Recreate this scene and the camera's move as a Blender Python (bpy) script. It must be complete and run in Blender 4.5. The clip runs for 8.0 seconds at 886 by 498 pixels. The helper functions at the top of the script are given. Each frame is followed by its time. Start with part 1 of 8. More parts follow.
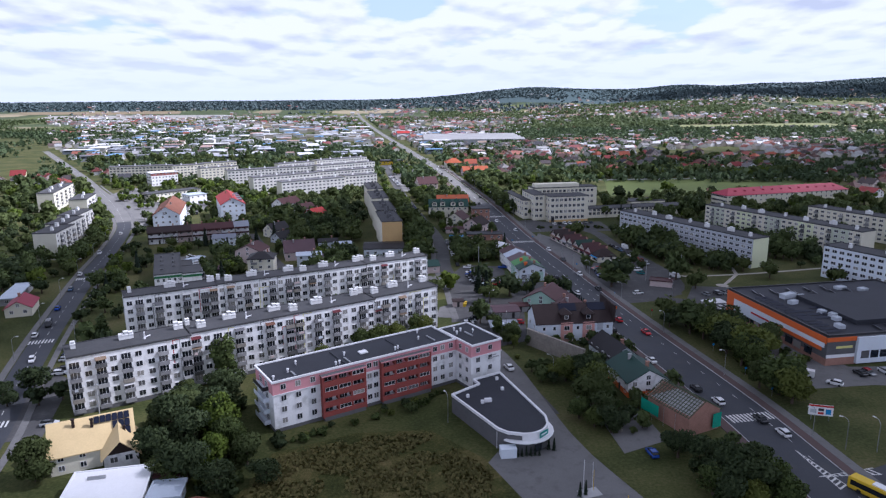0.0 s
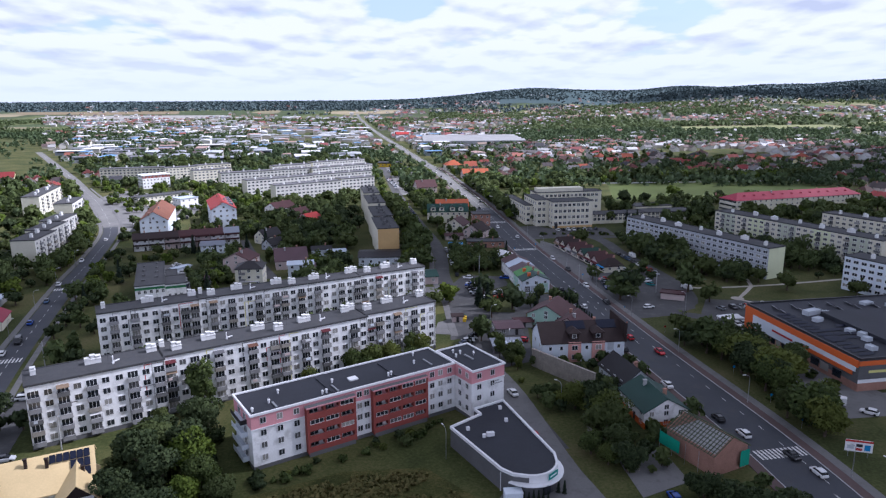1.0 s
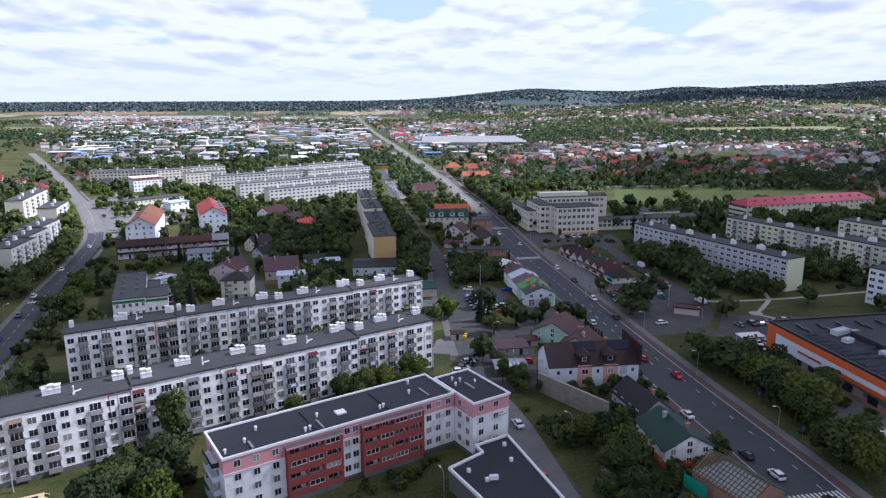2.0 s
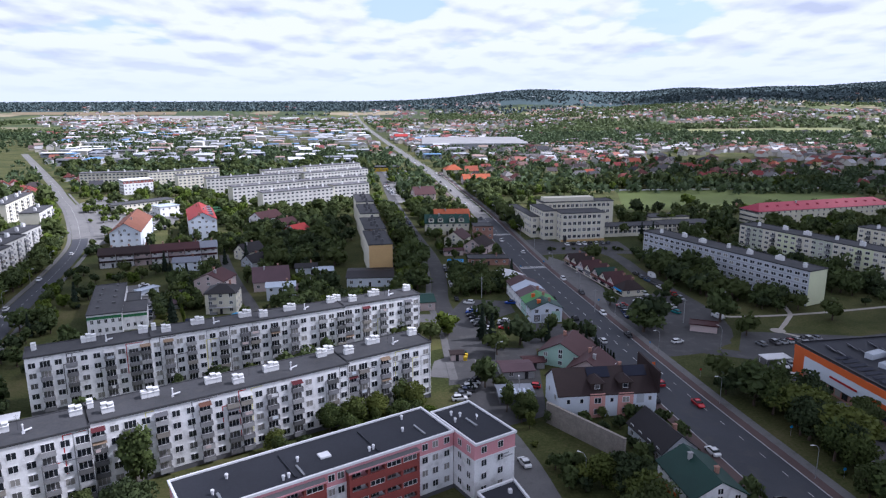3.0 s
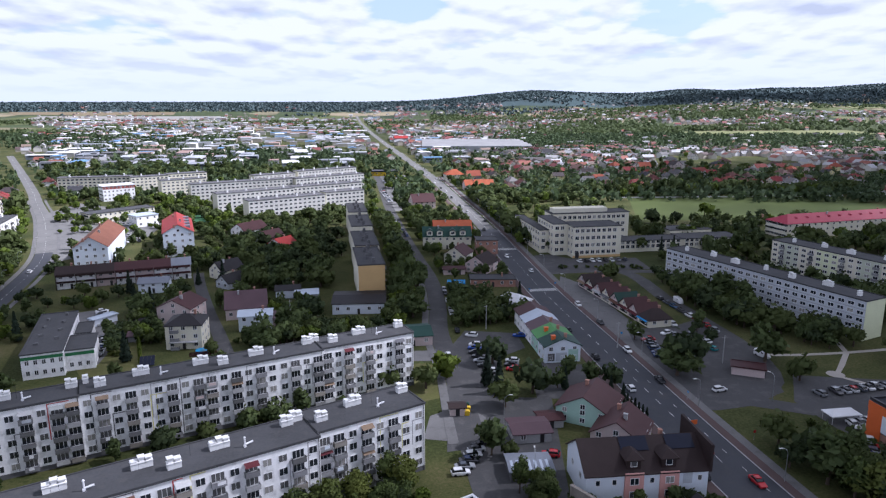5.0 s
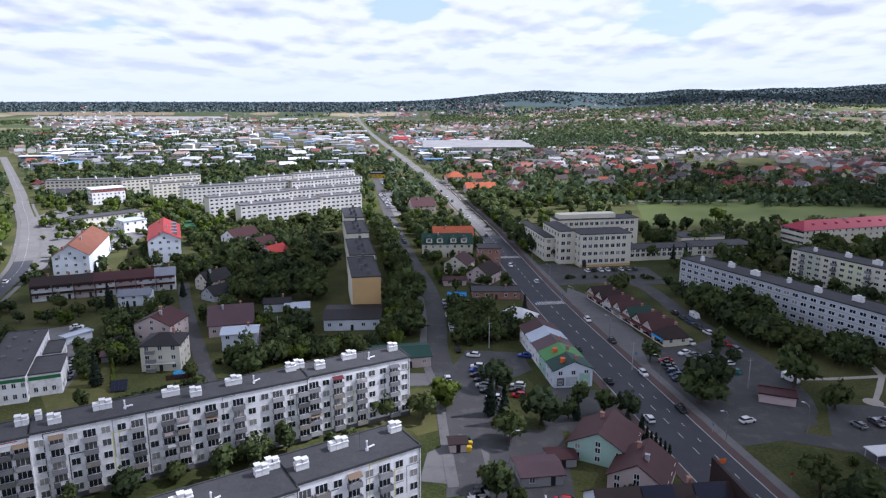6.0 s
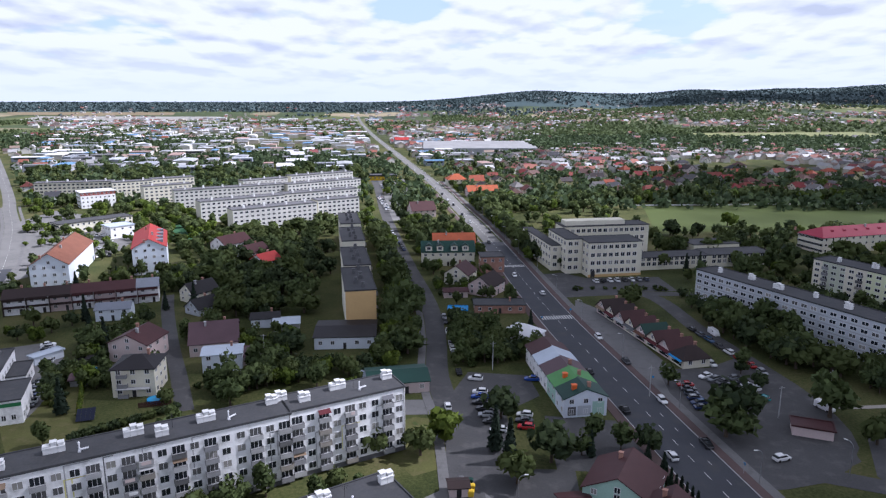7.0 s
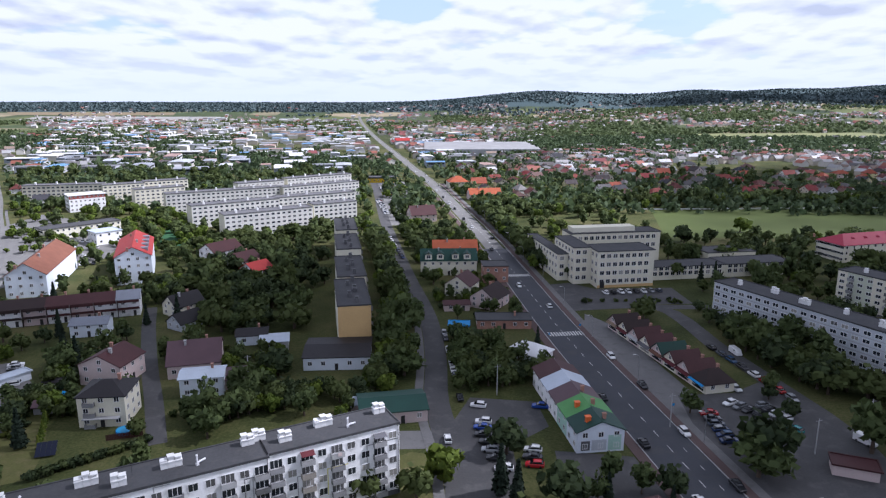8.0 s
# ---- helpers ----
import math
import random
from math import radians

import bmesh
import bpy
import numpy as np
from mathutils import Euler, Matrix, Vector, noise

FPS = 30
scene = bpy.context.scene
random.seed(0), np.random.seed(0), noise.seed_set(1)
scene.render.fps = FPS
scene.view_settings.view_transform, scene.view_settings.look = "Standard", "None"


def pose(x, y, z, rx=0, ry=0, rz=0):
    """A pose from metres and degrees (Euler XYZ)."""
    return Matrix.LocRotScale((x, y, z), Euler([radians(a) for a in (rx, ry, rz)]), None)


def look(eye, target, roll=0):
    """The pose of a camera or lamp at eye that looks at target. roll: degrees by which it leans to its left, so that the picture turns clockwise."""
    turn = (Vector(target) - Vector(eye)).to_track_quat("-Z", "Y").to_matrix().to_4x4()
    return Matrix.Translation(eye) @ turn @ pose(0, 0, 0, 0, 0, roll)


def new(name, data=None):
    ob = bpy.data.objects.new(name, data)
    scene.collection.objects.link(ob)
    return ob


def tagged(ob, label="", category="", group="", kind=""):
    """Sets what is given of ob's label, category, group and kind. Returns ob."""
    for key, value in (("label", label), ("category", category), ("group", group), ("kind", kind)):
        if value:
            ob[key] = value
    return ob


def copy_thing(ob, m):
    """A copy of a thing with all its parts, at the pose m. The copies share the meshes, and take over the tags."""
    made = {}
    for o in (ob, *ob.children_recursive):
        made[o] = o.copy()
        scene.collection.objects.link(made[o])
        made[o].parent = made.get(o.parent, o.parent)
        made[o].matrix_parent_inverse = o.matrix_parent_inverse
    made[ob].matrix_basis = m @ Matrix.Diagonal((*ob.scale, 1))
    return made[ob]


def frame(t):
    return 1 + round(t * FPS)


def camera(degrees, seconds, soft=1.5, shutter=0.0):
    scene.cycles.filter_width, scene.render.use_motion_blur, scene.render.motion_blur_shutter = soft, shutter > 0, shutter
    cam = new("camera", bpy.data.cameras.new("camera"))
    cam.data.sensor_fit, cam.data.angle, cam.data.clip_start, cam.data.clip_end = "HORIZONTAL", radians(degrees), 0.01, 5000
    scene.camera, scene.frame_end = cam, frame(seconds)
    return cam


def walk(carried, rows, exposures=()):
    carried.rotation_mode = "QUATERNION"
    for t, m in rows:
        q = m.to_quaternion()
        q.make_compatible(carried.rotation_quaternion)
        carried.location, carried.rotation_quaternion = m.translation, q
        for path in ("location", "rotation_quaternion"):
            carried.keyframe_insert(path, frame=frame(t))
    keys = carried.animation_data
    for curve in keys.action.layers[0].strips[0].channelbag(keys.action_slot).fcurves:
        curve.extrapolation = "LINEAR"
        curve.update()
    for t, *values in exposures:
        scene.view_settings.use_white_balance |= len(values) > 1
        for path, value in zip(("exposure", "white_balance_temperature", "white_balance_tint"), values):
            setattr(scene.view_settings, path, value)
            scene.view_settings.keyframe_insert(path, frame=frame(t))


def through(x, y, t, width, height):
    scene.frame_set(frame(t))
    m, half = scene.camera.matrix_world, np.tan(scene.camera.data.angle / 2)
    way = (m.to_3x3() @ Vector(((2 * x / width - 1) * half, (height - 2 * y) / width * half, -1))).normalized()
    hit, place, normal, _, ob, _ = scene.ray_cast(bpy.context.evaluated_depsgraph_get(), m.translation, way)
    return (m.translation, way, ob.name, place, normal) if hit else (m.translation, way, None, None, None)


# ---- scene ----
cam = camera(66.8, 8.0, soft=1.25)
# eye, point looked at, roll
PATH = [
    (0.0, (2.705, 0.488, 80.713), (-0.508, 97.888, 58.289), -0.457),
    (0.5, (2.621, 8.800, 80.782), (-0.551, 106.213, 58.405), -0.399),
    (1.0, (2.536, 17.291, 80.847), (-0.606, 114.714, 58.513), -0.344),
    (2.5, (2.283, 43.617, 81.012), (-0.838, 141.067, 58.791), -0.199),
    (3.0, (2.199, 52.608, 81.057), (-0.937, 150.065, 58.868), -0.158),
    (3.5, (2.114, 61.673, 81.097), (-1.047, 159.135, 58.938), -0.120),
    (4.0, (2.030, 70.789, 81.132), (-1.169, 168.256, 59.000), -0.085),
    (4.5, (1.946, 79.937, 81.163), (-1.301, 177.408, 59.053), -0.054),
    (6.0, (1.692, 107.357, 81.224), (-1.765, 204.834, 59.169), 0.018),
    (6.5, (1.608, 116.421, 81.235), (-1.942, 213.896, 59.192), 0.035),
    (7.0, (1.524, 125.411, 81.241), (-2.130, 222.885, 59.207), 0.049),
    (7.5, (1.439, 134.307, 81.241), (-2.329, 231.778, 59.215), 0.060),
    (8.0, (1.355, 143.087, 81.237), (-2.539, 240.554, 59.215), 0.067),
]
walk(cam, [(t, look(eye, target, roll)) for t, eye, target, roll in PATH], [(0.0, 0.67, 5260, 23), (8.0, 0.67, 5380, 21)])

# ---- sky, sun and clouds ----
SUN_AZ, SUN_EL = 79.0, 47.0            # degrees clockwise from +y, degrees up
az, el = radians(SUN_AZ), radians(SUN_EL)
TO_SUN = Vector((math.sin(az) * math.cos(el), math.cos(az) * math.cos(el), math.sin(el)))
sun_data = bpy.data.lights.new("sun", "SUN")
sun_data.energy, sun_data.angle, sun_data.color = 5.0, radians(0.6), (1.0, 0.93, 0.82)
sun = new("sun", sun_data)
sun.matrix_world = look(TO_SUN * 100, (0, 0, 0))


class Nodes:
    """Short hand for building a node tree."""

    def __init__(self, tree):
        self.tree = tree
        tree.nodes.clear()

    def add(self, kind, values=None):
        n = self.tree.nodes.new(kind)
        for key, value in (values or {}).items():
            if isinstance(value, bpy.types.NodeSocket):
                self.tree.links.new(value, n.inputs[key])
            else:
                n.inputs[key].default_value = value
        return n

    def math(self, op, a, b=0.0, clamp=False):
        n = self.add("ShaderNodeMath", {0: a, 1: b})
        n.operation, n.use_clamp = op, clamp
        return n.outputs[0]

    def mix(self, fac, a, b, blend="MIX"):
        n = self.tree.nodes.new("ShaderNodeMix")
        n.data_type, n.blend_type = "RGBA", blend
        for k, value in ((0, fac), (6, a), (7, b)):
            if isinstance(value, bpy.types.NodeSocket):
                self.tree.links.new(value, n.inputs[k])
            else:
                n.inputs[k].default_value = value
        return n.outputs[2]

    def noise(self, vector, scale, detail=4.0, rough=0.55):
        return self.add("ShaderNodeTexNoise", {"Vector": vector, "Scale": scale, "Detail": detail, "Roughness": rough}).outputs["Fac"]

    def ramp(self, fac, *stops, interp="LINEAR"):
        r = self.add("ShaderNodeValToRGB", {"Fac": fac})
        r.color_ramp.interpolation = interp
        while len(r.color_ramp.elements) < len(stops):
            r.color_ramp.elements.new(1.0)
        for e, (pos, col) in zip(r.color_ramp.elements, stops):
            e.position, e.color = pos, (*col, 1) if len(col) == 3 else col
        return r.outputs["Color"]


def grey(v):
    return (v, v, v)


world = bpy.data.worlds.new("sky")
scene.world = world
world.use_nodes = True
w = Nodes(world.node_tree)
heaven = w.add("ShaderNodeTexSky")
heaven.sky_type, heaven.sun_disc, heaven.sun_elevation, heaven.sun_rotation = "NISHITA", False, el, az
heaven.altitude, heaven.air_density, heaven.dust_density = 200, 1.2, 2.0
sky = heaven.outputs[0]
blue = w.mix(1.0, sky, (0.10, 0.10, 0.10, 1), "MULTIPLY")
way = w.add("ShaderNodeTexCoord").outputs["Generated"]
sep = w.add("ShaderNodeSeparateXYZ", {0: way})


def layer(rise):
    """Where a line of sight meets the cloud layer; rise looks a little higher up."""
    down = w.math("DIVIDE", 1.0, w.math("ADD", w.math("MAXIMUM", sep.outputs[2], 0.0), 0.14 + rise))
    return w.add("ShaderNodeCombineXYZ", {0: w.math("MULTIPLY", sep.outputs[0], down), 1: w.math("MULTIPLY", w.math("MULTIPLY", sep.outputs[1], down), 0.72), 2: 4.7}).outputs[0]


def heap(v):
    """Heaped cumulus: rounded lobes roughened by noise."""
    lobes = w.add("ShaderNodeTexVoronoi", {"Vector": v, "Scale": 2.6, "Detail": 2.0, "Roughness": 0.55})
    lobes.feature = "SMOOTH_F1"
    lobes.inputs["Smoothness"].default_value = 0.45
    return w.math("ADD", w.math("MULTIPLY", w.noise(v, 1.9, 9.0, 0.58), 0.66), w.math("MULTIPLY", w.math("SUBTRACT", 1.0, lobes.outputs["Distance"]), 0.30))


def gap(x, y, z, wide):
    """How far a direction lies inside a blue opening between the clouds."""
    d = w.add("ShaderNodeVectorMath", {0: way, 1: (x, y, z)})
    d.operation = "SUBTRACT"
    k = w.add("ShaderNodeVectorMath", {0: d.outputs[0], 1: (1.0, 1.0, 1.9)})
    k.operation = "MULTIPLY"
    r = w.add("ShaderNodeVectorMath", {0: k.outputs[0]})
    r.operation = "LENGTH"
    return w.ramp(w.math("DIVIDE", r.outputs["Value"], wide), (0.0, grey(1)), (1.0, grey(0)))


body, above, broad = heap(layer(0.0)), heap(layer(0.011)), w.noise(layer(0.0), 0.5, 3.0)
mass = w.math("ADD", w.math("MULTIPLY", body, 0.7), w.math("MULTIPLY", broad, 0.3))
openings = w.math("ADD", gap(-0.085, 0.99, 0.130, 0.07), gap(0.27, 0.955, 0.105, 0.08))
mass = w.math("SUBTRACT", mass, w.math("MULTIPLY", openings, 0.28))
cover = w.ramp(mass, (0.27, grey(0.10)), (0.31, grey(0.7)), (0.35, grey(1)))
relief = w.math("ADD", w.math("MULTIPLY", w.math("SUBTRACT", body, above), 2.2), w.math("SUBTRACT", 1.12, mass))
shade = w.ramp(relief, (0.34, (0.405, 0.424, 0.444)), (0.50, (0.485, 0.50, 0.515)), (0.63, (0.545, 0.553, 0.558)), (0.80, (0.63, 0.627, 0.62)))
clouds = w.mix(cover, w.mix(0.6, blue, (0.42, 0.52, 0.62, 1)), shade)
low = w.ramp(sep.outputs[2], (0.0, grey(0.95)), (0.03, grey(0.60)), (0.08, grey(0)))
full = w.mix(low, clouds, (0.555, 0.58, 0.605, 1))
full = w.mix(1.0, full, w.ramp(sep.outputs[2], (0.18, grey(1)), (0.55, grey(0.60))), "MULTIPLY")        # sky overhead, out of view, dimmed like grey cloud undersides to deepen the shade
w.add("ShaderNodeOutputWorld", {"Surface": w.add("ShaderNodeBackground", {"Color": full, "Strength": 1.0}).outputs[0]})

# ---- materials ----
def surface(name, colour, rough=0.8, vary=0.25, fine=6.0, coarse=0.12, bump=0.0, metal=0.0, dirt=None, palette=None, island=0.0, coord="world", spec=0.25):
    """A weathered surface: grain and stains at two scales. palette: colours picked by the object's own random number."""
    m = bpy.data.materials.new(name)
    m.use_nodes = True
    n = Nodes(m.node_tree)
    where = n.add("ShaderNodeNewGeometry").outputs["Position"] if coord == "world" else n.add("ShaderNodeTexCoord").outputs["Object"]
    if palette:
        pick = n.add("ShaderNodeObjectInfo").outputs["Random"]
        base = n.ramp(pick, *[(k / len(palette), c) for k, c in enumerate(palette)], interp="CONSTANT")
    else:
        base = n.add("ShaderNodeRGB").outputs[0]
        base.default_value = (*colour, 1)
    grain, stain = n.noise(where, fine, 3.0, 0.6), n.noise(where, coarse, 5.0, 0.62)
    level = n.math("ADD", n.math("MULTIPLY", grain, 0.45), n.math("MULTIPLY", stain, 0.55))
    if island:
        rnd = n.add("ShaderNodeNewGeometry").outputs["Random Per Island"]
        level = n.math("ADD", n.math("MULTIPLY", level, 1 - island), n.math("MULTIPLY", rnd, island))
    tone = n.ramp(level, (0.30, grey(1 - vary)), (0.70, grey(1 + vary * 0.6)))
    col = n.mix(1.0, base, tone, "MULTIPLY")
    if dirt:
        amount = n.ramp(n.noise(where, coarse * 3.1, 6.0, 0.65), (0.52, grey(0)), (0.68, grey(0.75)))
        col = n.mix(amount, col, (*dirt, 1))
    values = {"Base Color": col, "Roughness": rough, "Metallic": metal, "Specular IOR Level": spec}
    if bump:
        values["Normal"] = n.add("ShaderNodeBump", {"Height": grain, "Strength": bump, "Distance": 0.05}).outputs[0]
    shader = n.add("ShaderNodeBsdfPrincipled", values).outputs[0]
    n.add("ShaderNodeOutputMaterial", {"Surface": shader})
    return m


def leafy(name, dark, light, yellow, through=0.36):
    """Foliage: each clump of leaves has its own tone, each tree its own hue."""
    m = bpy.data.materials.new(name)
    m.use_nodes = True
    n = Nodes(m.node_tree)
    rnd = n.add("ShaderNodeNewGeometry").outputs["Random Per Island"]
    tree = n.add("ShaderNodeObjectInfo").outputs["Random"]
    where = n.add("ShaderNodeNewGeometry").outputs["Position"]
    tone = n.math("ADD", n.math("MULTIPLY", rnd, 0.42), n.math("MULTIPLY", n.noise(where, 0.55, 4.0, 0.65), 0.58))
    col = n.mix(n.ramp(tone, (0.25, grey(0)), (0.75, grey(1))), (*dark, 1), (*light, 1))
    col = n.mix(n.ramp(tree, (0.55, grey(0)), (1.0, grey(0.8))), col, (*yellow, 1))
    diffuse = n.add("ShaderNodeBsdfPrincipled", {"Base Color": col, "Roughness": 0.75, "Specular IOR Level": 0.15}).outputs[0]
    back = n.add("ShaderNodeBsdfTranslucent", {"Color": col}).outputs[0]
    n.add("ShaderNodeOutputMaterial", {"Surface": n.add("ShaderNodeMixShader", {0: through, 1: diffuse, 2: back}).outputs[0]})
    return m


def glass(name, tint=(0.015, 0.02, 0.028), curtain=0.25):
    """Window glass before a dark room; now and then a pale curtain behind it."""
    m = bpy.data.materials.new(name)
    m.use_nodes = True
    n = Nodes(m.node_tree)
    rnd = n.add("ShaderNodeObjectInfo").outputs["Random"]
    col = n.ramp(rnd, (0.0, tint), (1 - curtain, (0.10, 0.10, 0.10)), (1 - curtain * 0.4, (0.28, 0.27, 0.25)), interp="CONSTANT")
    n.add("ShaderNodeOutputMaterial", {"Surface": n.add("ShaderNodeBsdfPrincipled", {"Base Color": col, "Roughness": 0.08, "Specular IOR Level": 0.6}).outputs[0]})
    return m


M = {}
M["plaster_white"] = surface("white_plaster", (0.8, 0.8, 0.8), 0.9, 0.16, 3.0, 0.10, dirt=(0.45, 0.45, 0.44))
M["plaster_pale"] = surface("pale_grey_plaster", (0.60, 0.59, 0.55), 0.9, 0.18, 2.0, 0.08, dirt=(0.42, 0.42, 0.40))
M["plaster_cream"] = surface("cream_plaster", (0.66, 0.63, 0.51), 0.9, 0.16, 3.0, 0.10)
M["plaster_grey"] = surface("grey_blue_plaster", (0.46, 0.49, 0.53), 0.9, 0.18, 3.0, 0.12)
M["plaster_lime"] = surface("pale_lime_plaster", (0.66, 0.69, 0.46), 0.9, 0.15, 3.0, 0.10)
M["plaster_sage"] = surface("pale_sage_plaster", (0.50, 0.53, 0.42), 0.9, 0.15, 3.0, 0.10)
M["plaster_ochre"] = surface("ochre_plaster", (0.56, 0.38, 0.17), 0.9, 0.15, 3.0, 0.12)
M["plaster_pink"] = surface("pink_plaster", (0.60, 0.285, 0.31), 0.9, 0.12, 3.0, 0.12)
M["plaster_salmon"] = surface("salmon_plaster", (0.62, 0.33, 0.29), 0.9, 0.15, 3.0, 0.12)
M["brick_red"] = surface("red_cladding", (0.25, 0.062, 0.052), 0.85, 0.2, 4.0, 0.2)
M["plaster_blue"] = surface("pale_blue_plaster", (0.66, 0.71, 0.77), 0.9, 0.12, 3.0, 0.12)
M["plaster_mint"] = surface("mint_plaster", (0.38, 0.56, 0.48), 0.9, 0.14, 3.0, 0.12)
M["plaster_rose"] = surface("dusty_rose_plaster", (0.56, 0.46, 0.44), 0.9, 0.15, 3.0, 0.12)
M["house_wall"] = surface("house_walls", (0.6, 0.6, 0.6), 0.9, 0.2, 2.0, 0.15, palette=[(0.62, 0.60, 0.55), (0.66, 0.66, 0.66), (0.55, 0.46, 0.36), (0.58, 0.52, 0.40), (0.66, 0.65, 0.62), (0.50, 0.42, 0.40), (0.60, 0.55, 0.30)])
M["house_roof"] = surface("house_roofs", (0.3, 0.1, 0.08), 0.75, 0.3, 3.0, 0.3, palette=[(0.09, 0.026, 0.022), (0.16, 0.035, 0.026), (0.05, 0.04, 0.04), (0.26, 0.065, 0.035), (0.07, 0.036, 0.03), (0.10, 0.095, 0.095), (0.12, 0.07, 0.06), (0.04, 0.04, 0.046), (0.19, 0.03, 0.03), (0.17, 0.16, 0.155)])
M["hall_roof"] = surface("hall_roofs", (0.5, 0.5, 0.5), 0.6, 0.15, 1.0, 0.05, palette=[(0.50, 0.51, 0.53), (0.26, 0.27, 0.30), (0.58, 0.58, 0.58), (0.20, 0.21, 0.23), (0.40, 0.42, 0.45), (0.12, 0.24, 0.40), (0.34, 0.35, 0.36), (0.62, 0.62, 0.62), (0.15, 0.15, 0.16), (0.30, 0.20, 0.17)])
M["hall_wall"] = surface("hall_walls", (0.5, 0.5, 0.5), 0.7, 0.15, 1.0, 0.05, palette=[(0.52, 0.52, 0.53), (0.34, 0.35, 0.38), (0.46, 0.44, 0.41), (0.24, 0.27, 0.32)])
M["concrete"] = surface("concrete", (0.36, 0.36, 0.36), 0.9, 0.22, 4.0, 0.3)
M["concrete_dark"] = surface("dark_concrete", (0.12, 0.12, 0.125), 0.9, 0.25, 4.0, 0.3)
M["bitumen"] = surface("roof_bitumen", (0.062, 0.063, 0.067), 0.88, 0.3, 2.0, 0.16, dirt=(0.075, 0.074, 0.073))
M["membrane"] = surface("dark_roof_membrane", (0.028, 0.030, 0.038), 0.7, 0.25, 2.0, 0.12)
M["white_metal"] = surface("white_coated_metal", (0.74, 0.74, 0.75), 0.45, 0.08, 3.0, 0.4)
M["chimney_white"] = surface("white_chimney_render", (0.72, 0.72, 0.71), 0.9, 0.14, 5.0, 0.8)
M["frame_white"] = surface("white_window_frame", (0.70, 0.70, 0.70), 0.5, 0.06, 3.0, 0.4)
M["dark_metal"] = surface("dark_metal", (0.05, 0.05, 0.055), 0.5, 0.2, 5.0, 0.5, metal=0.6)
M["grey_metal"] = surface("galvanised_metal", (0.35, 0.36, 0.37), 0.45, 0.2, 5.0, 0.5, metal=0.7)
M["roof_maroon"] = surface("maroon_metal_roof", (0.055, 0.02, 0.021), 0.6, 0.25, 3.0, 0.2)
M["roof_mauve"] = surface("mauve_metal_roof", (0.085, 0.05, 0.058), 0.55, 0.2, 3.0, 0.2)
M["roof_brown"] = surface("brown_tile_roof", (0.03, 0.019, 0.018), 0.7, 0.3, 5.0, 0.3, bump=0.4)
M["roof_dark"] = surface("dark_tile_roof", (0.02, 0.018, 0.02), 0.6, 0.3, 5.0, 0.3, bump=0.4)
M["roof_green"] = surface("green_metal_roof", (0.01, 0.042, 0.032), 0.55, 0.2, 3.0, 0.2)
M["roof_lightgreen"] = surface("light_green_roof", (0.085, 0.24, 0.075), 0.65, 0.2, 3.0, 0.2)
M["roof_red"] = surface("red_roof", (0.33, 0.035, 0.03), 0.6, 0.22, 3.0, 0.2)
M["roof_crimson"] = surface("crimson_metal_roof", (0.25, 0.022, 0.045), 0.55, 0.15, 3.0, 0.2)
M["roof_orange"] = surface("orange_tile_roof", (0.33, 0.085, 0.036), 0.75, 0.3, 5.0, 0.3, bump=0.3)
M["roof_terra"] = surface("faded_terracotta_roof", (0.17, 0.07, 0.044), 0.8, 0.3, 4.0, 0.25, bump=0.3)
M["roof_cream"] = surface("cream_metal_roof", (0.60, 0.46, 0.24), 0.55, 0.14, 3.0, 0.2)
M["roof_grey"] = surface("grey_sheet_roof", (0.2, 0.215, 0.25), 0.55, 0.2, 3.0, 0.2)
M["roof_silver"] = surface("pale_sheet_roof", (0.42, 0.47, 0.54), 0.5, 0.15, 3.0, 0.2)
M["roof_pale"] = surface("pale_hall_membrane", (0.27, 0.27, 0.27), 0.95, 0.25, 1.0, 0.04, spec=0.05)
M["timber_green"] = surface("green_roof_battens", (0.085, 0.10, 0.062), 0.8, 0.3, 6.0, 0.5)
M["brick_raw"] = surface("raw_hollow_brick", (0.34, 0.19, 0.145), 0.9, 0.3, 5.0, 0.5)
M["mesh_green"] = surface("green_scaffold_sheet", (0.02, 0.30, 0.20), 0.8, 0.25, 2.0, 0.4)
M["orange"] = surface("orange_cladding", (0.62, 0.13, 0.03), 0.5, 0.1, 3.0, 0.2)
M["stone"] = surface("rubble_stone", (0.26, 0.235, 0.205), 0.95, 0.4, 3.0, 0.6, bump=0.6)
M["yellow"] = surface("yellow_paint", (0.62, 0.42, 0.02), 0.5, 0.1, 3.0, 0.3)
M["blue"] = surface("blue_sheet", (0.02, 0.22, 0.50), 0.6, 0.15, 3.0, 0.3)
M["teal"] = surface("teal_paint", (0.02, 0.25, 0.22), 0.7, 0.15, 3.0, 0.3)
M["green_paint"] = surface("green_facade_paint", (0.03, 0.16, 0.06), 0.7, 0.12, 3.0, 0.3)
M["red_paint"] = surface("red_paint", (0.42, 0.03, 0.03), 0.6, 0.12, 3.0, 0.3)
M["lemon"] = surface("pale_yellow_paint", (0.64, 0.60, 0.22), 0.8, 0.12, 3.0, 0.3)
M["fabric"] = surface("awning_fabric", (0.3, 0.3, 0.3), 0.9, 0.2, 3.0, 0.6, palette=[(0.10, 0.025, 0.03), (0.14, 0.07, 0.05), (0.42, 0.42, 0.42), (0.22, 0.16, 0.11), (0.34, 0.35, 0.34), (0.50, 0.50, 0.50), (0.12, 0.12, 0.13)])
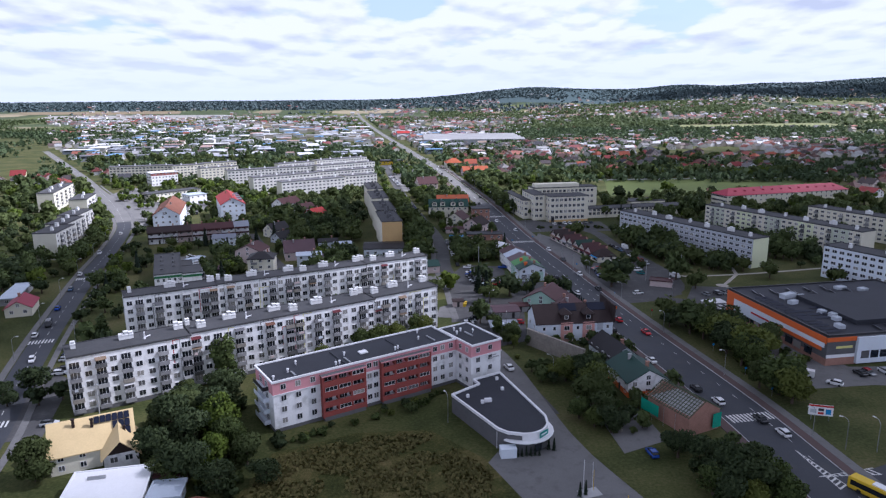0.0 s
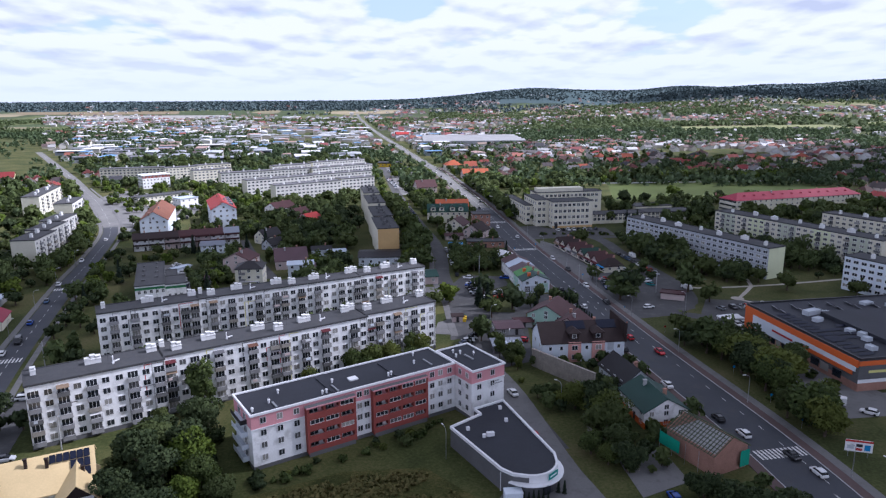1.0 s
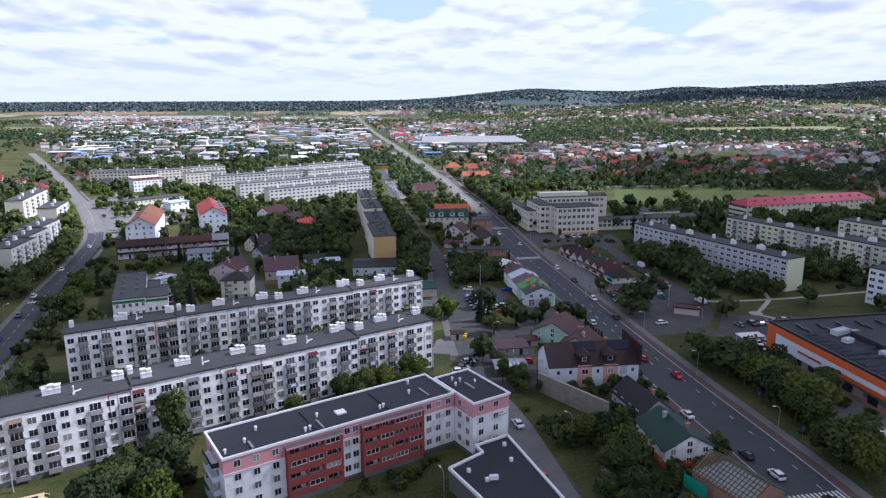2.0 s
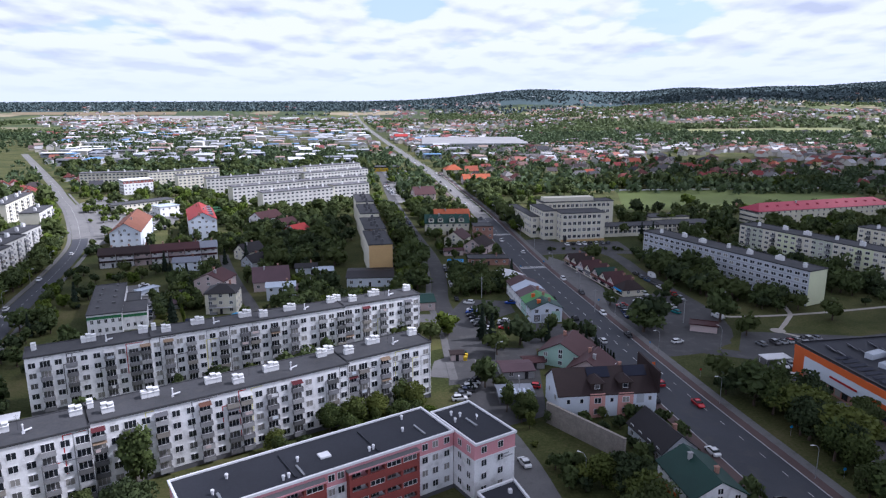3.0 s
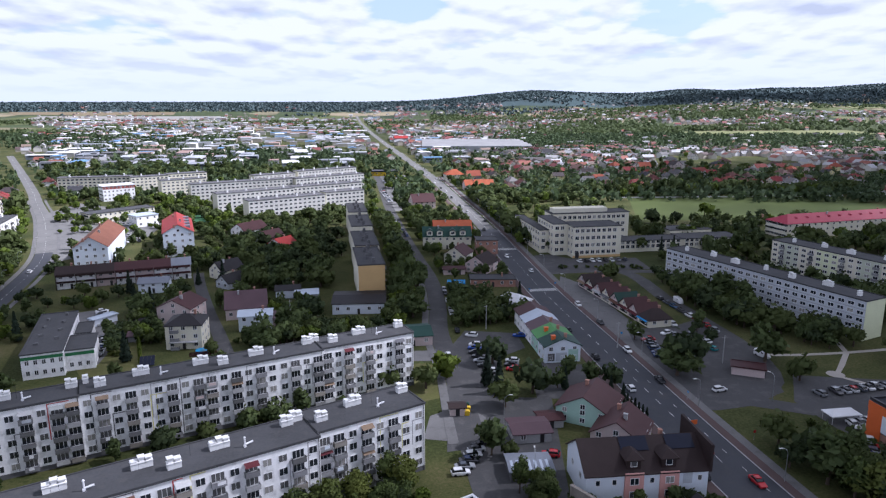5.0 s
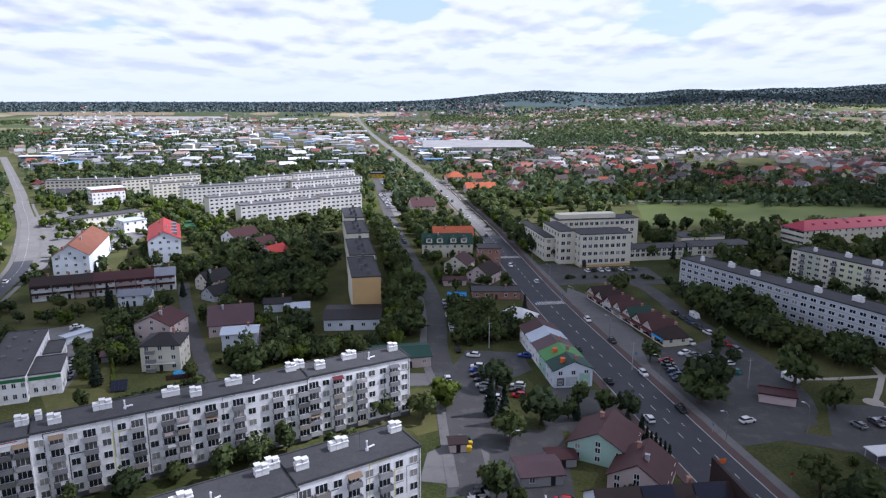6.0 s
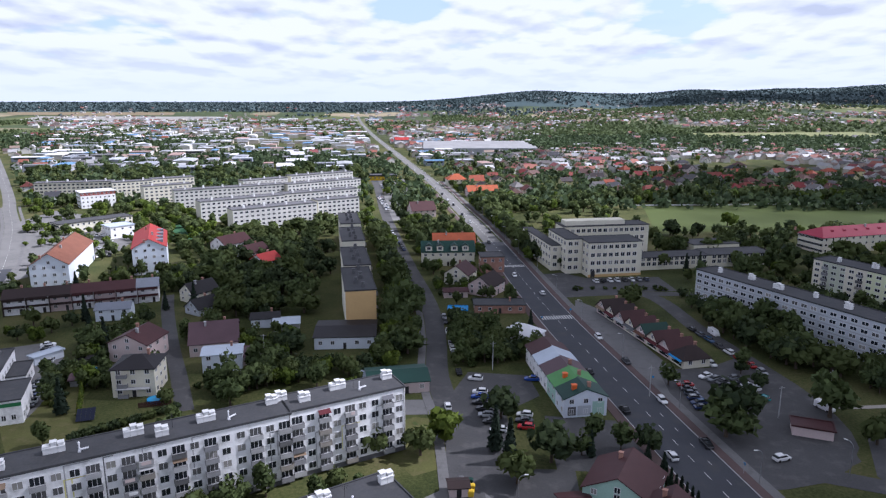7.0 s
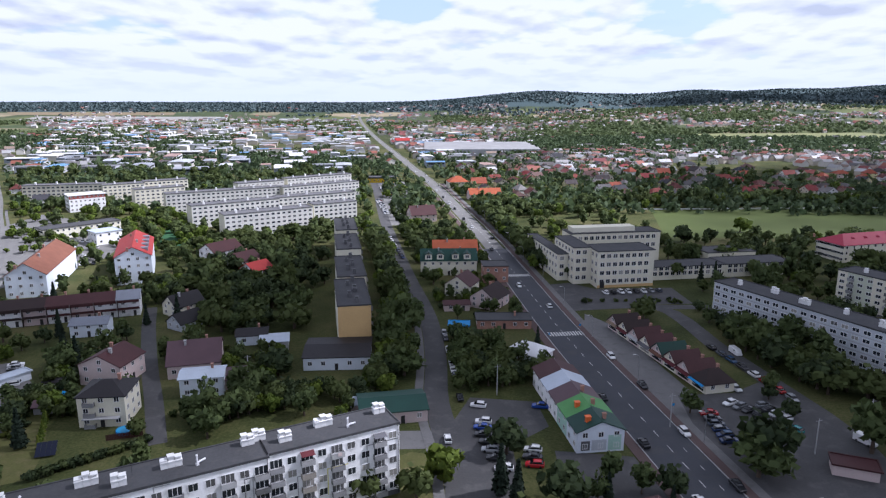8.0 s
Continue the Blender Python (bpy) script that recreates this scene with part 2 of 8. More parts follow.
M["balcony"] = surface("balcony_panels", (0.25, 0.25, 0.25), 0.85, 0.25, 5.0, 0.5, palette=[(0.22, 0.22, 0.225), (0.28, 0.28, 0.285), (0.17, 0.17, 0.175), (0.33, 0.33, 0.33), (0.24, 0.24, 0.25), (0.12, 0.12, 0.12), (0.40, 0.40, 0.40), (0.26, 0.24, 0.21)])
M["glass"] = glass("window_glass", (0.022, 0.026, 0.032), 0.42)
M["glass_dark"] = glass("dark_window_glass", curtain=0.22)
M["solar"] = surface("solar_cells", (0.010, 0.013, 0.028), 0.3, 0.2, 4.0, 0.5, spec=0.2)
M["asphalt"] = surface("asphalt", (0.050, 0.053, 0.062), 0.75, 0.25, 3.0, 0.06, dirt=(0.062, 0.062, 0.063))
M["asphalt_old"] = surface("worn_asphalt", (0.075, 0.074, 0.075), 0.93, 0.25, 2.0, 0.08, dirt=(0.11, 0.107, 0.104))
M["paving"] = surface("grey_paving", (0.15, 0.147, 0.145), 0.92, 0.2, 3.0, 0.10, dirt=(0.10, 0.097, 0.094))
M["paving_red"] = surface("red_paving", (0.100, 0.070, 0.066), 0.92, 0.2, 3.0, 0.10)
# paler copy of the asphalt: sunlight and glare are put into the colour
M["sunlit_road"] = surface("sunlit_worn_road", (0.165, 0.162, 0.156), 0.9, 0.3, 2.0, 0.05, dirt=(0.11, 0.108, 0.105))
M["path"] = surface("pale_path", (0.36, 0.33, 0.29), 0.95, 0.2, 3.0, 0.10)
M["line"] = surface("worn_road_paint", (0.62, 0.62, 0.60), 0.85, 0.25, 4.0, 0.6, dirt=(0.3, 0.3, 0.3))
M["bark"] = surface("bark", (0.08, 0.06, 0.045), 0.95, 0.4, 6.0, 1.0, bump=0.6)
M["leaf"] = leafy("broad_leaves", (0.034, 0.052, 0.016), (0.112, 0.148, 0.044), (0.15, 0.17, 0.036))
M["leaf_dark"] = leafy("dark_leaves", (0.024, 0.038, 0.017), (0.076, 0.102, 0.042), (0.095, 0.118, 0.036))
M["leaf_light"] = leafy("light_leaves", (0.05, 0.08, 0.012), (0.14, 0.19, 0.03), (0.17, 0.20, 0.03))
M["needle"] = leafy("needles", (0.010, 0.018, 0.012), (0.030, 0.045, 0.028), (0.03, 0.05, 0.03), 0.1)
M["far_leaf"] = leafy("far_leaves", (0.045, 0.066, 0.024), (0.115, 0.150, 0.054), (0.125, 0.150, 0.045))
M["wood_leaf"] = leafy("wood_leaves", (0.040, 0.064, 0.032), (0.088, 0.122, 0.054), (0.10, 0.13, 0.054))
# far crowns: distance haze is put into this lifted, bluish leaf colour
M["forest"] = leafy("hazed_forest_crowns", (0.068, 0.098, 0.108), (0.078, 0.108, 0.114), (0.082, 0.112, 0.110), 0.1)
M["car_paint"] = surface("car_paint", (0.5, 0.5, 0.5), 0.25, 0.05, 3.0, 0.3, palette=[(0.60, 0.61, 0.62), (0.03, 0.032, 0.036), (0.16, 0.17, 0.18), (0.66, 0.66, 0.66), (0.02, 0.035, 0.09), (0.28, 0.29, 0.30), (0.05, 0.05, 0.055), (0.42, 0.43, 0.45), (0.30, 0.02, 0.02), (0.07, 0.08, 0.10), (0.55, 0.56, 0.56), (0.03, 0.07, 0.14)], spec=0.5)
M["car_red"] = surface("red_car_paint", (0.42, 0.02, 0.025), 0.25, 0.05, 3.0, 0.3, spec=0.5)
M["car_blue"] = surface("blue_car_paint", (0.02, 0.06, 0.28), 0.25, 0.05, 3.0, 0.3, spec=0.5)
M["car_white"] = surface("white_car_paint", (0.72, 0.72, 0.72), 0.25, 0.04, 3.0, 0.3, spec=0.5)
M["car_teal"] = surface("teal_car_paint", (0.02, 0.16, 0.17), 0.25, 0.04, 3.0, 0.3, spec=0.5)
M["car_black"] = surface("black_car_paint", (0.02, 0.021, 0.024), 0.25, 0.04, 3.0, 0.3, spec=0.5)
M["car_glass"] = surface("car_glass", (0.012, 0.014, 0.017), 0.06, 0.05, 3.0, 0.3, spec=0.5)
M["tyre"] = surface("tyre_rubber", (0.018, 0.018, 0.018), 0.9, 0.1, 5.0, 0.5)
M["lamp_glass"] = surface("lamp_glass", (0.6, 0.6, 0.58), 0.2, 0.05, 3.0, 0.3)
M["tail_red"] = surface("tail_lamp_red", (0.35, 0.01, 0.01), 0.2, 0.05, 3.0, 0.3)


# ---- building blocks ----
class Geo:
    """Collects faces for one mesh; each face has a material slot."""

    def __init__(self):
        self.v, self.f, self.s = [], [], []

    def face(self, pts, slot=0):
        k = len(self.v)
        self.v += [tuple(p) for p in pts]
        self.f.append(tuple(range(k, k + len(pts))))
        self.s.append(slot)

    def box(self, x0, x1, y0, y1, z0, z1, slot=0):
        k = len(self.v)
        self.v += [(x, y, z) for z in (z0, z1) for x, y in ((x0, y0), (x1, y0), (x1, y1), (x0, y1))]
        for q in ((3, 2, 1, 0), (4, 5, 6, 7), (0, 1, 5, 4), (1, 2, 6, 5), (2, 3, 7, 6), (3, 0, 4, 7)):
            self.f.append(tuple(k + i for i in q))
            self.s.append(slot)
        return self

    def prism(self, outline, z0, z1, slot=0, top=None):
        """An upright prism over an outline that runs anticlockwise."""
        n, k = len(outline), len(self.v)
        self.v += [(x, y, z0) for x, y in outline] + [(x, y, z1) for x, y in outline]
        self.f.append(tuple(reversed(range(k, k + n))))
        self.f.append(tuple(range(k + n, k + 2 * n)))
        self.s += [slot, slot if top is None else top]
        for i in range(n):
            j = (i + 1) % n
            self.f.append((k + i, k + j, k + n + j, k + n + i))
            self.s.append(slot)
        return self

    def hull(self, a, b, slot=0):
        """A solid between two loops of the same length."""
        n, k = len(a), len(self.v)
        self.v += [tuple(p) for p in a] + [tuple(p) for p in b]
        self.f += [tuple(reversed(range(k, k + n))), tuple(range(k + n, k + 2 * n))]
        self.s += [slot, slot]
        for i in range(n):
            j = (i + 1) % n
            self.f.append((k + i, k + j, k + n + j, k + n + i))
            self.s.append(slot)
        return self

    def tube(self, a, b, r0, r1=None, sides=6, slot=0):
        a, b = Vector(a), Vector(b)
        q = (b - a).to_track_quat("Z", "Y")
        ring = [Vector((math.cos(t), math.sin(t), 0)) for t in (2 * math.pi * i / sides for i in range(sides))]
        r1 = r0 if r1 is None else r1
        return self.hull([a + q @ (p * r0) for p in ring], [b + q @ (p * r1) for p in ring], slot)

    def slab(self, quad, thick, slot=0):
        """A sloping slab: the upper face quad, thickened downwards."""
        return self.hull([(x, y, z - thick) for x, y, z in quad], quad, slot)

    def mesh(self, name, *mats):
        me = bpy.data.meshes.new(name)
        me.from_pydata(self.v, [], self.f)
        for m in mats:
            me.materials.append(M[m] if isinstance(m, str) else m)
        if len(mats) > 1:
            me.polygons.foreach_set("material_index", self.s)
        me.update()
        return me


def thing(name, m=None, label="", category="", group="", kind=""):
    ob = new(name)
    ob.empty_display_size = 0.5
    if m is not None:
        ob.matrix_world = m
    return tagged(ob, label, category, group, kind)


def part(name, geo, mats, parent, label="", m=None):
    """One mesh as a part of a thing (or of a part). geo: a Geo or a ready mesh."""
    me = geo if isinstance(geo, bpy.types.Mesh) else geo.mesh(name, *(mats if isinstance(mats, tuple) else (mats,)))
    ob = new(name, me)
    ob.parent = parent
    if m is not None:
        ob.matrix_basis = m
    return tagged(ob, label)


def solid(name, geo, mats, label="", category="", kind="", group="", m=None):
    """A thing that is a single mesh."""
    ob = new(name, geo if isinstance(geo, bpy.types.Mesh) else geo.mesh(name, *(mats if isinstance(mats, tuple) else (mats,))))
    if m is not None:
        ob.matrix_world = m
    return tagged(ob, label, category, group, kind)


FOOT = {}          # footprints of what is built, by 40 m squares, so that trees keep clear


def footprint(x, y, a, b, turn=0.0):
    f = (x, y, a, b, math.cos(radians(turn)), math.sin(radians(turn)))
    r = math.hypot(a, b) + 12
    for i in range(int((x - r) // 40), int((x + r) // 40) + 1):
        for j in range(int((y - r) // 40), int((y + r) // 40) + 1):
            FOOT.setdefault((i, j), []).append(f)


def is_free(x, y, r):
    for cx, cy, a, b, c, s in FOOT.get((int(x // 40), int(y // 40)), ()):
        dx, dy = x - cx, y - cy
        if abs(dx * c + dy * s) < a + r and abs(dy * c - dx * s) < b + r:
            return False
    return True


def smooth(a, b, t):
    t = min(1.0, max(0.0, (t - a) / (b - a)))
    return t * t * (3 - 2 * t)


def land(x, y):
    """The height of the ground: a plain, rising far off, with wooded hills to the right of the long road."""
    d = math.hypot(x, y)
    if y < 900:
        return 0.0
    u = x / y
    px = 20.0 * math.exp(-((u - 0.115) / 0.13) ** 2) + 19.0 * smooth(0.17, 0.34, u) + 11.0 * smooth(0.34, 0.62, u) - 10.5
    px += 5.5 * (noise.noise((u * 11.0, 3.3, 0.0)) * smooth(0.0, 0.25, u))
    crest = 81.0 + px / 1189.0 * 4450.0
    back = smooth(2300.0, 4500.0, y)
    near = smooth(1100.0, 3000.0, y) * smooth(0.05, 0.35, u) * 38.0
    fold = noise.noise((x / 520.0, y / 520.0, 1.7)) * 26.0 * smooth(1900.0, 3200.0, y) * (1 - 0.75 * smooth(3900.0, 4450.0, y)) * smooth(0.02, 0.2, u)
    return max(0.0, crest * back ** 1.35 + near * (1 - back) + fold)

# ---- the ground, roads and yards ----
def ground_material():
    m = bpy.data.materials.new("grass_and_fields")
    m.use_nodes = True
    n = Nodes(m.node_tree)
    where = n.add("ShaderNodeNewGeometry").outputs["Position"]
    patch, tuft = n.noise(where, 0.035, 6.0, 0.6), n.noise(where, 1.3, 4.0, 0.65)
    lawn = n.ramp(n.math("ADD", n.math("MULTIPLY", patch, 0.6), n.math("MULTIPLY", tuft, 0.4)), (0.34, (0.024, 0.032, 0.011)), (0.45, (0.046, 0.056, 0.018)), (0.55, (0.080, 0.082, 0.030)), (0.68, (0.125, 0.105, 0.055)))
    cells = n.add("ShaderNodeTexVoronoi", {"Vector": n.add("ShaderNodeVectorMath", {0: where, 1: (1.0, 0.45, 0.0)}).outputs[0], "Scale": 0.006, "Randomness": 0.9})
    cells.inputs["Vector"].links[0].from_node.operation = "MULTIPLY"
    hue = n.add("ShaderNodeSeparateColor", {0: cells.outputs["Color"]}).outputs[0]
    crop = n.ramp(hue, (0.0, (0.045, 0.058, 0.028)), (0.25, (0.028, 0.040, 0.022)), (0.45, (0.075, 0.088, 0.036)), (0.62, (0.15, 0.135, 0.085)), (0.72, (0.045, 0.060, 0.028)), (0.86, (0.10, 0.105, 0.05)), (0.95, (0.20, 0.17, 0.11)), interp="CONSTANT")
    crop = n.mix(1.0, crop, n.ramp(n.noise(where, 0.01, 5.0), (0.3, grey(0.95)), (0.7, grey(1.5))), "MULTIPLY")
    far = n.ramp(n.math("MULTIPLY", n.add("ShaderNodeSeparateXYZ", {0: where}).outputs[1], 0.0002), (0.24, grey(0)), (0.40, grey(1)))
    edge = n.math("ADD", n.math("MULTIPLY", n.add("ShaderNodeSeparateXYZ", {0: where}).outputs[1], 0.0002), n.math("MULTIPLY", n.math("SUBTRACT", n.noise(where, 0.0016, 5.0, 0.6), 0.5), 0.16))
    crop = n.mix(n.ramp(edge, (0.655, grey(0)), (0.665, grey(1))), crop, (0.054, 0.080, 0.084, 1))        # wooded ground of the far edge, distance haze put into its bluish colour
    bump = n.add("ShaderNodeBump", {"Height": tuft, "Strength": 0.5, "Distance": 0.2}).outputs[0]
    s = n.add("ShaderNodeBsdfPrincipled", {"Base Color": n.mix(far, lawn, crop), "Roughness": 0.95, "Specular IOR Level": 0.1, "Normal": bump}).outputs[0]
    n.add("ShaderNodeOutputMaterial", {"Surface": s})
    return m


M["ground"] = ground_material()
xs = [-5200 + 130 * k for k in range(81)]
ys = [-900, -300, 0, 300, 600, 900] + [960 + 62 * k for k in range(65)]
sheet = [(x, y, land(x, y)) for y in ys for x in xs]
W = len(xs)
me = bpy.data.meshes.new("ground")
me.from_pydata(sheet, [], [(r * W + c, r * W + c + 1, (r + 1) * W + c + 1, (r + 1) * W + c) for r in range(len(ys) - 1) for c in range(W - 1)])
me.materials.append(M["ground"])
me.polygons.foreach_set("use_smooth", [True] * len(me.polygons))
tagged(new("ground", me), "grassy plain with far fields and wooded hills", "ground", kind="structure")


def curve_points(pts, step=8.0):
    """A smooth line through the given points, evenly stepped."""
    out, p = [], [Vector(q) for q in pts]
    p = [2 * p[0] - p[1]] + p + [2 * p[-1] - p[-2]]
    for i in range(1, len(p) - 2):
        a, b, c, d = p[i - 1:i + 3]
        n = max(1, int((c - b).length / step))
        for k in range(n):
            t = k / n
            out.append(0.5 * (2 * b + (c - a) * t + (2 * a - 5 * b + 4 * c - d) * t * t + (3 * b - a - 3 * c + d) * t ** 3))
    return out + [p[-2]]


def sides(line, offset):
    """The line moved sideways; positive offset lies to its right."""
    out = []
    for i, q in enumerate(line):
        t = (line[min(i + 1, len(line) - 1)] - line[max(i - 1, 0)]).normalized()
        out.append(q + Vector((t.y, -t.x)) * offset)
    return out


def band(line, left, right, top, thick=0.0, geo=None, slot=0):
    """A strip along a line between two sideways offsets, with thickness."""
    g = geo or Geo()
    a, b = sides(line, left), sides(line, right)
    for i in range(len(line) - 1):
        q = [(p.x, p.y, land(p.x, p.y) + top) for p in (a[i], b[i], b[i + 1], a[i + 1])]
        if thick:
            g.slab(q, thick, slot)
        else:
            g.face(q, slot)
    return g


def dashes(line, offset, long, gap, width, top, geo, start=0.0, stop=1e9):
    """A broken line of road paint."""
    side = sides(line, offset)
    run = 0.0
    for a, b in zip(side, side[1:]):
        n = (b - a).length
        t = (b - a) / n
        s = Vector((t.y, -t.x)) * width / 2
        k = -(run % (long + gap))
        while k < n:
            lo, hi = max(k, 0), min(k + long, n)
            if hi - lo > 0.2 and start < run + k < stop:
                p, q = a + t * lo, a + t * hi
                geo.face([(v.x, v.y, land(v.x, v.y) + top) for v in (p - s, p + s, q + s, q - s)])
            k += long + gap
        run += n


def yard(name, pts, top, mat, label, category="pavement", thick=0.0):
    """A flat paved or planted area with a given outline."""
    g = Geo()
    if thick:
        g.prism(pts, top - thick, top)
    else:
        g.face([(x, y, land(x, y) + top) for x, y in pts])
    return solid(name, g, mat, label, category, "structure")


MAIN = curve_points([(92, 60), (83, 105), (78.5, 133), (73.5, 168), (60, 233), (46.3, 307), (33.2, 380), (13, 520), (-8, 640), (-31, 769), (-85, 1024), (-210, 1620), (-330, 2240), (-455, 2930)])
LEFT = curve_points([(-96, 90), (-110, 138), (-126, 176), (-139, 208), (-153, 245), (-173, 300), (-190, 352), (-212, 410), (-240, 460), (-286, 532), (-333, 598), (-384, 671), (-509, 842), (-640, 1020)])
YARD = curve_points([(24, 160), (15, 190), (8, 212), (3, 245), (-1, 280), (-7, 312), (-9, 345), (-14, 385), (-26, 440), (-39, 503), (-58, 600), (-80, 728), (-96, 812)])
SIDE = curve_points([(40, 398), (58, 402), (76, 402), (82, 385), (84, 362), (90, 330), (95, 300), (92, 276), (78, 262), (60, 258)])
SCHOOL = curve_points([(76, 402), (106, 402), (150, 398), (190, 380)])
LANE = curve_points([(-73, 287), (-84.5, 310), (-96.7, 333.3), (-114.3, 369.7), (-124, 392)])
ALLEY = curve_points([(40, 112), (31, 131), (24, 150), (15, 190), (9, 208)])
CROSS = curve_points([(79, 120), (100, 132), (130, 137), (190, 140)])
EAST = curve_points([(80, 262), (93, 257), (108, 262), (150, 276), (200, 288)])
PARKWAY = curve_points([(92, 300), (102, 296), (126, 299), (147, 304), (175, 312)])
PARKWAY_B = curve_points([(121, 272), (112.7, 280), (126, 299), (130, 330)])
for line, half in ((MAIN, 10), (LEFT, 7), (YARD, 5), (SIDE, 4.5), (SCHOOL, 3.5), (LANE, 3), (ALLEY, 5.5), (CROSS, 9), (PARKWAY, 2), (EAST, 4)):
    for a, b in zip(line, line[1:]):
        c = (a + b) / 2
        footprint(c.x, c.y, (b - a).length / 2, half, math.degrees(math.atan2(b.y - a.y, b.x - a.x)))

STREET = thing("road", None, "main street of worn asphalt with painted lane lines", "road", kind="structure")
cut = next(k for k, q in enumerate(MAIN) if q.y > 500)
part("carriageway", band(MAIN[:cut + 1], -6.6, 6.6, 0.06), "asphalt", STREET)
part("carriageway", band(MAIN[cut:], -5.0, 5.0, 0.062), "sunlit_road", STREET, "worn far stretch of the road with sun and glare in its pale colour")
g = Geo()
dashes(MAIN, 0.0, 3.0, 4.5, 0.16, 0.075, g, 170)
dashes(MAIN, 3.3, 2.0, 6.0, 0.14, 0.075, g, 40, 240)
dashes(MAIN, -0.2, 200, 0.0, 0.16, 0.075, g, 20, 170)
dashes(MAIN, 6.2, 400, 0.0, 0.12, 0.075, g, 250, 900)
part("lane_lines", g, "line", STREET, "white lane lines")
for name, lo, hi, top, mat, words in (("bicycle_path", 7.0, 9.2, 0.12, "paving_red", "red paved bicycle path"), ("footway", 9.2, 11.6, 0.14, "paving", "grey paved footway"), ("footway", -9.6, -6.9, 0.14, "paving_red", "red paved footway")):
    part(name, band(MAIN[:90], lo, hi, top, 0.25), mat, STREET, words)
for lo, hi in ((6.6, 6.85), (-6.85, -6.6)):
    part("kerb", band(MAIN[:90], lo, hi, 0.16, 0.25), "concrete", STREET, "grey concrete kerb")


def zebra(x, y, turn, across, along, road, stripe=0.5):
    """A zebra crossing: stripes side by side across a road."""
    g = Geo()
    k = -across / 2
    while k < across / 2:
        g.box(k, k + stripe, -along / 2, along / 2, 0.078, 0.082)
        k += 2 * stripe
    part("zebra_crossing", g, "line", road, "white zebra crossing stripes", pose(x, y, 0, 0, 0, turn))


zebra(36, 369, 10, 13, 4, STREET)
zebra(76, 160, 12, 13, 4, STREET)


def hatching(x, y, turn, long, wide, road):
    """A painted island: slanting bars that taper to a point."""
    g = Geo()
    for k in range(int(long / 1.4)):
        half = wide / 2 * (1 - k * 1.4 / long)
        g.face([(-half, 1.4 * k, 0.08), (half, 1.4 * k + half, 0.08), (half, 1.4 * k + half + 0.5, 0.08), (-half, 1.4 * k + 0.5, 0.08)])
    for s in (-1, 1):
        g.face([(s * wide / 2 - 0.1, 0, 0.081), (s * wide / 2 + 0.1, 0, 0.081), (0.1, long, 0.081), (-0.1, long, 0.081)])
    part("painted_island", g, "line", road, "white hatched island", pose(x, y, 0, 0, 0, turn))


hatching(82.0, 128, 11, 16, 2.4, STREET)
hatching(92.5, 135, 100, 14, 2.6, STREET)
hatching(95, 124, -60, 9, 2.2, STREET)
zebra(24, 448, 8, 12, 4, STREET)
road2 = thing("road", None, "side road of worn asphalt that bends towards the town", "road", kind="structure")
cut = next(k for k, q in enumerate(LEFT) if q.y > 430)
part("carriageway", band(LEFT[:cut + 1], -4.2, 4.2, 0.06), "asphalt", road2)
part("carriageway", band(LEFT[cut:], -4.4, 4.4, 0.062), "sunlit_road", road2, "worn far stretch of the road with sun and glare in its pale colour")
g = Geo()
dashes(LEFT, 0.0, 2.5, 4.0, 0.14, 0.075, g)
part("lane_lines", g, "line", road2, "white lane lines")
part("footway", band(LEFT[:70], 5.6, 7.4, 0.13, 0.25), "paving", road2, "grey paved footway")
part("footway", band(LEFT[:70], -6.6, -4.5, 0.13, 0.25), "paving", road2, "grey paved footway")
zebra(-140.5, 211, 20, 8, 3.5, road2)
zebra(-170, 291, 20, 8, 3.5, road2)
zebra(-116.5, 152, 22, 8, 3.5, road2)
for name, line, half, mat, words in (("road", YARD, 3.4, "asphalt_old", "estate road of patched grey asphalt"), ("road", SIDE, 3.4, "asphalt_old", "narrow asphalt street beside the shops"), ("road", EAST, 3.3, "asphalt_old", "asphalt street behind the supermarket"), ("road", SCHOOL, 2.8, "asphalt_old", "asphalt street before the school"), ("road", LANE, 2.4, "asphalt_old", "narrow asphalt lane between houses"), ("road", ALLEY, 4.6, "paving", "grey paved access road beside the pink block"), ("road", CROSS, 7.0, "asphalt", "asphalt street joining at the crossroads"), ("footpath", PARKWAY, 0.9, "path", "pale paved footpath across the lawn"), ("footpath", PARKWAY_B, 0.85, "path", "pale paved footpath across the lawn")):
    solid(name, band(line, -half, half, 0.05 + 0.002 * half), mat, words, "road", "structure")
part("footway", band(YARD[8:40], -6.0, -3.6, 0.12, 0.25), "paving", road2)
yard("car_park", [(-2, 232), (10, 236), (14, 258), (12, 290), (22, 300), (20, 314), (2, 316), (-4, 296)], 0.035, "asphalt_old", "worn asphalt car park between the blocks")
yard("car_park", [(54, 262), (76, 258), (92, 268), (97, 300), (92, 334), (76, 322), (60, 320), (58, 290)], 0.035, "asphalt_old", "asphalt car park beside the shops")
yard("car_park", [(90, 196), (92, 176), (118, 180), (150, 176), (150, 194), (118, 193), (106, 225), (97, 222)], 0.035, "paving", "grey paved supermarket car park")
yard("car_park", [(100, 280), (92, 262), (96, 244), (140, 262), (150, 275)], 0.035, "asphalt_old", "asphalt car park behind the supermarket")
yard("forecourt", [(11, 143), (8, 137), (20, 112), (38, 108), (32, 128), (24, 147)], 0.036, "paving", "grey paved forecourt")
yard("forecourt", [(33, 405), (44, 401), (92, 407), (90, 430), (56, 427), (46, 436), (30, 430)], 0.04, "asphalt_old", "asphalt forecourt of the school")
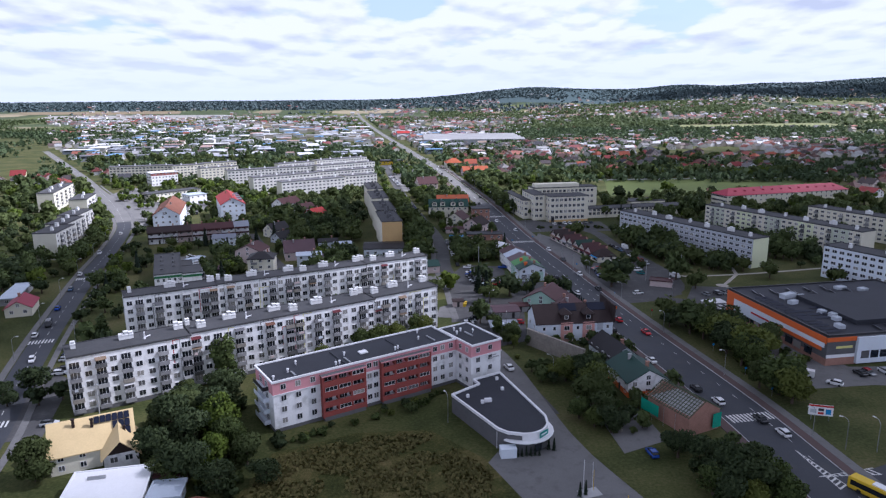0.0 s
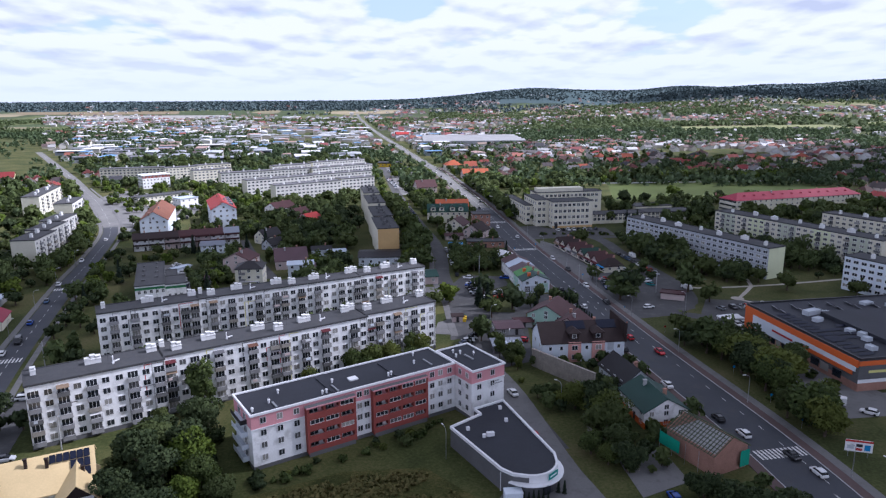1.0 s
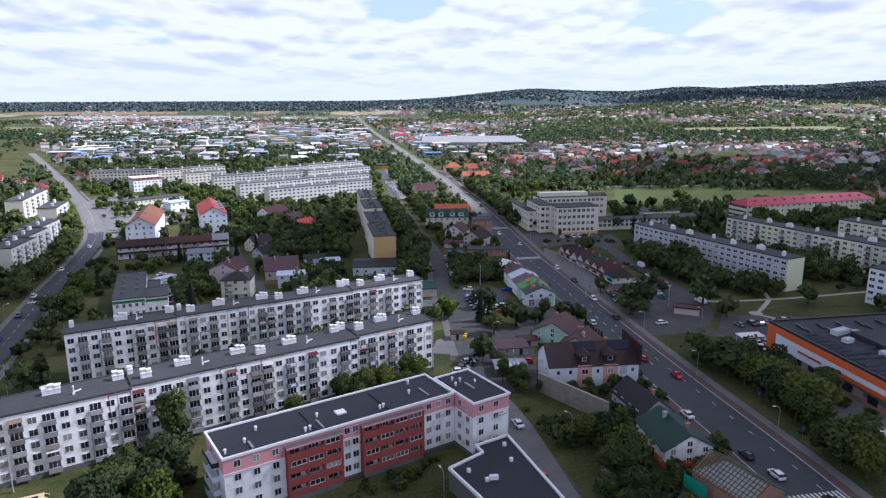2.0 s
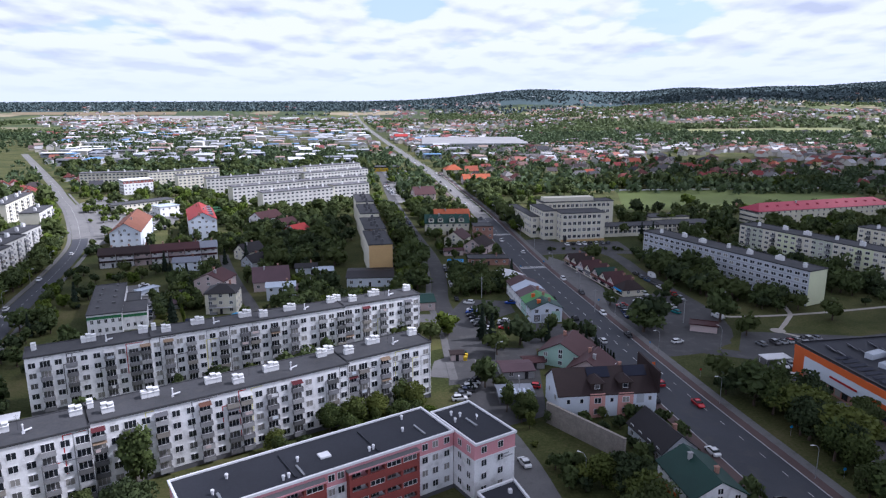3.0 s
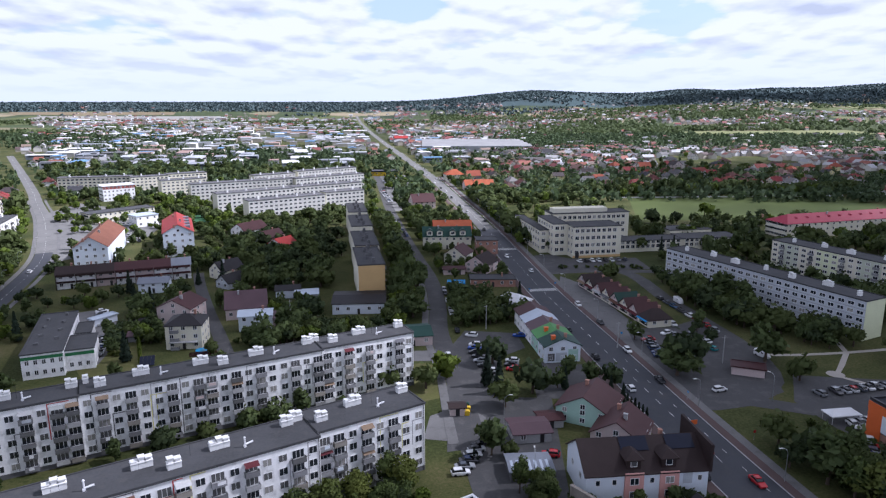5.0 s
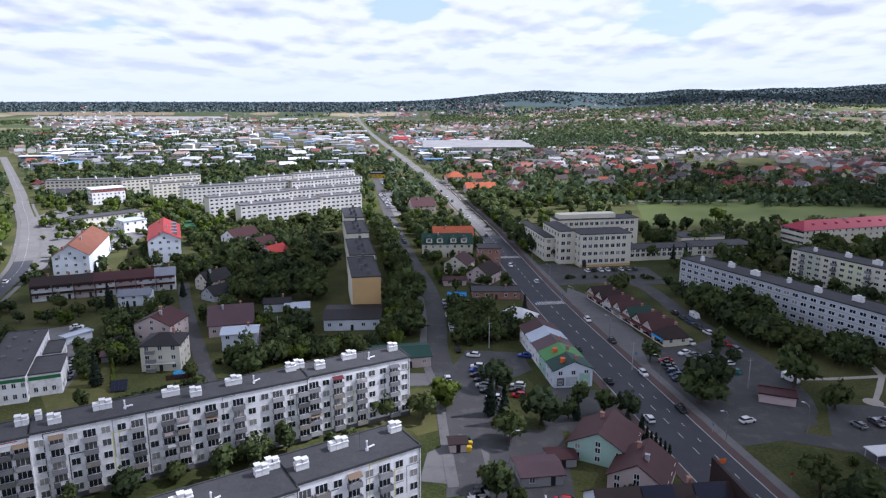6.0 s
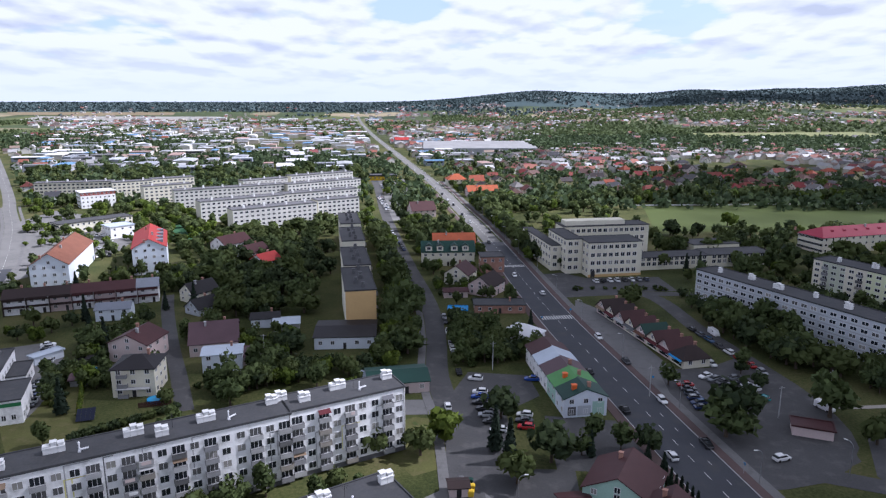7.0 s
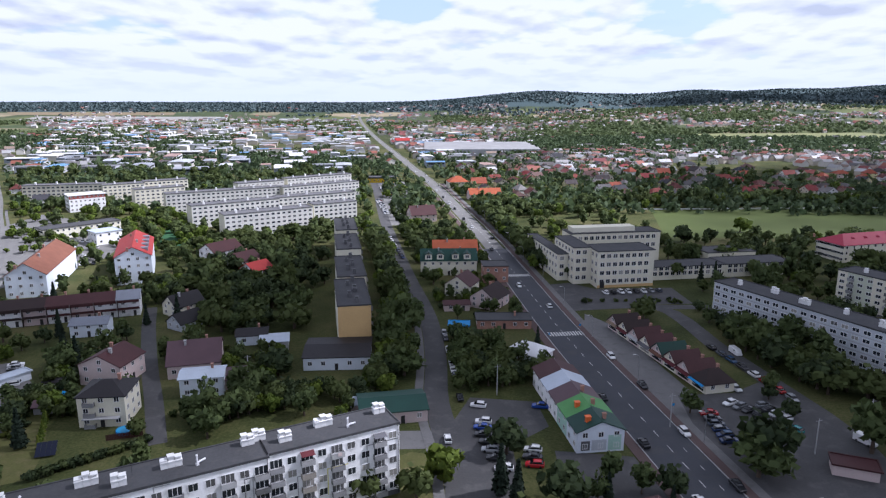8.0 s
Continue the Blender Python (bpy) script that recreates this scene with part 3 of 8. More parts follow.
# this square and the parking strip share the road colour with sunlight put in
yard("car_park", [(-205, 405), (-186, 470), (-196, 520), (-226, 560), (-300, 600), (-296, 540), (-246, 462)], 0.035, "sunlit_road", "sunlit asphalt square with parked cars")
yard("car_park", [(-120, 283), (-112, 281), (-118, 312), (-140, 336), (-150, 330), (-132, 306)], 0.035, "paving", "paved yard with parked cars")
yard("car_park", [(-52, 570), (-40, 572), (-40, 690), (-62, 802), (-92, 804), (-74, 720)], 0.03, "sunlit_road", "pale paved parking strip beside the estate road")
yard("garden_circle", [(113 + 2.6 * math.cos(radians(30 * k)), 281 + 2.6 * math.sin(radians(30 * k))) for k in range(12)], 0.09, "path", "round paved place on the lawn")
yard("forecourt", [(59, 292), (65, 320), (54, 379), (46, 392), (44, 380), (53, 330)], 0.034, "paving", "grey paved strip before the shops")
yard("yard", [(22, 262), (46, 260), (40, 286), (22, 288)], 0.03, "asphalt_old", "worn yard behind the terraced row")
yard("yard", [(8, 205), (24, 214), (26, 262), (8, 262), (5, 236)], 0.028, "asphalt_old", "earthy yard between sheds")
yard("yard", [(-124, 140), (-100, 146), (-112, 180), (-128, 190), (-134, 178)], 0.03, "asphalt_old", "parking strip beside the block")
yard("drive", [(-92, 120), (-78, 112), (-60, 108), (-60, 100), (-100, 104)], 0.03, "paving", "pale paved drive")
yard("pitch", [(118, 540), (135, 638), (310, 655), (330, 575), (226, 542)], 0.03, surface("sports_turf", (0.066, 0.088, 0.020), 0.95, 0.25, 2.0, 0.02), "wide green grass sports field")
yard("pitch", [(-196, 545), (-176, 556), (-150, 500), (-160, 486)], 0.03, surface("artificial_turf", (0.035, 0.10, 0.045), 0.95, 0.15, 2.0, 0.03), "small artificial turf pitch")


M["lawn"] = surface("dry_mown_lawn", (0.098, 0.100, 0.036), 0.95, 0.35, 2.0, 0.12, dirt=(0.13, 0.112, 0.058), spec=0.1)
yard("lawn", [(-124, 286), (-106, 264), (-94, 271), (-98, 283), (-109, 302), (-117, 298)], 0.02, M["lawn"], "mown garden lawn with dry patches", "ground")
yard("lawn", [(-10, 258), (-3, 262), (-4, 285), (-12, 286), (-24, 276)], 0.02, M["lawn"], "dry lawn at the end of the block", "ground")


def meadow_material():
    m = bpy.data.materials.new("dry_meadow")
    m.use_nodes = True
    n = Nodes(m.node_tree)
    where = n.add("ShaderNodeNewGeometry").outputs["Position"]
    patch, tuft = n.noise(where, 0.10, 5.0, 0.65), n.noise(where, 1.6, 5.0, 0.7)
    col = n.ramp(n.math("ADD", n.math("MULTIPLY", patch, 0.65), n.math("MULTIPLY", tuft, 0.35)), (0.36, (0.022, 0.030, 0.009)), (0.45, (0.046, 0.052, 0.015)), (0.53, (0.085, 0.078, 0.026)), (0.64, (0.14, 0.112, 0.048)))
    n.add("ShaderNodeOutputMaterial", {"Surface": n.add("ShaderNodeBsdfPrincipled", {"Base Color": col, "Roughness": 0.95, "Specular IOR Level": 0.1, "Normal": n.add("ShaderNodeBump", {"Height": tuft, "Strength": 0.8, "Distance": 0.4}).outputs[0]}).outputs[0]})
    return m


yard("meadow", [(-42, 140), (-45, 118), (-30, 98), (8, 100), (16, 118), (10, 136), (-6, 152), (-24, 150)], 0.02, meadow_material(), "unmown meadow with dry yellow grass", "ground")

yard("field", [(-1950, 2980), (-1250, 2980), (-1350, 3240), (-2150, 3240)], 0.4, surface("dry_field", (0.19, 0.15, 0.09), 0.95, 0.3, 0.3, 0.01), "brown harvested field in the far plain", "field")
yard("field", [(-1600, 2480), (-900, 2480), (-1000, 2860), (-1750, 2860)], 0.3, surface("stubble", (0.27, 0.26, 0.24), 0.95, 0.3, 0.3, 0.01), "pale stubble field in the far plain", "field")
M["hay"] = surface("hay_field", (0.17, 0.18, 0.075), 0.95, 0.3, 0.3, 0.01)
for line, half, words in ((((470, 1530), (660, 1545), (860, 1575)), 66, "pale hay meadow beyond the suburb"), (((960, 1660), (1150, 1700)), 40, "pale green meadow before the hills"), (((900, 2360), (1180, 2420)), 60, "pale field at the foot of the hills"), (((1450, 2750), (1800, 2800)), 70, "dry field at the foot of the hills")):
    g, way_line = Geo(), curve_points(line, 30.0)
    for k in range(6):
        band(way_line, -half + k * half / 3, -half + (k + 1) * half / 3, 1.2, geo=g)
    solid("field", g, "hay", words, "field", "structure")
    footprint(sum(p[0] for p in line) / len(line), sum(p[1] for p in line) / len(line), (line[-1][0] - line[0][0]) / 2, half + 8, 5)


# ---- clouds added out of view to shade the town ----
def shade_cloud_material():
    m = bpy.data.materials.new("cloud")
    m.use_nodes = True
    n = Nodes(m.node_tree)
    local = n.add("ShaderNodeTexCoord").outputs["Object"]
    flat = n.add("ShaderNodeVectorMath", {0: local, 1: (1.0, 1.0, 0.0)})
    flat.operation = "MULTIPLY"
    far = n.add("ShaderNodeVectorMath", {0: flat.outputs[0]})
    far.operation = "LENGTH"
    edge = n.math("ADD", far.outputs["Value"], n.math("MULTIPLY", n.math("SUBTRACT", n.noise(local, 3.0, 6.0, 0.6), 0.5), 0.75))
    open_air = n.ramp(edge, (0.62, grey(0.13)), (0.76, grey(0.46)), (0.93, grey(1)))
    for x, y, clear in ((-0.41, 0.23, 0.86), (-0.50, 0.05, 0.80), (-0.53, 0.30, 0.50)):          # thin spots set to let sun onto the yards and the near gardens
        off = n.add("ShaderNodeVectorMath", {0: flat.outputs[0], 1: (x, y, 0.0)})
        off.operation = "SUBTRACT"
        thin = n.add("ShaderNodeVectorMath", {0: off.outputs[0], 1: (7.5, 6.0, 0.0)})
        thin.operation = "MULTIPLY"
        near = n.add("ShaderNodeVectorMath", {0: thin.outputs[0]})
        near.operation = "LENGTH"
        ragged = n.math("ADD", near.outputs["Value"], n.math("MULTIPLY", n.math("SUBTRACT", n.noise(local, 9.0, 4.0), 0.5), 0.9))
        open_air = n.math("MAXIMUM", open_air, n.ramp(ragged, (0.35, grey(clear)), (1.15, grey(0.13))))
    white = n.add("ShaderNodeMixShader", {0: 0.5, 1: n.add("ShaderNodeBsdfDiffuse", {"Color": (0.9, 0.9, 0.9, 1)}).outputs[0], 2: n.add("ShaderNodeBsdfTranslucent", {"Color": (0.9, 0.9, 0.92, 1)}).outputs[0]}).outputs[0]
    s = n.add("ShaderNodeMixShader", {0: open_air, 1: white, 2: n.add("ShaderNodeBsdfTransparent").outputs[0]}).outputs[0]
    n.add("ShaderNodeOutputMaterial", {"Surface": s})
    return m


M["cloud"] = shade_cloud_material()


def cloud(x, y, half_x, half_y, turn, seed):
    """A heaped cloud added out of view 1300 m up, sunwards of the place that it shades."""
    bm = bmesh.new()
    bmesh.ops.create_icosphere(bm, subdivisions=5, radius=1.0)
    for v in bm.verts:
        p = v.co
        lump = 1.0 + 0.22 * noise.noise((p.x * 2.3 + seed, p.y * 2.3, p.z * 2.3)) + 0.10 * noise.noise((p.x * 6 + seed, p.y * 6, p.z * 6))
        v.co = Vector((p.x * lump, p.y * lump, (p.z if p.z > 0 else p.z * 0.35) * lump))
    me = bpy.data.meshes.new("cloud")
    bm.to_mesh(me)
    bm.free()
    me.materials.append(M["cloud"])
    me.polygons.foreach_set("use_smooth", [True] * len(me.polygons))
    ob = tagged(new("cloud", me), "broad heaped white cloud added out of view to shade the land", "cloud", "clouds", "structure")
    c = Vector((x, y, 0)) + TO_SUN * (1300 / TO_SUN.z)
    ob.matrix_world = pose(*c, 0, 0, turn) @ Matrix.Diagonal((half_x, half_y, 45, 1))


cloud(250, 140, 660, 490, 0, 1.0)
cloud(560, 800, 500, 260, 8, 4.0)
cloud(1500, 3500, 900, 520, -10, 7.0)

# ---- windows, balconies and other facade pieces, each built once ----
SHARED = {}


def lattice(geo, xs, zs, keep, y0, y1, slot=0):
    """A flat lattice in one piece: the cells for which keep(i, k) holds, between two depths."""
    k0, nx = len(geo.v), len(xs)
    geo.v += [(x, y, z) for y in (y0, y1) for z in zs for x in xs]
    at = lambda i, k, d: k0 + d * nx * len(zs) + k * nx + i
    inside = lambda i, k: 0 <= i < nx - 1 and 0 <= k < len(zs) - 1 and keep(i, k)
    for i in range(nx - 1):
        for k in range(len(zs) - 1):
            if not keep(i, k):
                continue
            faces = [(at(i, k, 0), at(i + 1, k, 0), at(i + 1, k + 1, 0), at(i, k + 1, 0))]
            if not inside(i - 1, k):
                faces.append((at(i, k, 1), at(i, k, 0), at(i, k + 1, 0), at(i, k + 1, 1)))
            if not inside(i + 1, k):
                faces.append((at(i + 1, k, 0), at(i + 1, k, 1), at(i + 1, k + 1, 1), at(i + 1, k + 1, 0)))
            if not inside(i, k - 1):
                faces.append((at(i, k, 1), at(i + 1, k, 1), at(i + 1, k, 0), at(i, k, 0)))
            if not inside(i, k + 1):
                faces.append((at(i, k + 1, 0), at(i + 1, k + 1, 0), at(i + 1, k + 1, 1), at(i, k + 1, 1)))
            geo.f += faces
            geo.s += [slot] * len(faces)
    return geo


def frame_lines(w, h, panes, bar):
    xs = []
    for k in range(panes + 1):
        x = -w / 2 + k * w / panes
        xs += [-w / 2, -w / 2 + bar] if k == 0 else [w / 2 - bar, w / 2] if k == panes else [x - bar / 2, x + bar / 2]
    return xs, [0, bar, h - bar, h]


def window_mesh(w, h, panes):
    """A white frame with its mullions, 5 cm proud, and the glass set back in it."""
    key = ("window", round(w, 2), round(h, 2), panes)
    if key not in SHARED:
        xs, zs = frame_lines(w, h, panes, 0.08)
        f = lattice(Geo(), xs, zs, lambda i, k: k != 1 or i % 2 == 0, -0.07, 0.0)
        g = Geo().box(-w / 2 + 0.05, w / 2 - 0.05, -0.02, 0.0, 0.06, h - 0.06)
        SHARED[key] = f.mesh("window", "frame_white"), g.mesh("pane", "glass")
    return SHARED[key]


def add_window(owner, x, y, z, turn, w, h, panes, deep=True):
    f, g = window_mesh(w, h, panes)
    ob = part("window", f, None, owner, "", pose(x, y, z, 0, 0, turn))
    part("pane", g, None, ob)
    return ob


def far_window_mesh(w, h, panes):
    """A window in one piece: frame lattice and glass between the bars."""
    key = ("far_window", round(w, 2), round(h, 2), panes)
    if key not in SHARED:
        xs, zs = frame_lines(w, h, panes, 0.10)
        g = lattice(Geo(), xs, zs, lambda i, k: k != 1 or i % 2 == 0, -0.07, 0.0, 0)
        nx = len(xs)
        for i in range(1, nx - 1, 2):
            q = 4 * nx
            g.f.append((q + nx + i, q + nx + i + 1, q + 2 * nx + i + 1, q + 2 * nx + i))
            g.s.append(1)
        g.v = [(x, y if y < 0 else -0.004, z) for x, y, z in g.v]
        SHARED[key] = g.mesh("window", "frame_white", "glass_dark")
    return SHARED[key]


def plain_window_mesh(w, h, panes):
    """A small far window: a raised frame with one sheet of glass."""
    key = ("plain_window", round(w, 2), round(h, 2))
    if key not in SHARED:
        g = Geo()
        a, b = w / 2, w / 2 - 0.12
        g.v = [(-a, 0, 0), (a, 0, 0), (a, 0, h), (-a, 0, h), (-a, -0.07, 0), (a, -0.07, 0), (a, -0.07, h), (-a, -0.07, h), (-b, -0.07, 0.12), (b, -0.07, 0.12), (b, -0.07, h - 0.12), (-b, -0.07, h - 0.12)]
        for r in (0, 4):
            g.f += [(r + i, r + (i + 1) % 4, r + 4 + (i + 1) % 4, r + 4 + i) for i in range(4)]
        g.f.append((8, 9, 10, 11))
        g.s = [0] * 8 + [1]
        SHARED[key] = g.mesh("window", "frame_white", "glass_dark")
    return SHARED[key]


def balcony_mesh(w, deep, h):
    """A floor slab with a solid parapet on three sides, in one piece."""
    key = ("balcony", w, deep, h)
    if key not in SHARED:
        a, t, g = w / 2, 0.07, Geo()
        outer = [(-a, 0), (-a, -deep), (a, -deep), (a, 0)]
        inner = [(-a + t, 0), (-a + t, -deep + t), (a - t, -deep + t), (a - t, 0)]
        g.v = [(*p, -0.12) for p in outer] + [(*p, h) for p in outer] + [(*p, h) for p in inner] + [(*p, 0.02) for p in inner]
        for r in range(3):
            g.f += [(4 * r + i, 4 * r + i + 1, 4 * r + 5 + i, 4 * r + 4 + i) for i in range(3)]
        g.f += [(12, 13, 14, 15), (3, 2, 1, 0)]
        g.s = [0] * len(g.f)
        SHARED[key] = g.mesh("balcony", "balcony"), None
    return SHARED[key]


def awning_mesh(w):
    key = ("awning", w)
    if key not in SHARED:
        SHARED[key] = Geo().slab([(-w / 2, -1.3, 1.75), (w / 2, -1.3, 1.75), (w / 2, 0, 2.25), (-w / 2, 0, 2.25)], 0.05).mesh("awning", "fabric")
    return SHARED[key]


def turned(geo, profile, x=0.0, y=0.0, square=True, slot=0):
    """A square-plan solid in one piece from (half width, half depth, height) rings."""
    k, n = len(geo.v), len(profile)
    for a, b, z in profile:
        geo.v += [(x - a, y - b, z), (x + a, y - b, z), (x + a, y + b, z), (x - a, y + b, z)]
    for r in range(n - 1):
        for i in range(4):
            j = (i + 1) % 4
            geo.f.append((k + 4 * r + i, k + 4 * r + j, k + 4 * r + 4 + j, k + 4 * r + 4 + i))
            geo.s.append(slot)
    geo.f.append(tuple(k + 4 * (n - 1) + i for i in range(4)))
    geo.s.append(slot)
    return geo


def tray(x0, x1, y0, y1, z0, z1, rim, lip=0.25):
    """A flat roof slab with a raised rim, in one piece."""
    g = Geo()
    ox, ix = ((x0, y0), (x1, y0), (x1, y1), (x0, y1)), ((x0 + lip, y0 + lip), (x1 - lip, y0 + lip), (x1 - lip, y1 - lip), (x0 + lip, y1 - lip))
    g.v = [(*p, z0) for p in ox] + [(*p, rim) for p in ox] + [(*p, rim) for p in ix] + [(*p, z1) for p in ix]
    for r in range(3):
        g.f += [(4 * r + i, 4 * r + (i + 1) % 4, 4 * r + 4 + (i + 1) % 4, 4 * r + 4 + i) for i in range(4)]
    g.f += [(12, 13, 14, 15), (3, 2, 1, 0)]
    g.s = [0] * len(g.f)
    return g


def chimney_mesh(kind, mat="chimney_white"):
    """A white rendered flue: plinth, ledge, shaft and cap."""
    key = ("chimney", kind % 3, mat)
    if key not in SHARED:
        top = 1.6 + 0.3 * (kind % 3)
        SHARED[key] = turned(Geo(), [(0.6, 0.65, 0), (0.6, 0.65, 1.05), (0.66, 0.75, 1.08), (0.66, 0.75, 1.25), (0.42, 0.5, 1.27), (0.42, 0.5, top - 0.22), (0.6, 0.64, top - 0.2), (0.6, 0.64, top)]).mesh("chimney", mat)
    return SHARED[key]


def chimney_row(owner, x, y, z, count, turn=0.0, label="", mat="chimney_white"):
    """A cluster of flues side by side on a roof."""
    for k in range(count):
        d = (k - (count - 1) / 2) * 1.24
        part("chimney", chimney_mesh(k * 2 + count, mat), None, owner, label, pose(x + d * math.cos(radians(turn)), y + d * math.sin(radians(turn)), z, 0, 0, turn))


def flue_mesh():
    if "flue" not in SHARED:
        SHARED["flue"] = Geo().tube((0, 0, 0), (0, 0, 1.9), 0.16).tube((0, 0, 1.9), (0, 0, 2.1), 0.26, 0.1).tube((0.1, 0, 0.5), (1.6, 0.1, 0.7), 0.18).box(-0.25, 0.25, -0.25, 0.25, 0, 0.4).mesh("flue", "white_metal")
    return SHARED["flue"]


def aerial_mesh():
    if "aerial" not in SHARED:
        g = Geo().tube((0, 0, 0), (0, 0, 3.4), 0.03, sides=4)
        for k in range(5):
            g.tube((-0.5, 0, 2.4 + 0.2 * k), (0.5, 0, 2.4 + 0.2 * k), 0.012, sides=3)
        SHARED["aerial"] = g.mesh("aerial", "dark_metal")
    return SHARED["aerial"]


# along a block, share of its depth, flues side by side
CHIMNEYS = ((2.1, 0.66, 1), (15.0, 0.66, 3), (28.7, 0.7, 2), (31.6, 0.75, 1), (34.5, 0.34, 2), (43.4, 0.64, 3), (57.1, 0.64, 3), (62.0, 0.32, 2), (70.7, 0.58, 3), (84.6, 0.76, 2), (86.9, 0.85, 2), (91.3, 0.42, 2), (99.8, 0.72, 3), (112.0, 0.72, 2))


def estate_block(x, y, turn, sections, deep, high, label, pattern="BwBwBwwBwB", step=2.0, seed=1, pitch=3.0, tint=None):
    """A five-storey slab in sections that step back; front along local x at y = 0."""
    rnd = random.Random(seed)
    b = thing("apartment_block", pose(x, y, 0, 0, 0, turn), label, "apartment block", "grey estate blocks")
    x0, back = 0.0, 0.0
    col = 0
    floor = (high - 2.1) / 5
    for n, long in enumerate(sections):
        x1 = x0 + long
        g = Geo().box(x0, x1, back, back + deep, 0.0, high - 0.35, 0)
        g.box(x0 - 0.02, x1 + 0.02, back - 0.03, back + deep + 0.03, 0, 1.15, 1)
        part("wall", g, ("plaster_white", "concrete_dark"), b, "white plastered wall on a dark plinth")
        part("roof", tray(x0 - 0.15, x1 + 0.15, back - 0.25, back + deep + 0.25, high - 0.35, high - 0.05, high + 0.15), "bitumen", b, "flat grey bitumen roof")
        # facade columns
        count = int(round(long / pitch))
        for k in range(count):
            cx = x0 + (k + 0.5) * long / count
            kind = pattern[(col + k) % len(pattern)]
            for s in range(5):
                z = 1.7 + s * floor
                if kind == "B":
                    add_window(b, cx, back - 0.003, z - 0.15, 0, 2.45, 1.8, 3)
                    part("balcony", balcony_mesh(2.7, 1.05, 1.0)[0], None, b, "", pose(cx, back - 0.003, z - 0.75))
                    if rnd.random() < (0.35 if s == 4 else 0.06):
                        part("awning", awning_mesh(2.7), None, b, "faded fabric awning", pose(cx, back - 0.004, z - 0.35))
                    if rnd.random() < 0.12:
                        w = rnd.uniform(0.8, 1.8)
                        part("laundry", Geo().box(-w / 2, w / 2, -0.02, 0.02, -0.7, 0.0), rnd.choice(["car_white", "car_white", "plaster_blue", "plaster_grey", "plaster_rose"]), b, "washing hung over the balcony rail", pose(cx + rnd.uniform(-0.5, 0.5), back - 1.1, z + 0.28))
                else:
                    add_window(b, cx, back - 0.003, z - 0.05, 0, 1.75, 1.55, 2)
        # painted bands on the facade
        for k in range(2 + int(long / 6)):
            px = x0 + rnd.uniform(1.0, long - 1.0)
            pz = rnd.choice([1.4, 1.4 + floor, 1.4 + 2 * floor])
            pw = rnd.choice([1.8, 2.9, 4.4])
            paint = rnd.choice(["concrete", "concrete", "concrete_dark", "concrete_dark", "red_paint", "lemon", "concrete"])
            px = min(px, x1 - pw - 0.3)
            h2 = high - 0.6 - rnd.choice([0, floor, 2 * floor])
            part("painted_band", Geo().box(px, px + 0.22, back - 0.012, back, pz, h2).box(px + 0.22, px + pw, back - 0.012, back, h2 - 0.2, h2), paint, b, "painted facade stripe")
        part("downpipe", Geo().tube((x1 - 0.3, back - 0.12, 0), (x1 - 0.3, back - 0.12, high - 0.3), 0.07), "dark_metal", b)
        # roof things
        for k, (p, f, kind) in enumerate(CHIMNEYS):
            if x0 <= p < x1:
                chimney_row(b, p, back + deep * f, high - 0.05, kind, 0, "white rendered chimney stack")
                if kind > 2 and p + 5 < x1:
                    part("flue", flue_mesh(), None, b, "white ventilation flue", pose(p + 4.2, back + deep * 0.36, high - 0.05, 0, 0, rnd.uniform(-20, 20)))
        part("aerial", aerial_mesh(), None, b, "", pose(x0 + long * 0.6, back + deep * 0.55, high - 0.05))
        for side, px, tn in ((0, x0 - 0.003, -90), (1, x1 + 0.003, 90)):
            if (side == 0 and n == 0) or (side == 1 and n == len(sections) - 1):
                for s in range(5):
                    part("window", far_window_mesh(0.9, 1.2, 1), None, b, "", pose(px, back + deep * 0.62, 1.8 + s * floor, 0, 0, tn))
        c, s = math.cos(radians(turn)), math.sin(radians(turn))
        mx, my = (x0 + x1) / 2, back + deep / 2
        footprint(x + mx * c - my * s, y + mx * s + my * c, long / 2 + 1.5, deep / 2 + 1.5, turn)
        x0, back, col = x1, back + step, col + count
    return b


estate_block(-98.5, 157.5, 34.5, (30.5, 58, 25), 10.5, 16.2, "long white five-storey apartment block with grey balconies and patched flat roof", seed=3, step=1.6)
estate_block(-110.0, 210.0, 30.6, (30, 57, 27.0), 8.5, 16.2, "white five-storey apartment block with grey balconies and white chimneys", pattern="wBwBwwBwBB", seed=8, step=0.8)


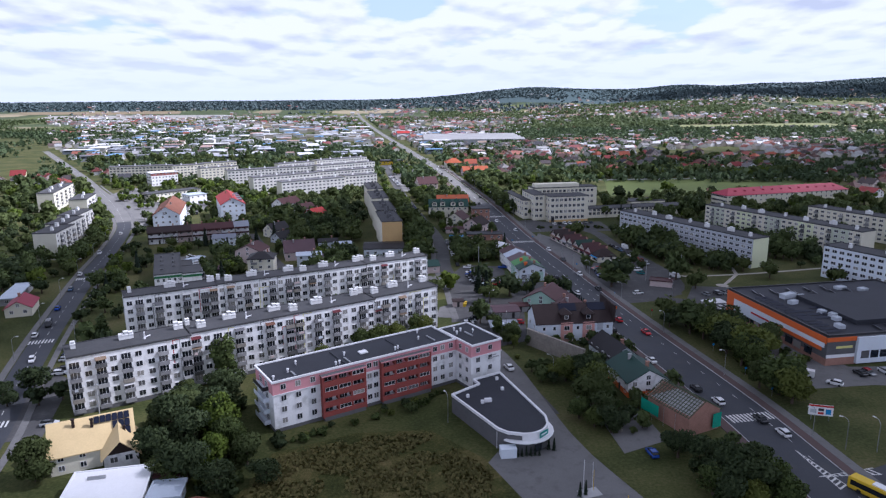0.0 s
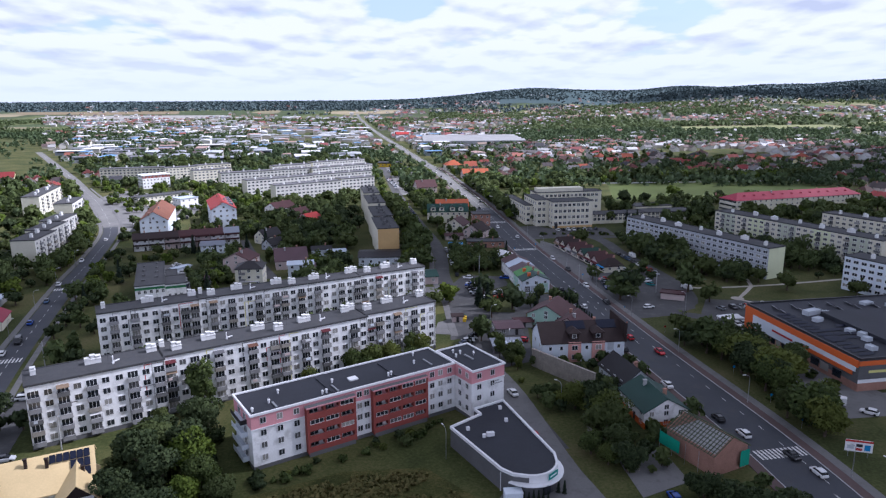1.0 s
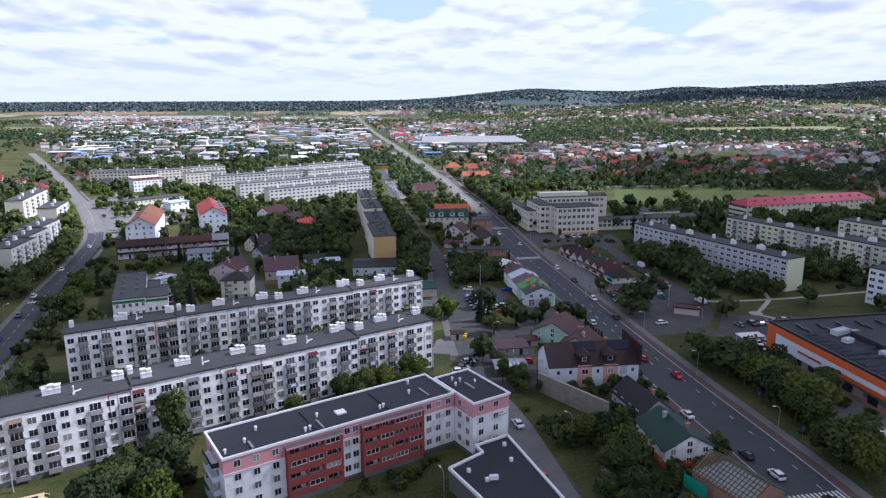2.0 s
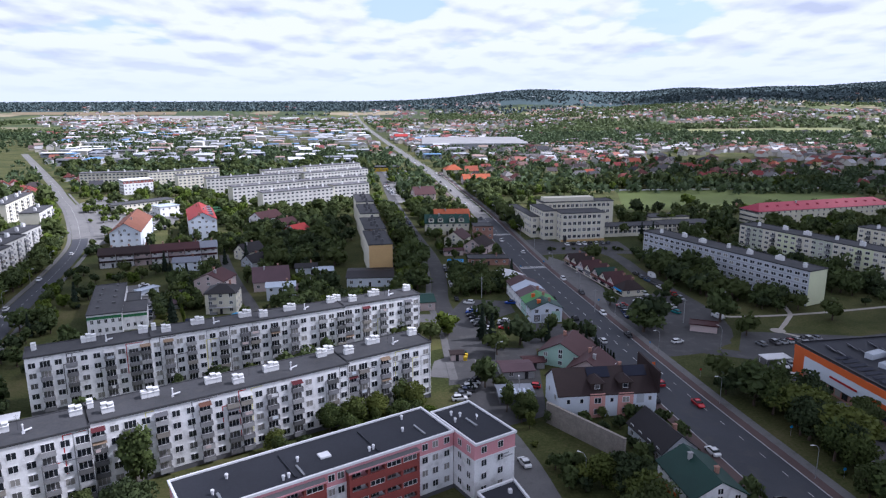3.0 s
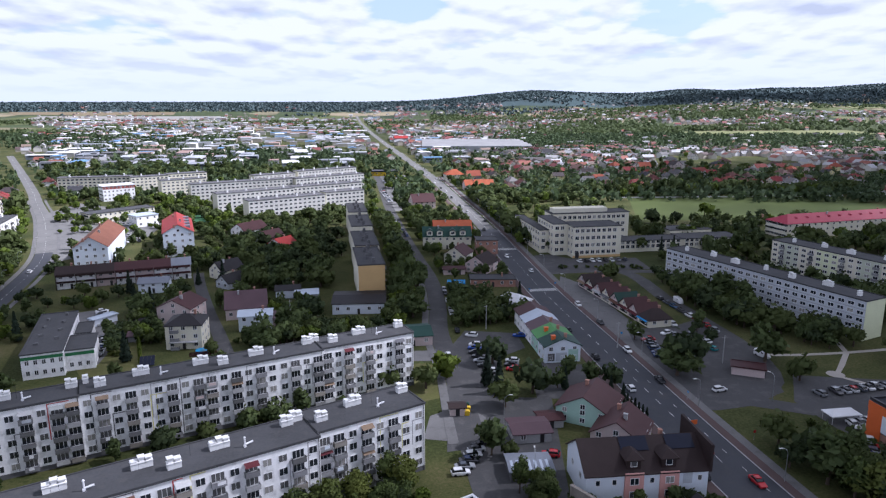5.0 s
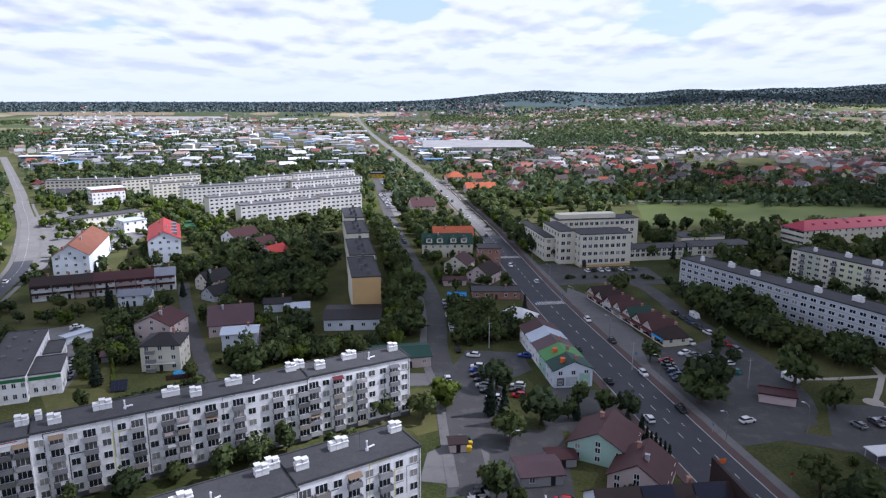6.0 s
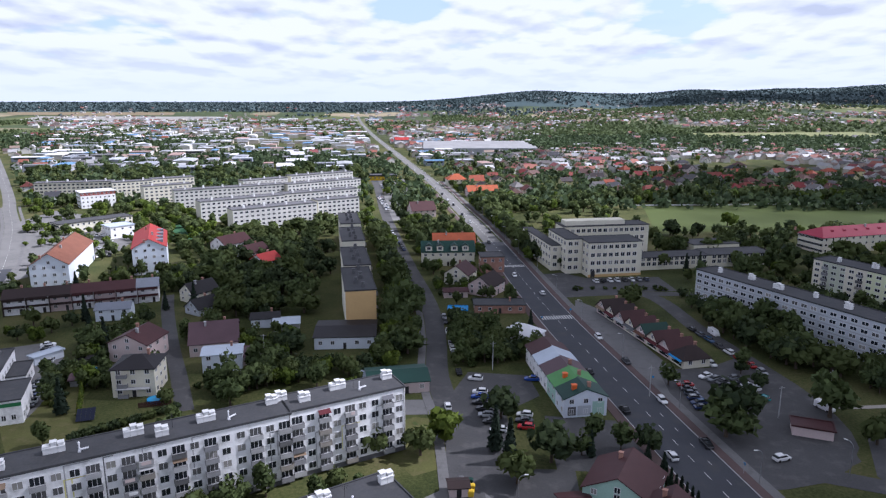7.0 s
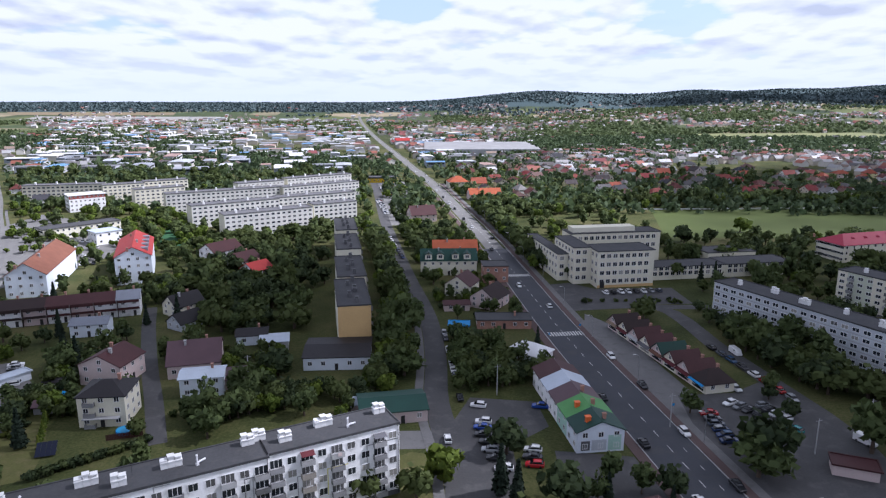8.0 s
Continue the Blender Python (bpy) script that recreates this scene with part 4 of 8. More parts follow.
def slab_block(name, x, y, turn, long, deep, high, floors, cols, wall, label, roof="bitumen", end=None, balconies=0, chimneys=0, ends=1, near=False, w=1.5, group="distant blocks", stripe=None, rows=False, flue="chimney_white"):
    """A plain slab building with rows of windows; front-left corner at (x, y)."""
    b = thing(name, pose(x, y, land(x, y), 0, 0, turn), label, "building", group)
    walls = Geo().box(0, long, 0, deep, 0, high - 0.3, 0)
    part("wall", walls, wall, b)
    if end:
        part("gable_wall", Geo().box(long, long + 0.12, 0, deep, 0, high - 0.3), end, b, "windowless painted end wall")
        part("gable_wall", Geo().box(-0.12, 0, 0, deep, 0, high - 0.3), end, b, "windowless painted end wall")
    part("roof", tray(-0.25, long + 0.25, -0.25, deep + 0.25, high - 0.3, high - 0.05, high + 0.2), roof, b, "flat roof with a low parapet")
    floor = (high - 1.4) / floors
    wm = (plain_window_mesh if rows else far_window_mesh)(w, min(1.5, floor * 0.52), 2)
    for s in range(floors):
        z = 1.3 + s * floor
        if rows:
            g = Geo()
            for k in range(cols):
                cx = (k + 0.5) * long / cols
                n = len(g.v)
                g.v += [(cx + v.co.x, v.co.y, z + v.co.z) for v in wm.vertices]
                g.f += [tuple(n + i for i in p.vertices) for p in wm.polygons]
                g.s += [p.material_index for p in wm.polygons]
            tagged(part("glazing", g, ("frame_white", "glass_dark"), b, "row of white-framed windows"), kind="stuff")
        for k in range(0 if rows else cols):
            cx = (k + 0.5) * long / cols
            part("window", wm, None, b, "", pose(cx, -0.003, z))
            if near:
                part("window", wm, None, b, "", pose(cx, deep + 0.003, z, 0, 0, 180))
            if balconies and k % balconies == 1 and s:
                o = part("balcony", balcony_mesh(2.4, 1.0, 1.0)[0], None, b, "", pose(cx, -0.004, z - 0.7))
        if ends and not end:
            for px, tn in ((-0.003, -90), (long + 0.003, 90)):
                for k in range(ends):
                    part("window", wm, None, b, "", pose(px, (k + 0.5) * deep / ends, z, 0, 0, tn))
        if stripe and s:
            part("painted_band", Geo().box(0, long, -0.02, 0, z - 0.8, z - 0.55), stripe, b)
    for k in range(chimneys):
        chimney_row(b, (k + 0.6) * long / chimneys, deep * (0.4 + 0.2 * (k % 2)), high - 0.05, 1 if rows else 1 + k % 3, mat=flue)
    c, s = math.cos(radians(turn)), math.sin(radians(turn))
    footprint(x + long / 2 * c - deep / 2 * s, y + long / 2 * s + deep / 2 * c, long / 2 + 1.5, deep / 2 + 1.5, turn)
    return b


# ochre column of four staggered blocks along the estate road
for k, (px, py, dx) in enumerate(((-41.5, 353, 0), (-48.5, 389, 0), (-58, 436, 0), (-67, 480, 0))):
    slab_block("apartment_block", px, py, 103, 34 if k else 33, 10.8, 15.0, 5, 9, "plaster_cream", "five-storey block with an ochre end wall and dark chimneys", end="plaster_ochre" if k == 0 else "plaster_cream", balconies=3, chimneys=5, group="staggered blocks", flue="concrete_dark").location.x += 10.8

# grey-blue block, lime blocks and the crimson-roofed hall to the east
slab_block("apartment_block", 93.5, 390, -61.5, 91, 10.5, 14.2, 5, 26, "plaster_grey", "grey-blue five-storey block with a pale lime end wall", end="plaster_lime", balconies=0, chimneys=7, group="eastern blocks", stripe="concrete", w=2.3)
lime = slab_block("apartment_block", 150, 411, -61.5, 96, 11, 14.0, 5, 26, "plaster_cream", "sage, lime and cream five-storey block", balconies=4, chimneys=7, w=2.1, group="eastern blocks", end="plaster_cream")
for k, paint in enumerate(("plaster_sage", "plaster_lime", "plaster_sage", "plaster_lime", "plaster_sage")):
    part("painted_panel", Geo().box(4 + 19 * k, 14 + 19 * k, -0.004, 0, 0, 13.6), paint, lime, "painted facade panel")
slab_block("apartment_block", 208, 404, -61.5, 90, 11, 14.0, 5, 24, "plaster_cream", "cream five-storey block with white chimneys", balconies=4, chimneys=7, w=2.1, group="eastern blocks")
slab_block("apartment_block", 162, 296, -61.5, 60, 11, 14.5, 5, 18, "plaster_blue", "pale blue-white five-storey block behind the supermarket", chimneys=4, w=2.2, group="eastern blocks")

# white blocks west of the side road
for px, py, tn, ln in ((-215, 327, 100, 24), (-224, 352, 100, 24), (-233, 378, 100, 24), (-262, 440, 108, 30)):
    slab_block("apartment_block", px + 11, py, tn, ln, 11, 14.0, 5, 6, "plaster_pale", "pale five-storey block with balconies beside the road", balconies=2, chimneys=2, end="plaster_cream", group="western blocks")
slab_block("apartment_block", -292, 470, 108, 60, 11, 14, 5, 14, "plaster_cream", "cream five-storey block among trees", balconies=3, chimneys=4, end="plaster_cream", group="western blocks")

# sunlit estate further back: rows of blocks in step
for px, py, tn, ln in ((-140.7, 522, 37, 55), (-97.8, 563, 35, 30), (-173, 553.5, 38, 58), (-128.8, 592, 36, 58), (-213, 605.5, 32, 82), (-140, 646, 40, 66), (-182, 666.5, 40, 39), (-152, 702, 41, 62), (-343, 644, 16, 57), (-283, 651, 35, 30), (-246, 627, 38, 36), (-262, 675, 36, 34)):
    slab_block("apartment_block", px, py, tn, ln, 11, 14.5, 5, max(4, int(ln / 3.3)), "plaster_cream" if px < -240 else "plaster_pale", "long pale five-storey block with rows of windows", balconies=5, chimneys=max(2, int(ln / 12)), end="plaster_cream", near=False, group="sunlit blocks", rows=True, roof="concrete_dark", w=2.1)

# ---- houses and single buildings ----
def add_roof(g, w, d, h, rise, kind, over=0.45, thick=0.22, slot=0):
    """Roof slabs over a w x d plan centred on the origin; the ridge runs along local x."""
    a, b = w / 2 + over, d / 2 + over
    drop = rise * over / (d / 2)
    lo, hi = h - drop, h + rise
    if kind == "gable":
        g.hull([(-a, -b, lo - thick), (-a, 0, hi - thick), (-a, b, lo - thick), (-a, b, lo), (-a, 0, hi), (-a, -b, lo)], [(a, -b, lo - thick), (a, 0, hi - thick), (a, b, lo - thick), (a, b, lo), (a, 0, hi), (a, -b, lo)], slot)
    elif kind == "hip":
        r = max(0.3, a - b * 0.85)
        k = len(g.v)
        g.v += [(-a, -b, lo), (a, -b, lo), (a, b, lo), (-a, b, lo), (-r, 0, hi), (r, 0, hi), (-a, -b, lo - thick), (a, -b, lo - thick), (a, b, lo - thick), (-a, b, lo - thick)]
        for q in ((0, 1, 5, 4), (1, 2, 5), (2, 3, 4, 5), (3, 0, 4), (6, 7, 1, 0), (7, 8, 2, 1), (8, 9, 3, 2), (9, 6, 0, 3), (9, 8, 7, 6)):
            g.f.append(tuple(k + i for i in q))
            g.s.append(slot)
    else:
        k = len(g.v)
        outer = ((-a, -b), (a, -b), (a, b), (-a, b))
        inner = ((-a + 0.35, -b + 0.35), (a - 0.35, -b + 0.35), (a - 0.35, b - 0.35), (-a + 0.35, b - 0.35))
        g.v += [(*p, h - 0.1) for p in outer] + [(*p, h + 0.3) for p in outer] + [(*p, h + 0.3) for p in inner] + [(*p, h + 0.1) for p in inner]
        g.f.append((k + 3, k + 2, k + 1, k))
        g.s.append(slot)
        for r in range(3):
            for i in range(4):
                j = (i + 1) % 4
                g.f.append((k + 4 * r + i, k + 4 * r + j, k + 4 * r + 4 + j, k + 4 * r + 4 + i))
                g.s.append(slot)
        g.f.append((k + 12, k + 13, k + 14, k + 15))
        g.s.append(slot)
    return g


def house(x, y, turn, w, d, h, rise, roof, wall, roof_mat, label, name="house", category="house", windows=True, chimneys=1, floors=2, group="", base=None, cols=None, door=True, claim=True, rows=False):
    """A house centred at (x, y): walls with gables, an overhanging roof, chimneys, windows on all sides and a door."""
    b = thing(name, pose(x, y, land(x, y), 0, 0, turn), label, category, group)
    g = Geo()
    if roof == "gable":
        a, c = w / 2, d / 2
        top = h + rise - 0.15
        loop = lambda s: [(s, -c, 0), (s, c, 0), (s, c, h - 0.12), (s, 0, top), (s, -c, h - 0.12)]
        g.hull(loop(-a), loop(a))
        g.f[0], g.f[1] = tuple(reversed(g.f[0])), tuple(reversed(g.f[1]))
        g.f = [tuple(reversed(q)) for q in g.f]
    else:
        g.box(-w / 2, w / 2, -d / 2, d / 2, 0, h)
    part("wall", g, wall, b)
    if base:
        part("plinth", Geo().box(-w / 2 - 0.05, w / 2 + 0.05, -d / 2 - 0.05, d / 2 + 0.05, 0, base[1]), base[0], b, base[2])
    part("roof", add_roof(Geo(), w, d, h, rise, roof), roof_mat, b)
    for k in range(chimneys):
        cx, cy = w * (0.22 - 0.4 * k), d * (0.12 if k % 2 == 0 else -0.1)
        z = h + rise * (1 - abs(cy) / (d / 2)) - 0.3 if roof != "flat" else h
        part("chimney", turned(Geo(), [(0.32, 0.42, 0), (0.32, 0.42, 1.5), (0.42, 0.52, 1.52), (0.42, 0.52, 1.7)]), "brick_raw" if k % 2 == 0 else "concrete", b, "", pose(cx, cy, z))
    if windows:
        joined = Geo() if rows or y > 480 else None
        wm = far_window_mesh(1.3, 1.35, 2) if joined is None else plain_window_mesh(1.3, 1.35, 2)
        step = h / floors

        def set_window(m):
            if joined is None:
                part("window", wm, None, b, "", m)
                return
            n = len(joined.v)
            joined.v += [tuple(m @ v.co) for v in wm.vertices]
            joined.f += [tuple(n + i for i in p.vertices) for p in wm.polygons]
            joined.s += [p.material_index for p in wm.polygons]

        for s in range(floors):
            z = s * step + step * 0.36
            for ln, dd, tns in ((w, d, (0, 180)), (d, w, (90, -90))):
                n = cols or max(1, int(ln / 3.6))
                for tn in tns:
                    if claim and math.cos(radians(turn + tn)) < -0.25:      # plain back walls
                        continue
                    m = pose(0, 0, 0, 0, 0, tn)
                    for k in range(n):
                        if door and s == 0 and tn == 0 and k == n // 2:
                            part("door", Geo().box(-0.5, 0.5, -0.08, 0.0, 0, 2.1), "dark_metal", b, "", m @ pose((k + 0.5) * ln / n - ln / 2, -dd / 2 - 0.003, 0.05))
                        else:
                            set_window(m @ pose((k + 0.5) * ln / n - ln / 2, -dd / 2 - 0.003, z))
        if roof == "gable" and rise > 2.4:
            for tn in (90, -90):
                set_window(pose(0, 0, 0, 0, 0, tn) @ pose(0, -w / 2 - 0.003, h + 0.2))
        if joined is not None:
            tagged(part("glazing", joined, ("frame_white", "glass_dark"), b, "small white-framed windows"), kind="stuff")
    if claim:
        footprint(x, y, w / 2 + 0.8, d / 2 + 0.8, turn)
    return b


# -- the pink L-shaped block --
def pink_block():
    b = thing("apartment_block", pose(-43.7, 149.8, 0, 0, 0, 35.0), "four-storey block in pink, white and brick-red with a dark flat roof", "apartment block")
    H = 13.0
    part("wall", Geo().box(0, 53.5, 0, 12.6, 0.9, 9.8), "plaster_white", b, "white lower storeys")
    part("upper_wall", Geo().box(-0.06, 53.44, -0.06, 12.66, 9.8, H), "plaster_pink", b, "pink top storey")
    part("wall", Geo().box(53.7, 64.0, -7.3, 9.3, 0.9, 9.8), "plaster_white", b, "white lower storeys")
    part("upper_wall", Geo().box(53.64, 64.06, -7.36, 9.36, 9.8, H), "plaster_pink", b, "pink top storey")
    part("plinth", Geo().box(-0.05, 53.5, -0.08, 12.6, 0, 0.9), "concrete_dark", b, "dark plinth")
    part("plinth", Geo().box(53.7, 64.05, -7.35, 9.3, 0, 0.9), "concrete_dark", b, "dark plinth")
    for n, (x0, x1, y0, y1) in enumerate(((-0.3, 53.5, -0.3, 12.9), (53.75, 64.3, -7.6, 9.6))):
        part("roof", Geo().box(x0 + 0.3, x1 - 0.3, y0 + 0.3, y1 - 0.3, H, H + 0.12), "membrane", b, "dark flat roof membrane")
        for q in ((x0, x1, y0, y0 + 0.42), (x0, x1, y1 - 0.42, y1), (x0, x0 + 0.42, y0 + 0.42, y1 - 0.42), (x1 - 0.42, x1, y0 + 0.42, y1 - 0.42)):
            part("parapet", Geo().box(*q, H - 0.05, H + 0.45), "white_metal", b, "white metal parapet coping")
        part("cornice", Geo().box(x0 + 0.12, x1 - 0.12, y0 + 0.1, y0 + 0.22, 9.7, 9.9), "white_metal", b)
    for p in (19.5, 36.5):
        part("roof_kerb", Geo().box(p, p + 0.4, 1.2, 10.5, H + 0.12, H + 0.4), "membrane", b)
    part("roof_kerb", Geo().box(54.5, 55.0, 0, 8.0, H + 0.12, H + 0.5), "membrane", b)
    # red loggia bays
    for x0, x1 in ((12.2, 24.4), (29.0, 44.4)):
        bay = part("bay", Geo().box(x0, x0 + 0.3, -1.5, -0.1, 0.8, 12.1).box(x1 - 0.3, x1, -1.5, -0.1, 0.8, 12.1), "brick_red", b, "brick-red loggia bay")
        part("bay_roof", Geo().box(x0 - 0.15, x1 + 0.15, -1.65, -0.07, 12.1, 12.28), "concrete_dark", b, "dark flat cover of the bay")
        part("bay_edge", Geo().box(x0 - 0.2, x1 + 0.2, -1.75, -1.65, 12.0, 12.32), "plaster_pink", b, "pink edge of the bay cover")
        part("plinth", Geo().box(x0 + 0.3, x1 - 0.3, -1.45, -0.1, 0.0, 1.2), "concrete_dark", b)
        n = 3 if x1 - x0 < 13 else 4
        for s in range(4):
            z = 1.2 + s * 2.75
            part("balcony_front", Geo().box(x0 + 0.3, x1 - 0.3, -1.48, -1.3, z - 0.1, z + 1.2), "brick_red", bay)
            part("lintel", Geo().box(x0 + 0.3, x1 - 0.3, -1.48, -1.3, z + 2.35, z + 2.66), "brick_red", bay)
            part("floor_slab", Geo().box(x0 + 0.3, x1 - 0.3, -1.3, -0.1, z - 0.1, z), "concrete", bay)
            for k in range(n + 1):
                px = x0 + 0.3 + k * (x1 - x0 - 0.9) / n
                part("pillar", Geo().box(px, px + 0.3 if k in (0, n) else px + 0.5, -1.46, -0.1, z + 1.2, z + 2.35), "brick_red", bay)
            for k in range(n):
                add_window(b, x0 + (k + 0.5) * (x1 - x0) / n, -0.12, z + 0.7, 0, 2.2, 1.6, 2 + k % 2)
                if (3 * s + 5 * k + n) % 7 < 3:         # loggias closed with white frames
                    wide = (x1 - x0 - 0.9) / n
                    add_window(b, x0 + 0.55 + (k + 0.5) * wide, -1.36, z + 1.2, 0, wide - 0.5, 1.14, 3)
    # windows
    for s in range(4):
        z = 2.0 + s * 2.95
        for x in (2.6, 6.4, 10.3, 26.0, 27.9, 46.5, 49.0, 51.8):
            add_window(b, x, -0.07, z, 0, 1.4, 1.5, 2)
        for x in (56.0, 60.2):
            add_window(b, x, -7.37, z, 0, 1.4, 1.5, 2)
        for y in (-5.4, -2.2):
            add_window(b, 53.64, y, z, -90, 1.3, 1.5, 2)
        for y in (-4, 0, 4, 7):
            part("window", far_window_mesh(1.4, 1.5, 2), None, b, "", pose(64.07, y, z, 0, 0, 90))
        o = part("balcony", Geo().box(-1.5, -0.06, 3.0, 10.5, z - 0.9, z - 0.75), "plaster_blue", b, "white balcony with a glazed front")
        part("railing", Geo().box(-1.5, -1.42, 3.0, 10.5, z - 0.75, z + 0.3).box(-1.42, -0.06, 3.0, 3.08, z - 0.75, z + 0.3), "plaster_blue" if s < 3 else "dark_metal", o)
        for y in (4.5, 8.5):
            part("window", far_window_mesh(2.0, 1.9, 2), None, b, "", pose(-0.07, y, z - 0.5, 0, 0, -90))
    # roof fittings
    vent = Geo().tube((0, 0, 0), (0, 0, 0.7), 0.22, sides=8).tube((0, 0, 0.7), (0, 0, 1.0), 0.36, 0.30, 8).mesh("vent", "white_metal")
    for x, y in ((1.0, 2.0), (5.5, 4.2), (9.0, 8.0), (17.5, 1.8), (18.6, 2.0), (22.0, 6.5), (35.2, 2.3), (36.2, 2.6), (44.5, 5.5), (47.0, 10.3), (56.0, 3.0), (58.3, 4.5), (57.0, 6.0)):
        part("vent", vent, None, b, "white roof vent", pose(x, y, H + 0.12))
    part("skylight", Geo().box(26.0, 28.2, 4.6, 6.6, H + 0.12, H + 0.45), "white_metal", b, "white roof hatch")
    for x0, y0, x1, y1 in ((6, 1.0, 6.5, 4.0), (21.0, 1.0, 21.4, 5.0), (47.6, 2.0, 48.0, 6.5), (58.5, -1.0, 59.0, 3.0)):
        part("cable_tray", Geo().box(x0, x1, y0, y1, H + 0.12, H + 0.4), "grey_metal", b)
    part("satellite_dish", Geo().tube((0, 0, 0), (0, 0, 0.9), 0.04).tube((0, 0.05, 0.9), (0, -0.1, 1.0), 0.1, 0.42, 10), "white_metal", b, "", pose(60.5, 1.5, H + 0.12, 0, 0, 30))
    # sign on the end bay, as plain bars
    for k, (wd, z) in enumerate(((1.4, 9.1), (3.4, 8.4))):
        part("sign", Geo().box(62.2 - wd / 2 - 0.5, 62.2 + wd / 2 - 0.5, -7.42, -7.37, z - 0.22, z + 0.1), "concrete", b, "small dark sign bars")
    footprint(-43.7 + 26 * 0.82 - 6 * 0.57, 149.8 + 26 * 0.57 + 6 * 0.82, 28, 8, 35)
    footprint(4.5, 184, 7, 10, 35)


pink_block()


def pharmacy():
    """The low annexe with a rounded end and a broad white fascia."""
    arc = [(22.3 - 5.9 + 5.9 * math.cos(a), 147.2 + 6.2 * math.sin(a)) for a in (radians(-95 + 12 * k) for k in range(9))]
    out = [(-0.6, 161.5), (10.3, 143.6), (12.6, 141.7)] + arc + [(22.2, 150.2), (12.5, 176.0), (5.0, 171.0), (6.6, 168.2)]
    c = (10.5, 156.0)
    b = thing("shop", None, "low rounded shop annexe with dark roof and white edge", "shop")
    part("wall", Geo().prism(out, 0, 4.3), "concrete_dark", b, "dark grey plastered wall")
    part("roof", Geo().prism([(c[0] + (x - c[0]) * 0.985, c[1] + (y - c[1]) * 0.985) for x, y in out], 4.3, 4.75), "membrane", b, "dark flat roof membrane")
    for i in range(len(out)):
        a, d = Vector(out[i]), Vector(out[(i + 1) % len(out)])
        t = (d - a).normalized()
        nrm = Vector((t.y, -t.x))
        lip = [a - t * 0.02 + nrm * 0.18, d + t * 0.02 + nrm * 0.18, d + t * 0.02 - nrm * 0.3, a - t * 0.02 - nrm * 0.3]
        tall = 3 <= i < 12
        part("coping", Geo().prism([(p.x, p.y) for p in lip], 3.4 if tall else 4.55, 5.2), "white_metal", b, "white metal edge of the roof")
    part("canopy", Geo().prism([(16.4 + 7.4 * math.cos(a), 147.0 + 7.4 * math.sin(a)) for a in (radians(-130 + 15 * k) for k in range(12))], 3.1, 3.35), "white_metal", b, "curved white canopy")
    for k, ang in enumerate((-60, -40, -20)):
        a = radians(ang)
        part("shop_window", Geo().box(-0.9, 0.9, -0.06, 0, 0.6, 2.6), "glass_dark", b, "", pose(16.4 + 6.35 * math.cos(a), 147.0 + 6.5 * math.sin(a), 0, 0, 0, ang + 90))
    part("sign", Geo().box(-1.6, 1.6, -0.08, 0, 3.6, 4.9), "teal", b, "green shop sign with plain bars", pose(16.4 + 6.2 * math.cos(radians(-42)), 147.2 + 6.5 * math.sin(radians(-42)), 0, 0, 0, 48))
    part("sign_lettering", Geo().box(-1.1, 1.1, -0.1, 0, 4.1, 4.4), "white_metal", b, "plain white bars", pose(16.4 + 6.22 * math.cos(radians(-42)), 147.18 + 6.52 * math.sin(radians(-42)), 0, 0, 0, 48))
    for x, y in ((3.5, 160.5), (7.2, 157.2), (11.5, 171.5), (12.6, 165.0)):
        part("vent", Geo().box(-0.35, 0.35, -0.35, 0.35, 0, 0.8), "white_metal", b, "white roof vent", pose(x, y, 4.75, 0, 0, 20))
    part("cooling_unit", Geo().box(-0.9, 0.9, -0.4, 0.4, 0.1, 1.0), "white_metal", b, "", pose(8.6, 157.8, 4.75, 0, 0, 10))
    part("downpipe", Geo().tube((10.2, 143.4, 0), (10.2, 143.4, 4.3), 0.07), "white_metal", b)
    footprint(11, 158, 13, 19, -20)
    solid("container", Geo().box(-1.8, 1.8, -1.2, 1.2, 0.02, 2.2).box(-1.86, 1.86, -1.26, 1.26, 2.15, 2.3), "plaster_blue", "pale blue metal storage container on the lawn", "container", m=pose(12.6, 140.0, 0, 0, 0, 8))


pharmacy()


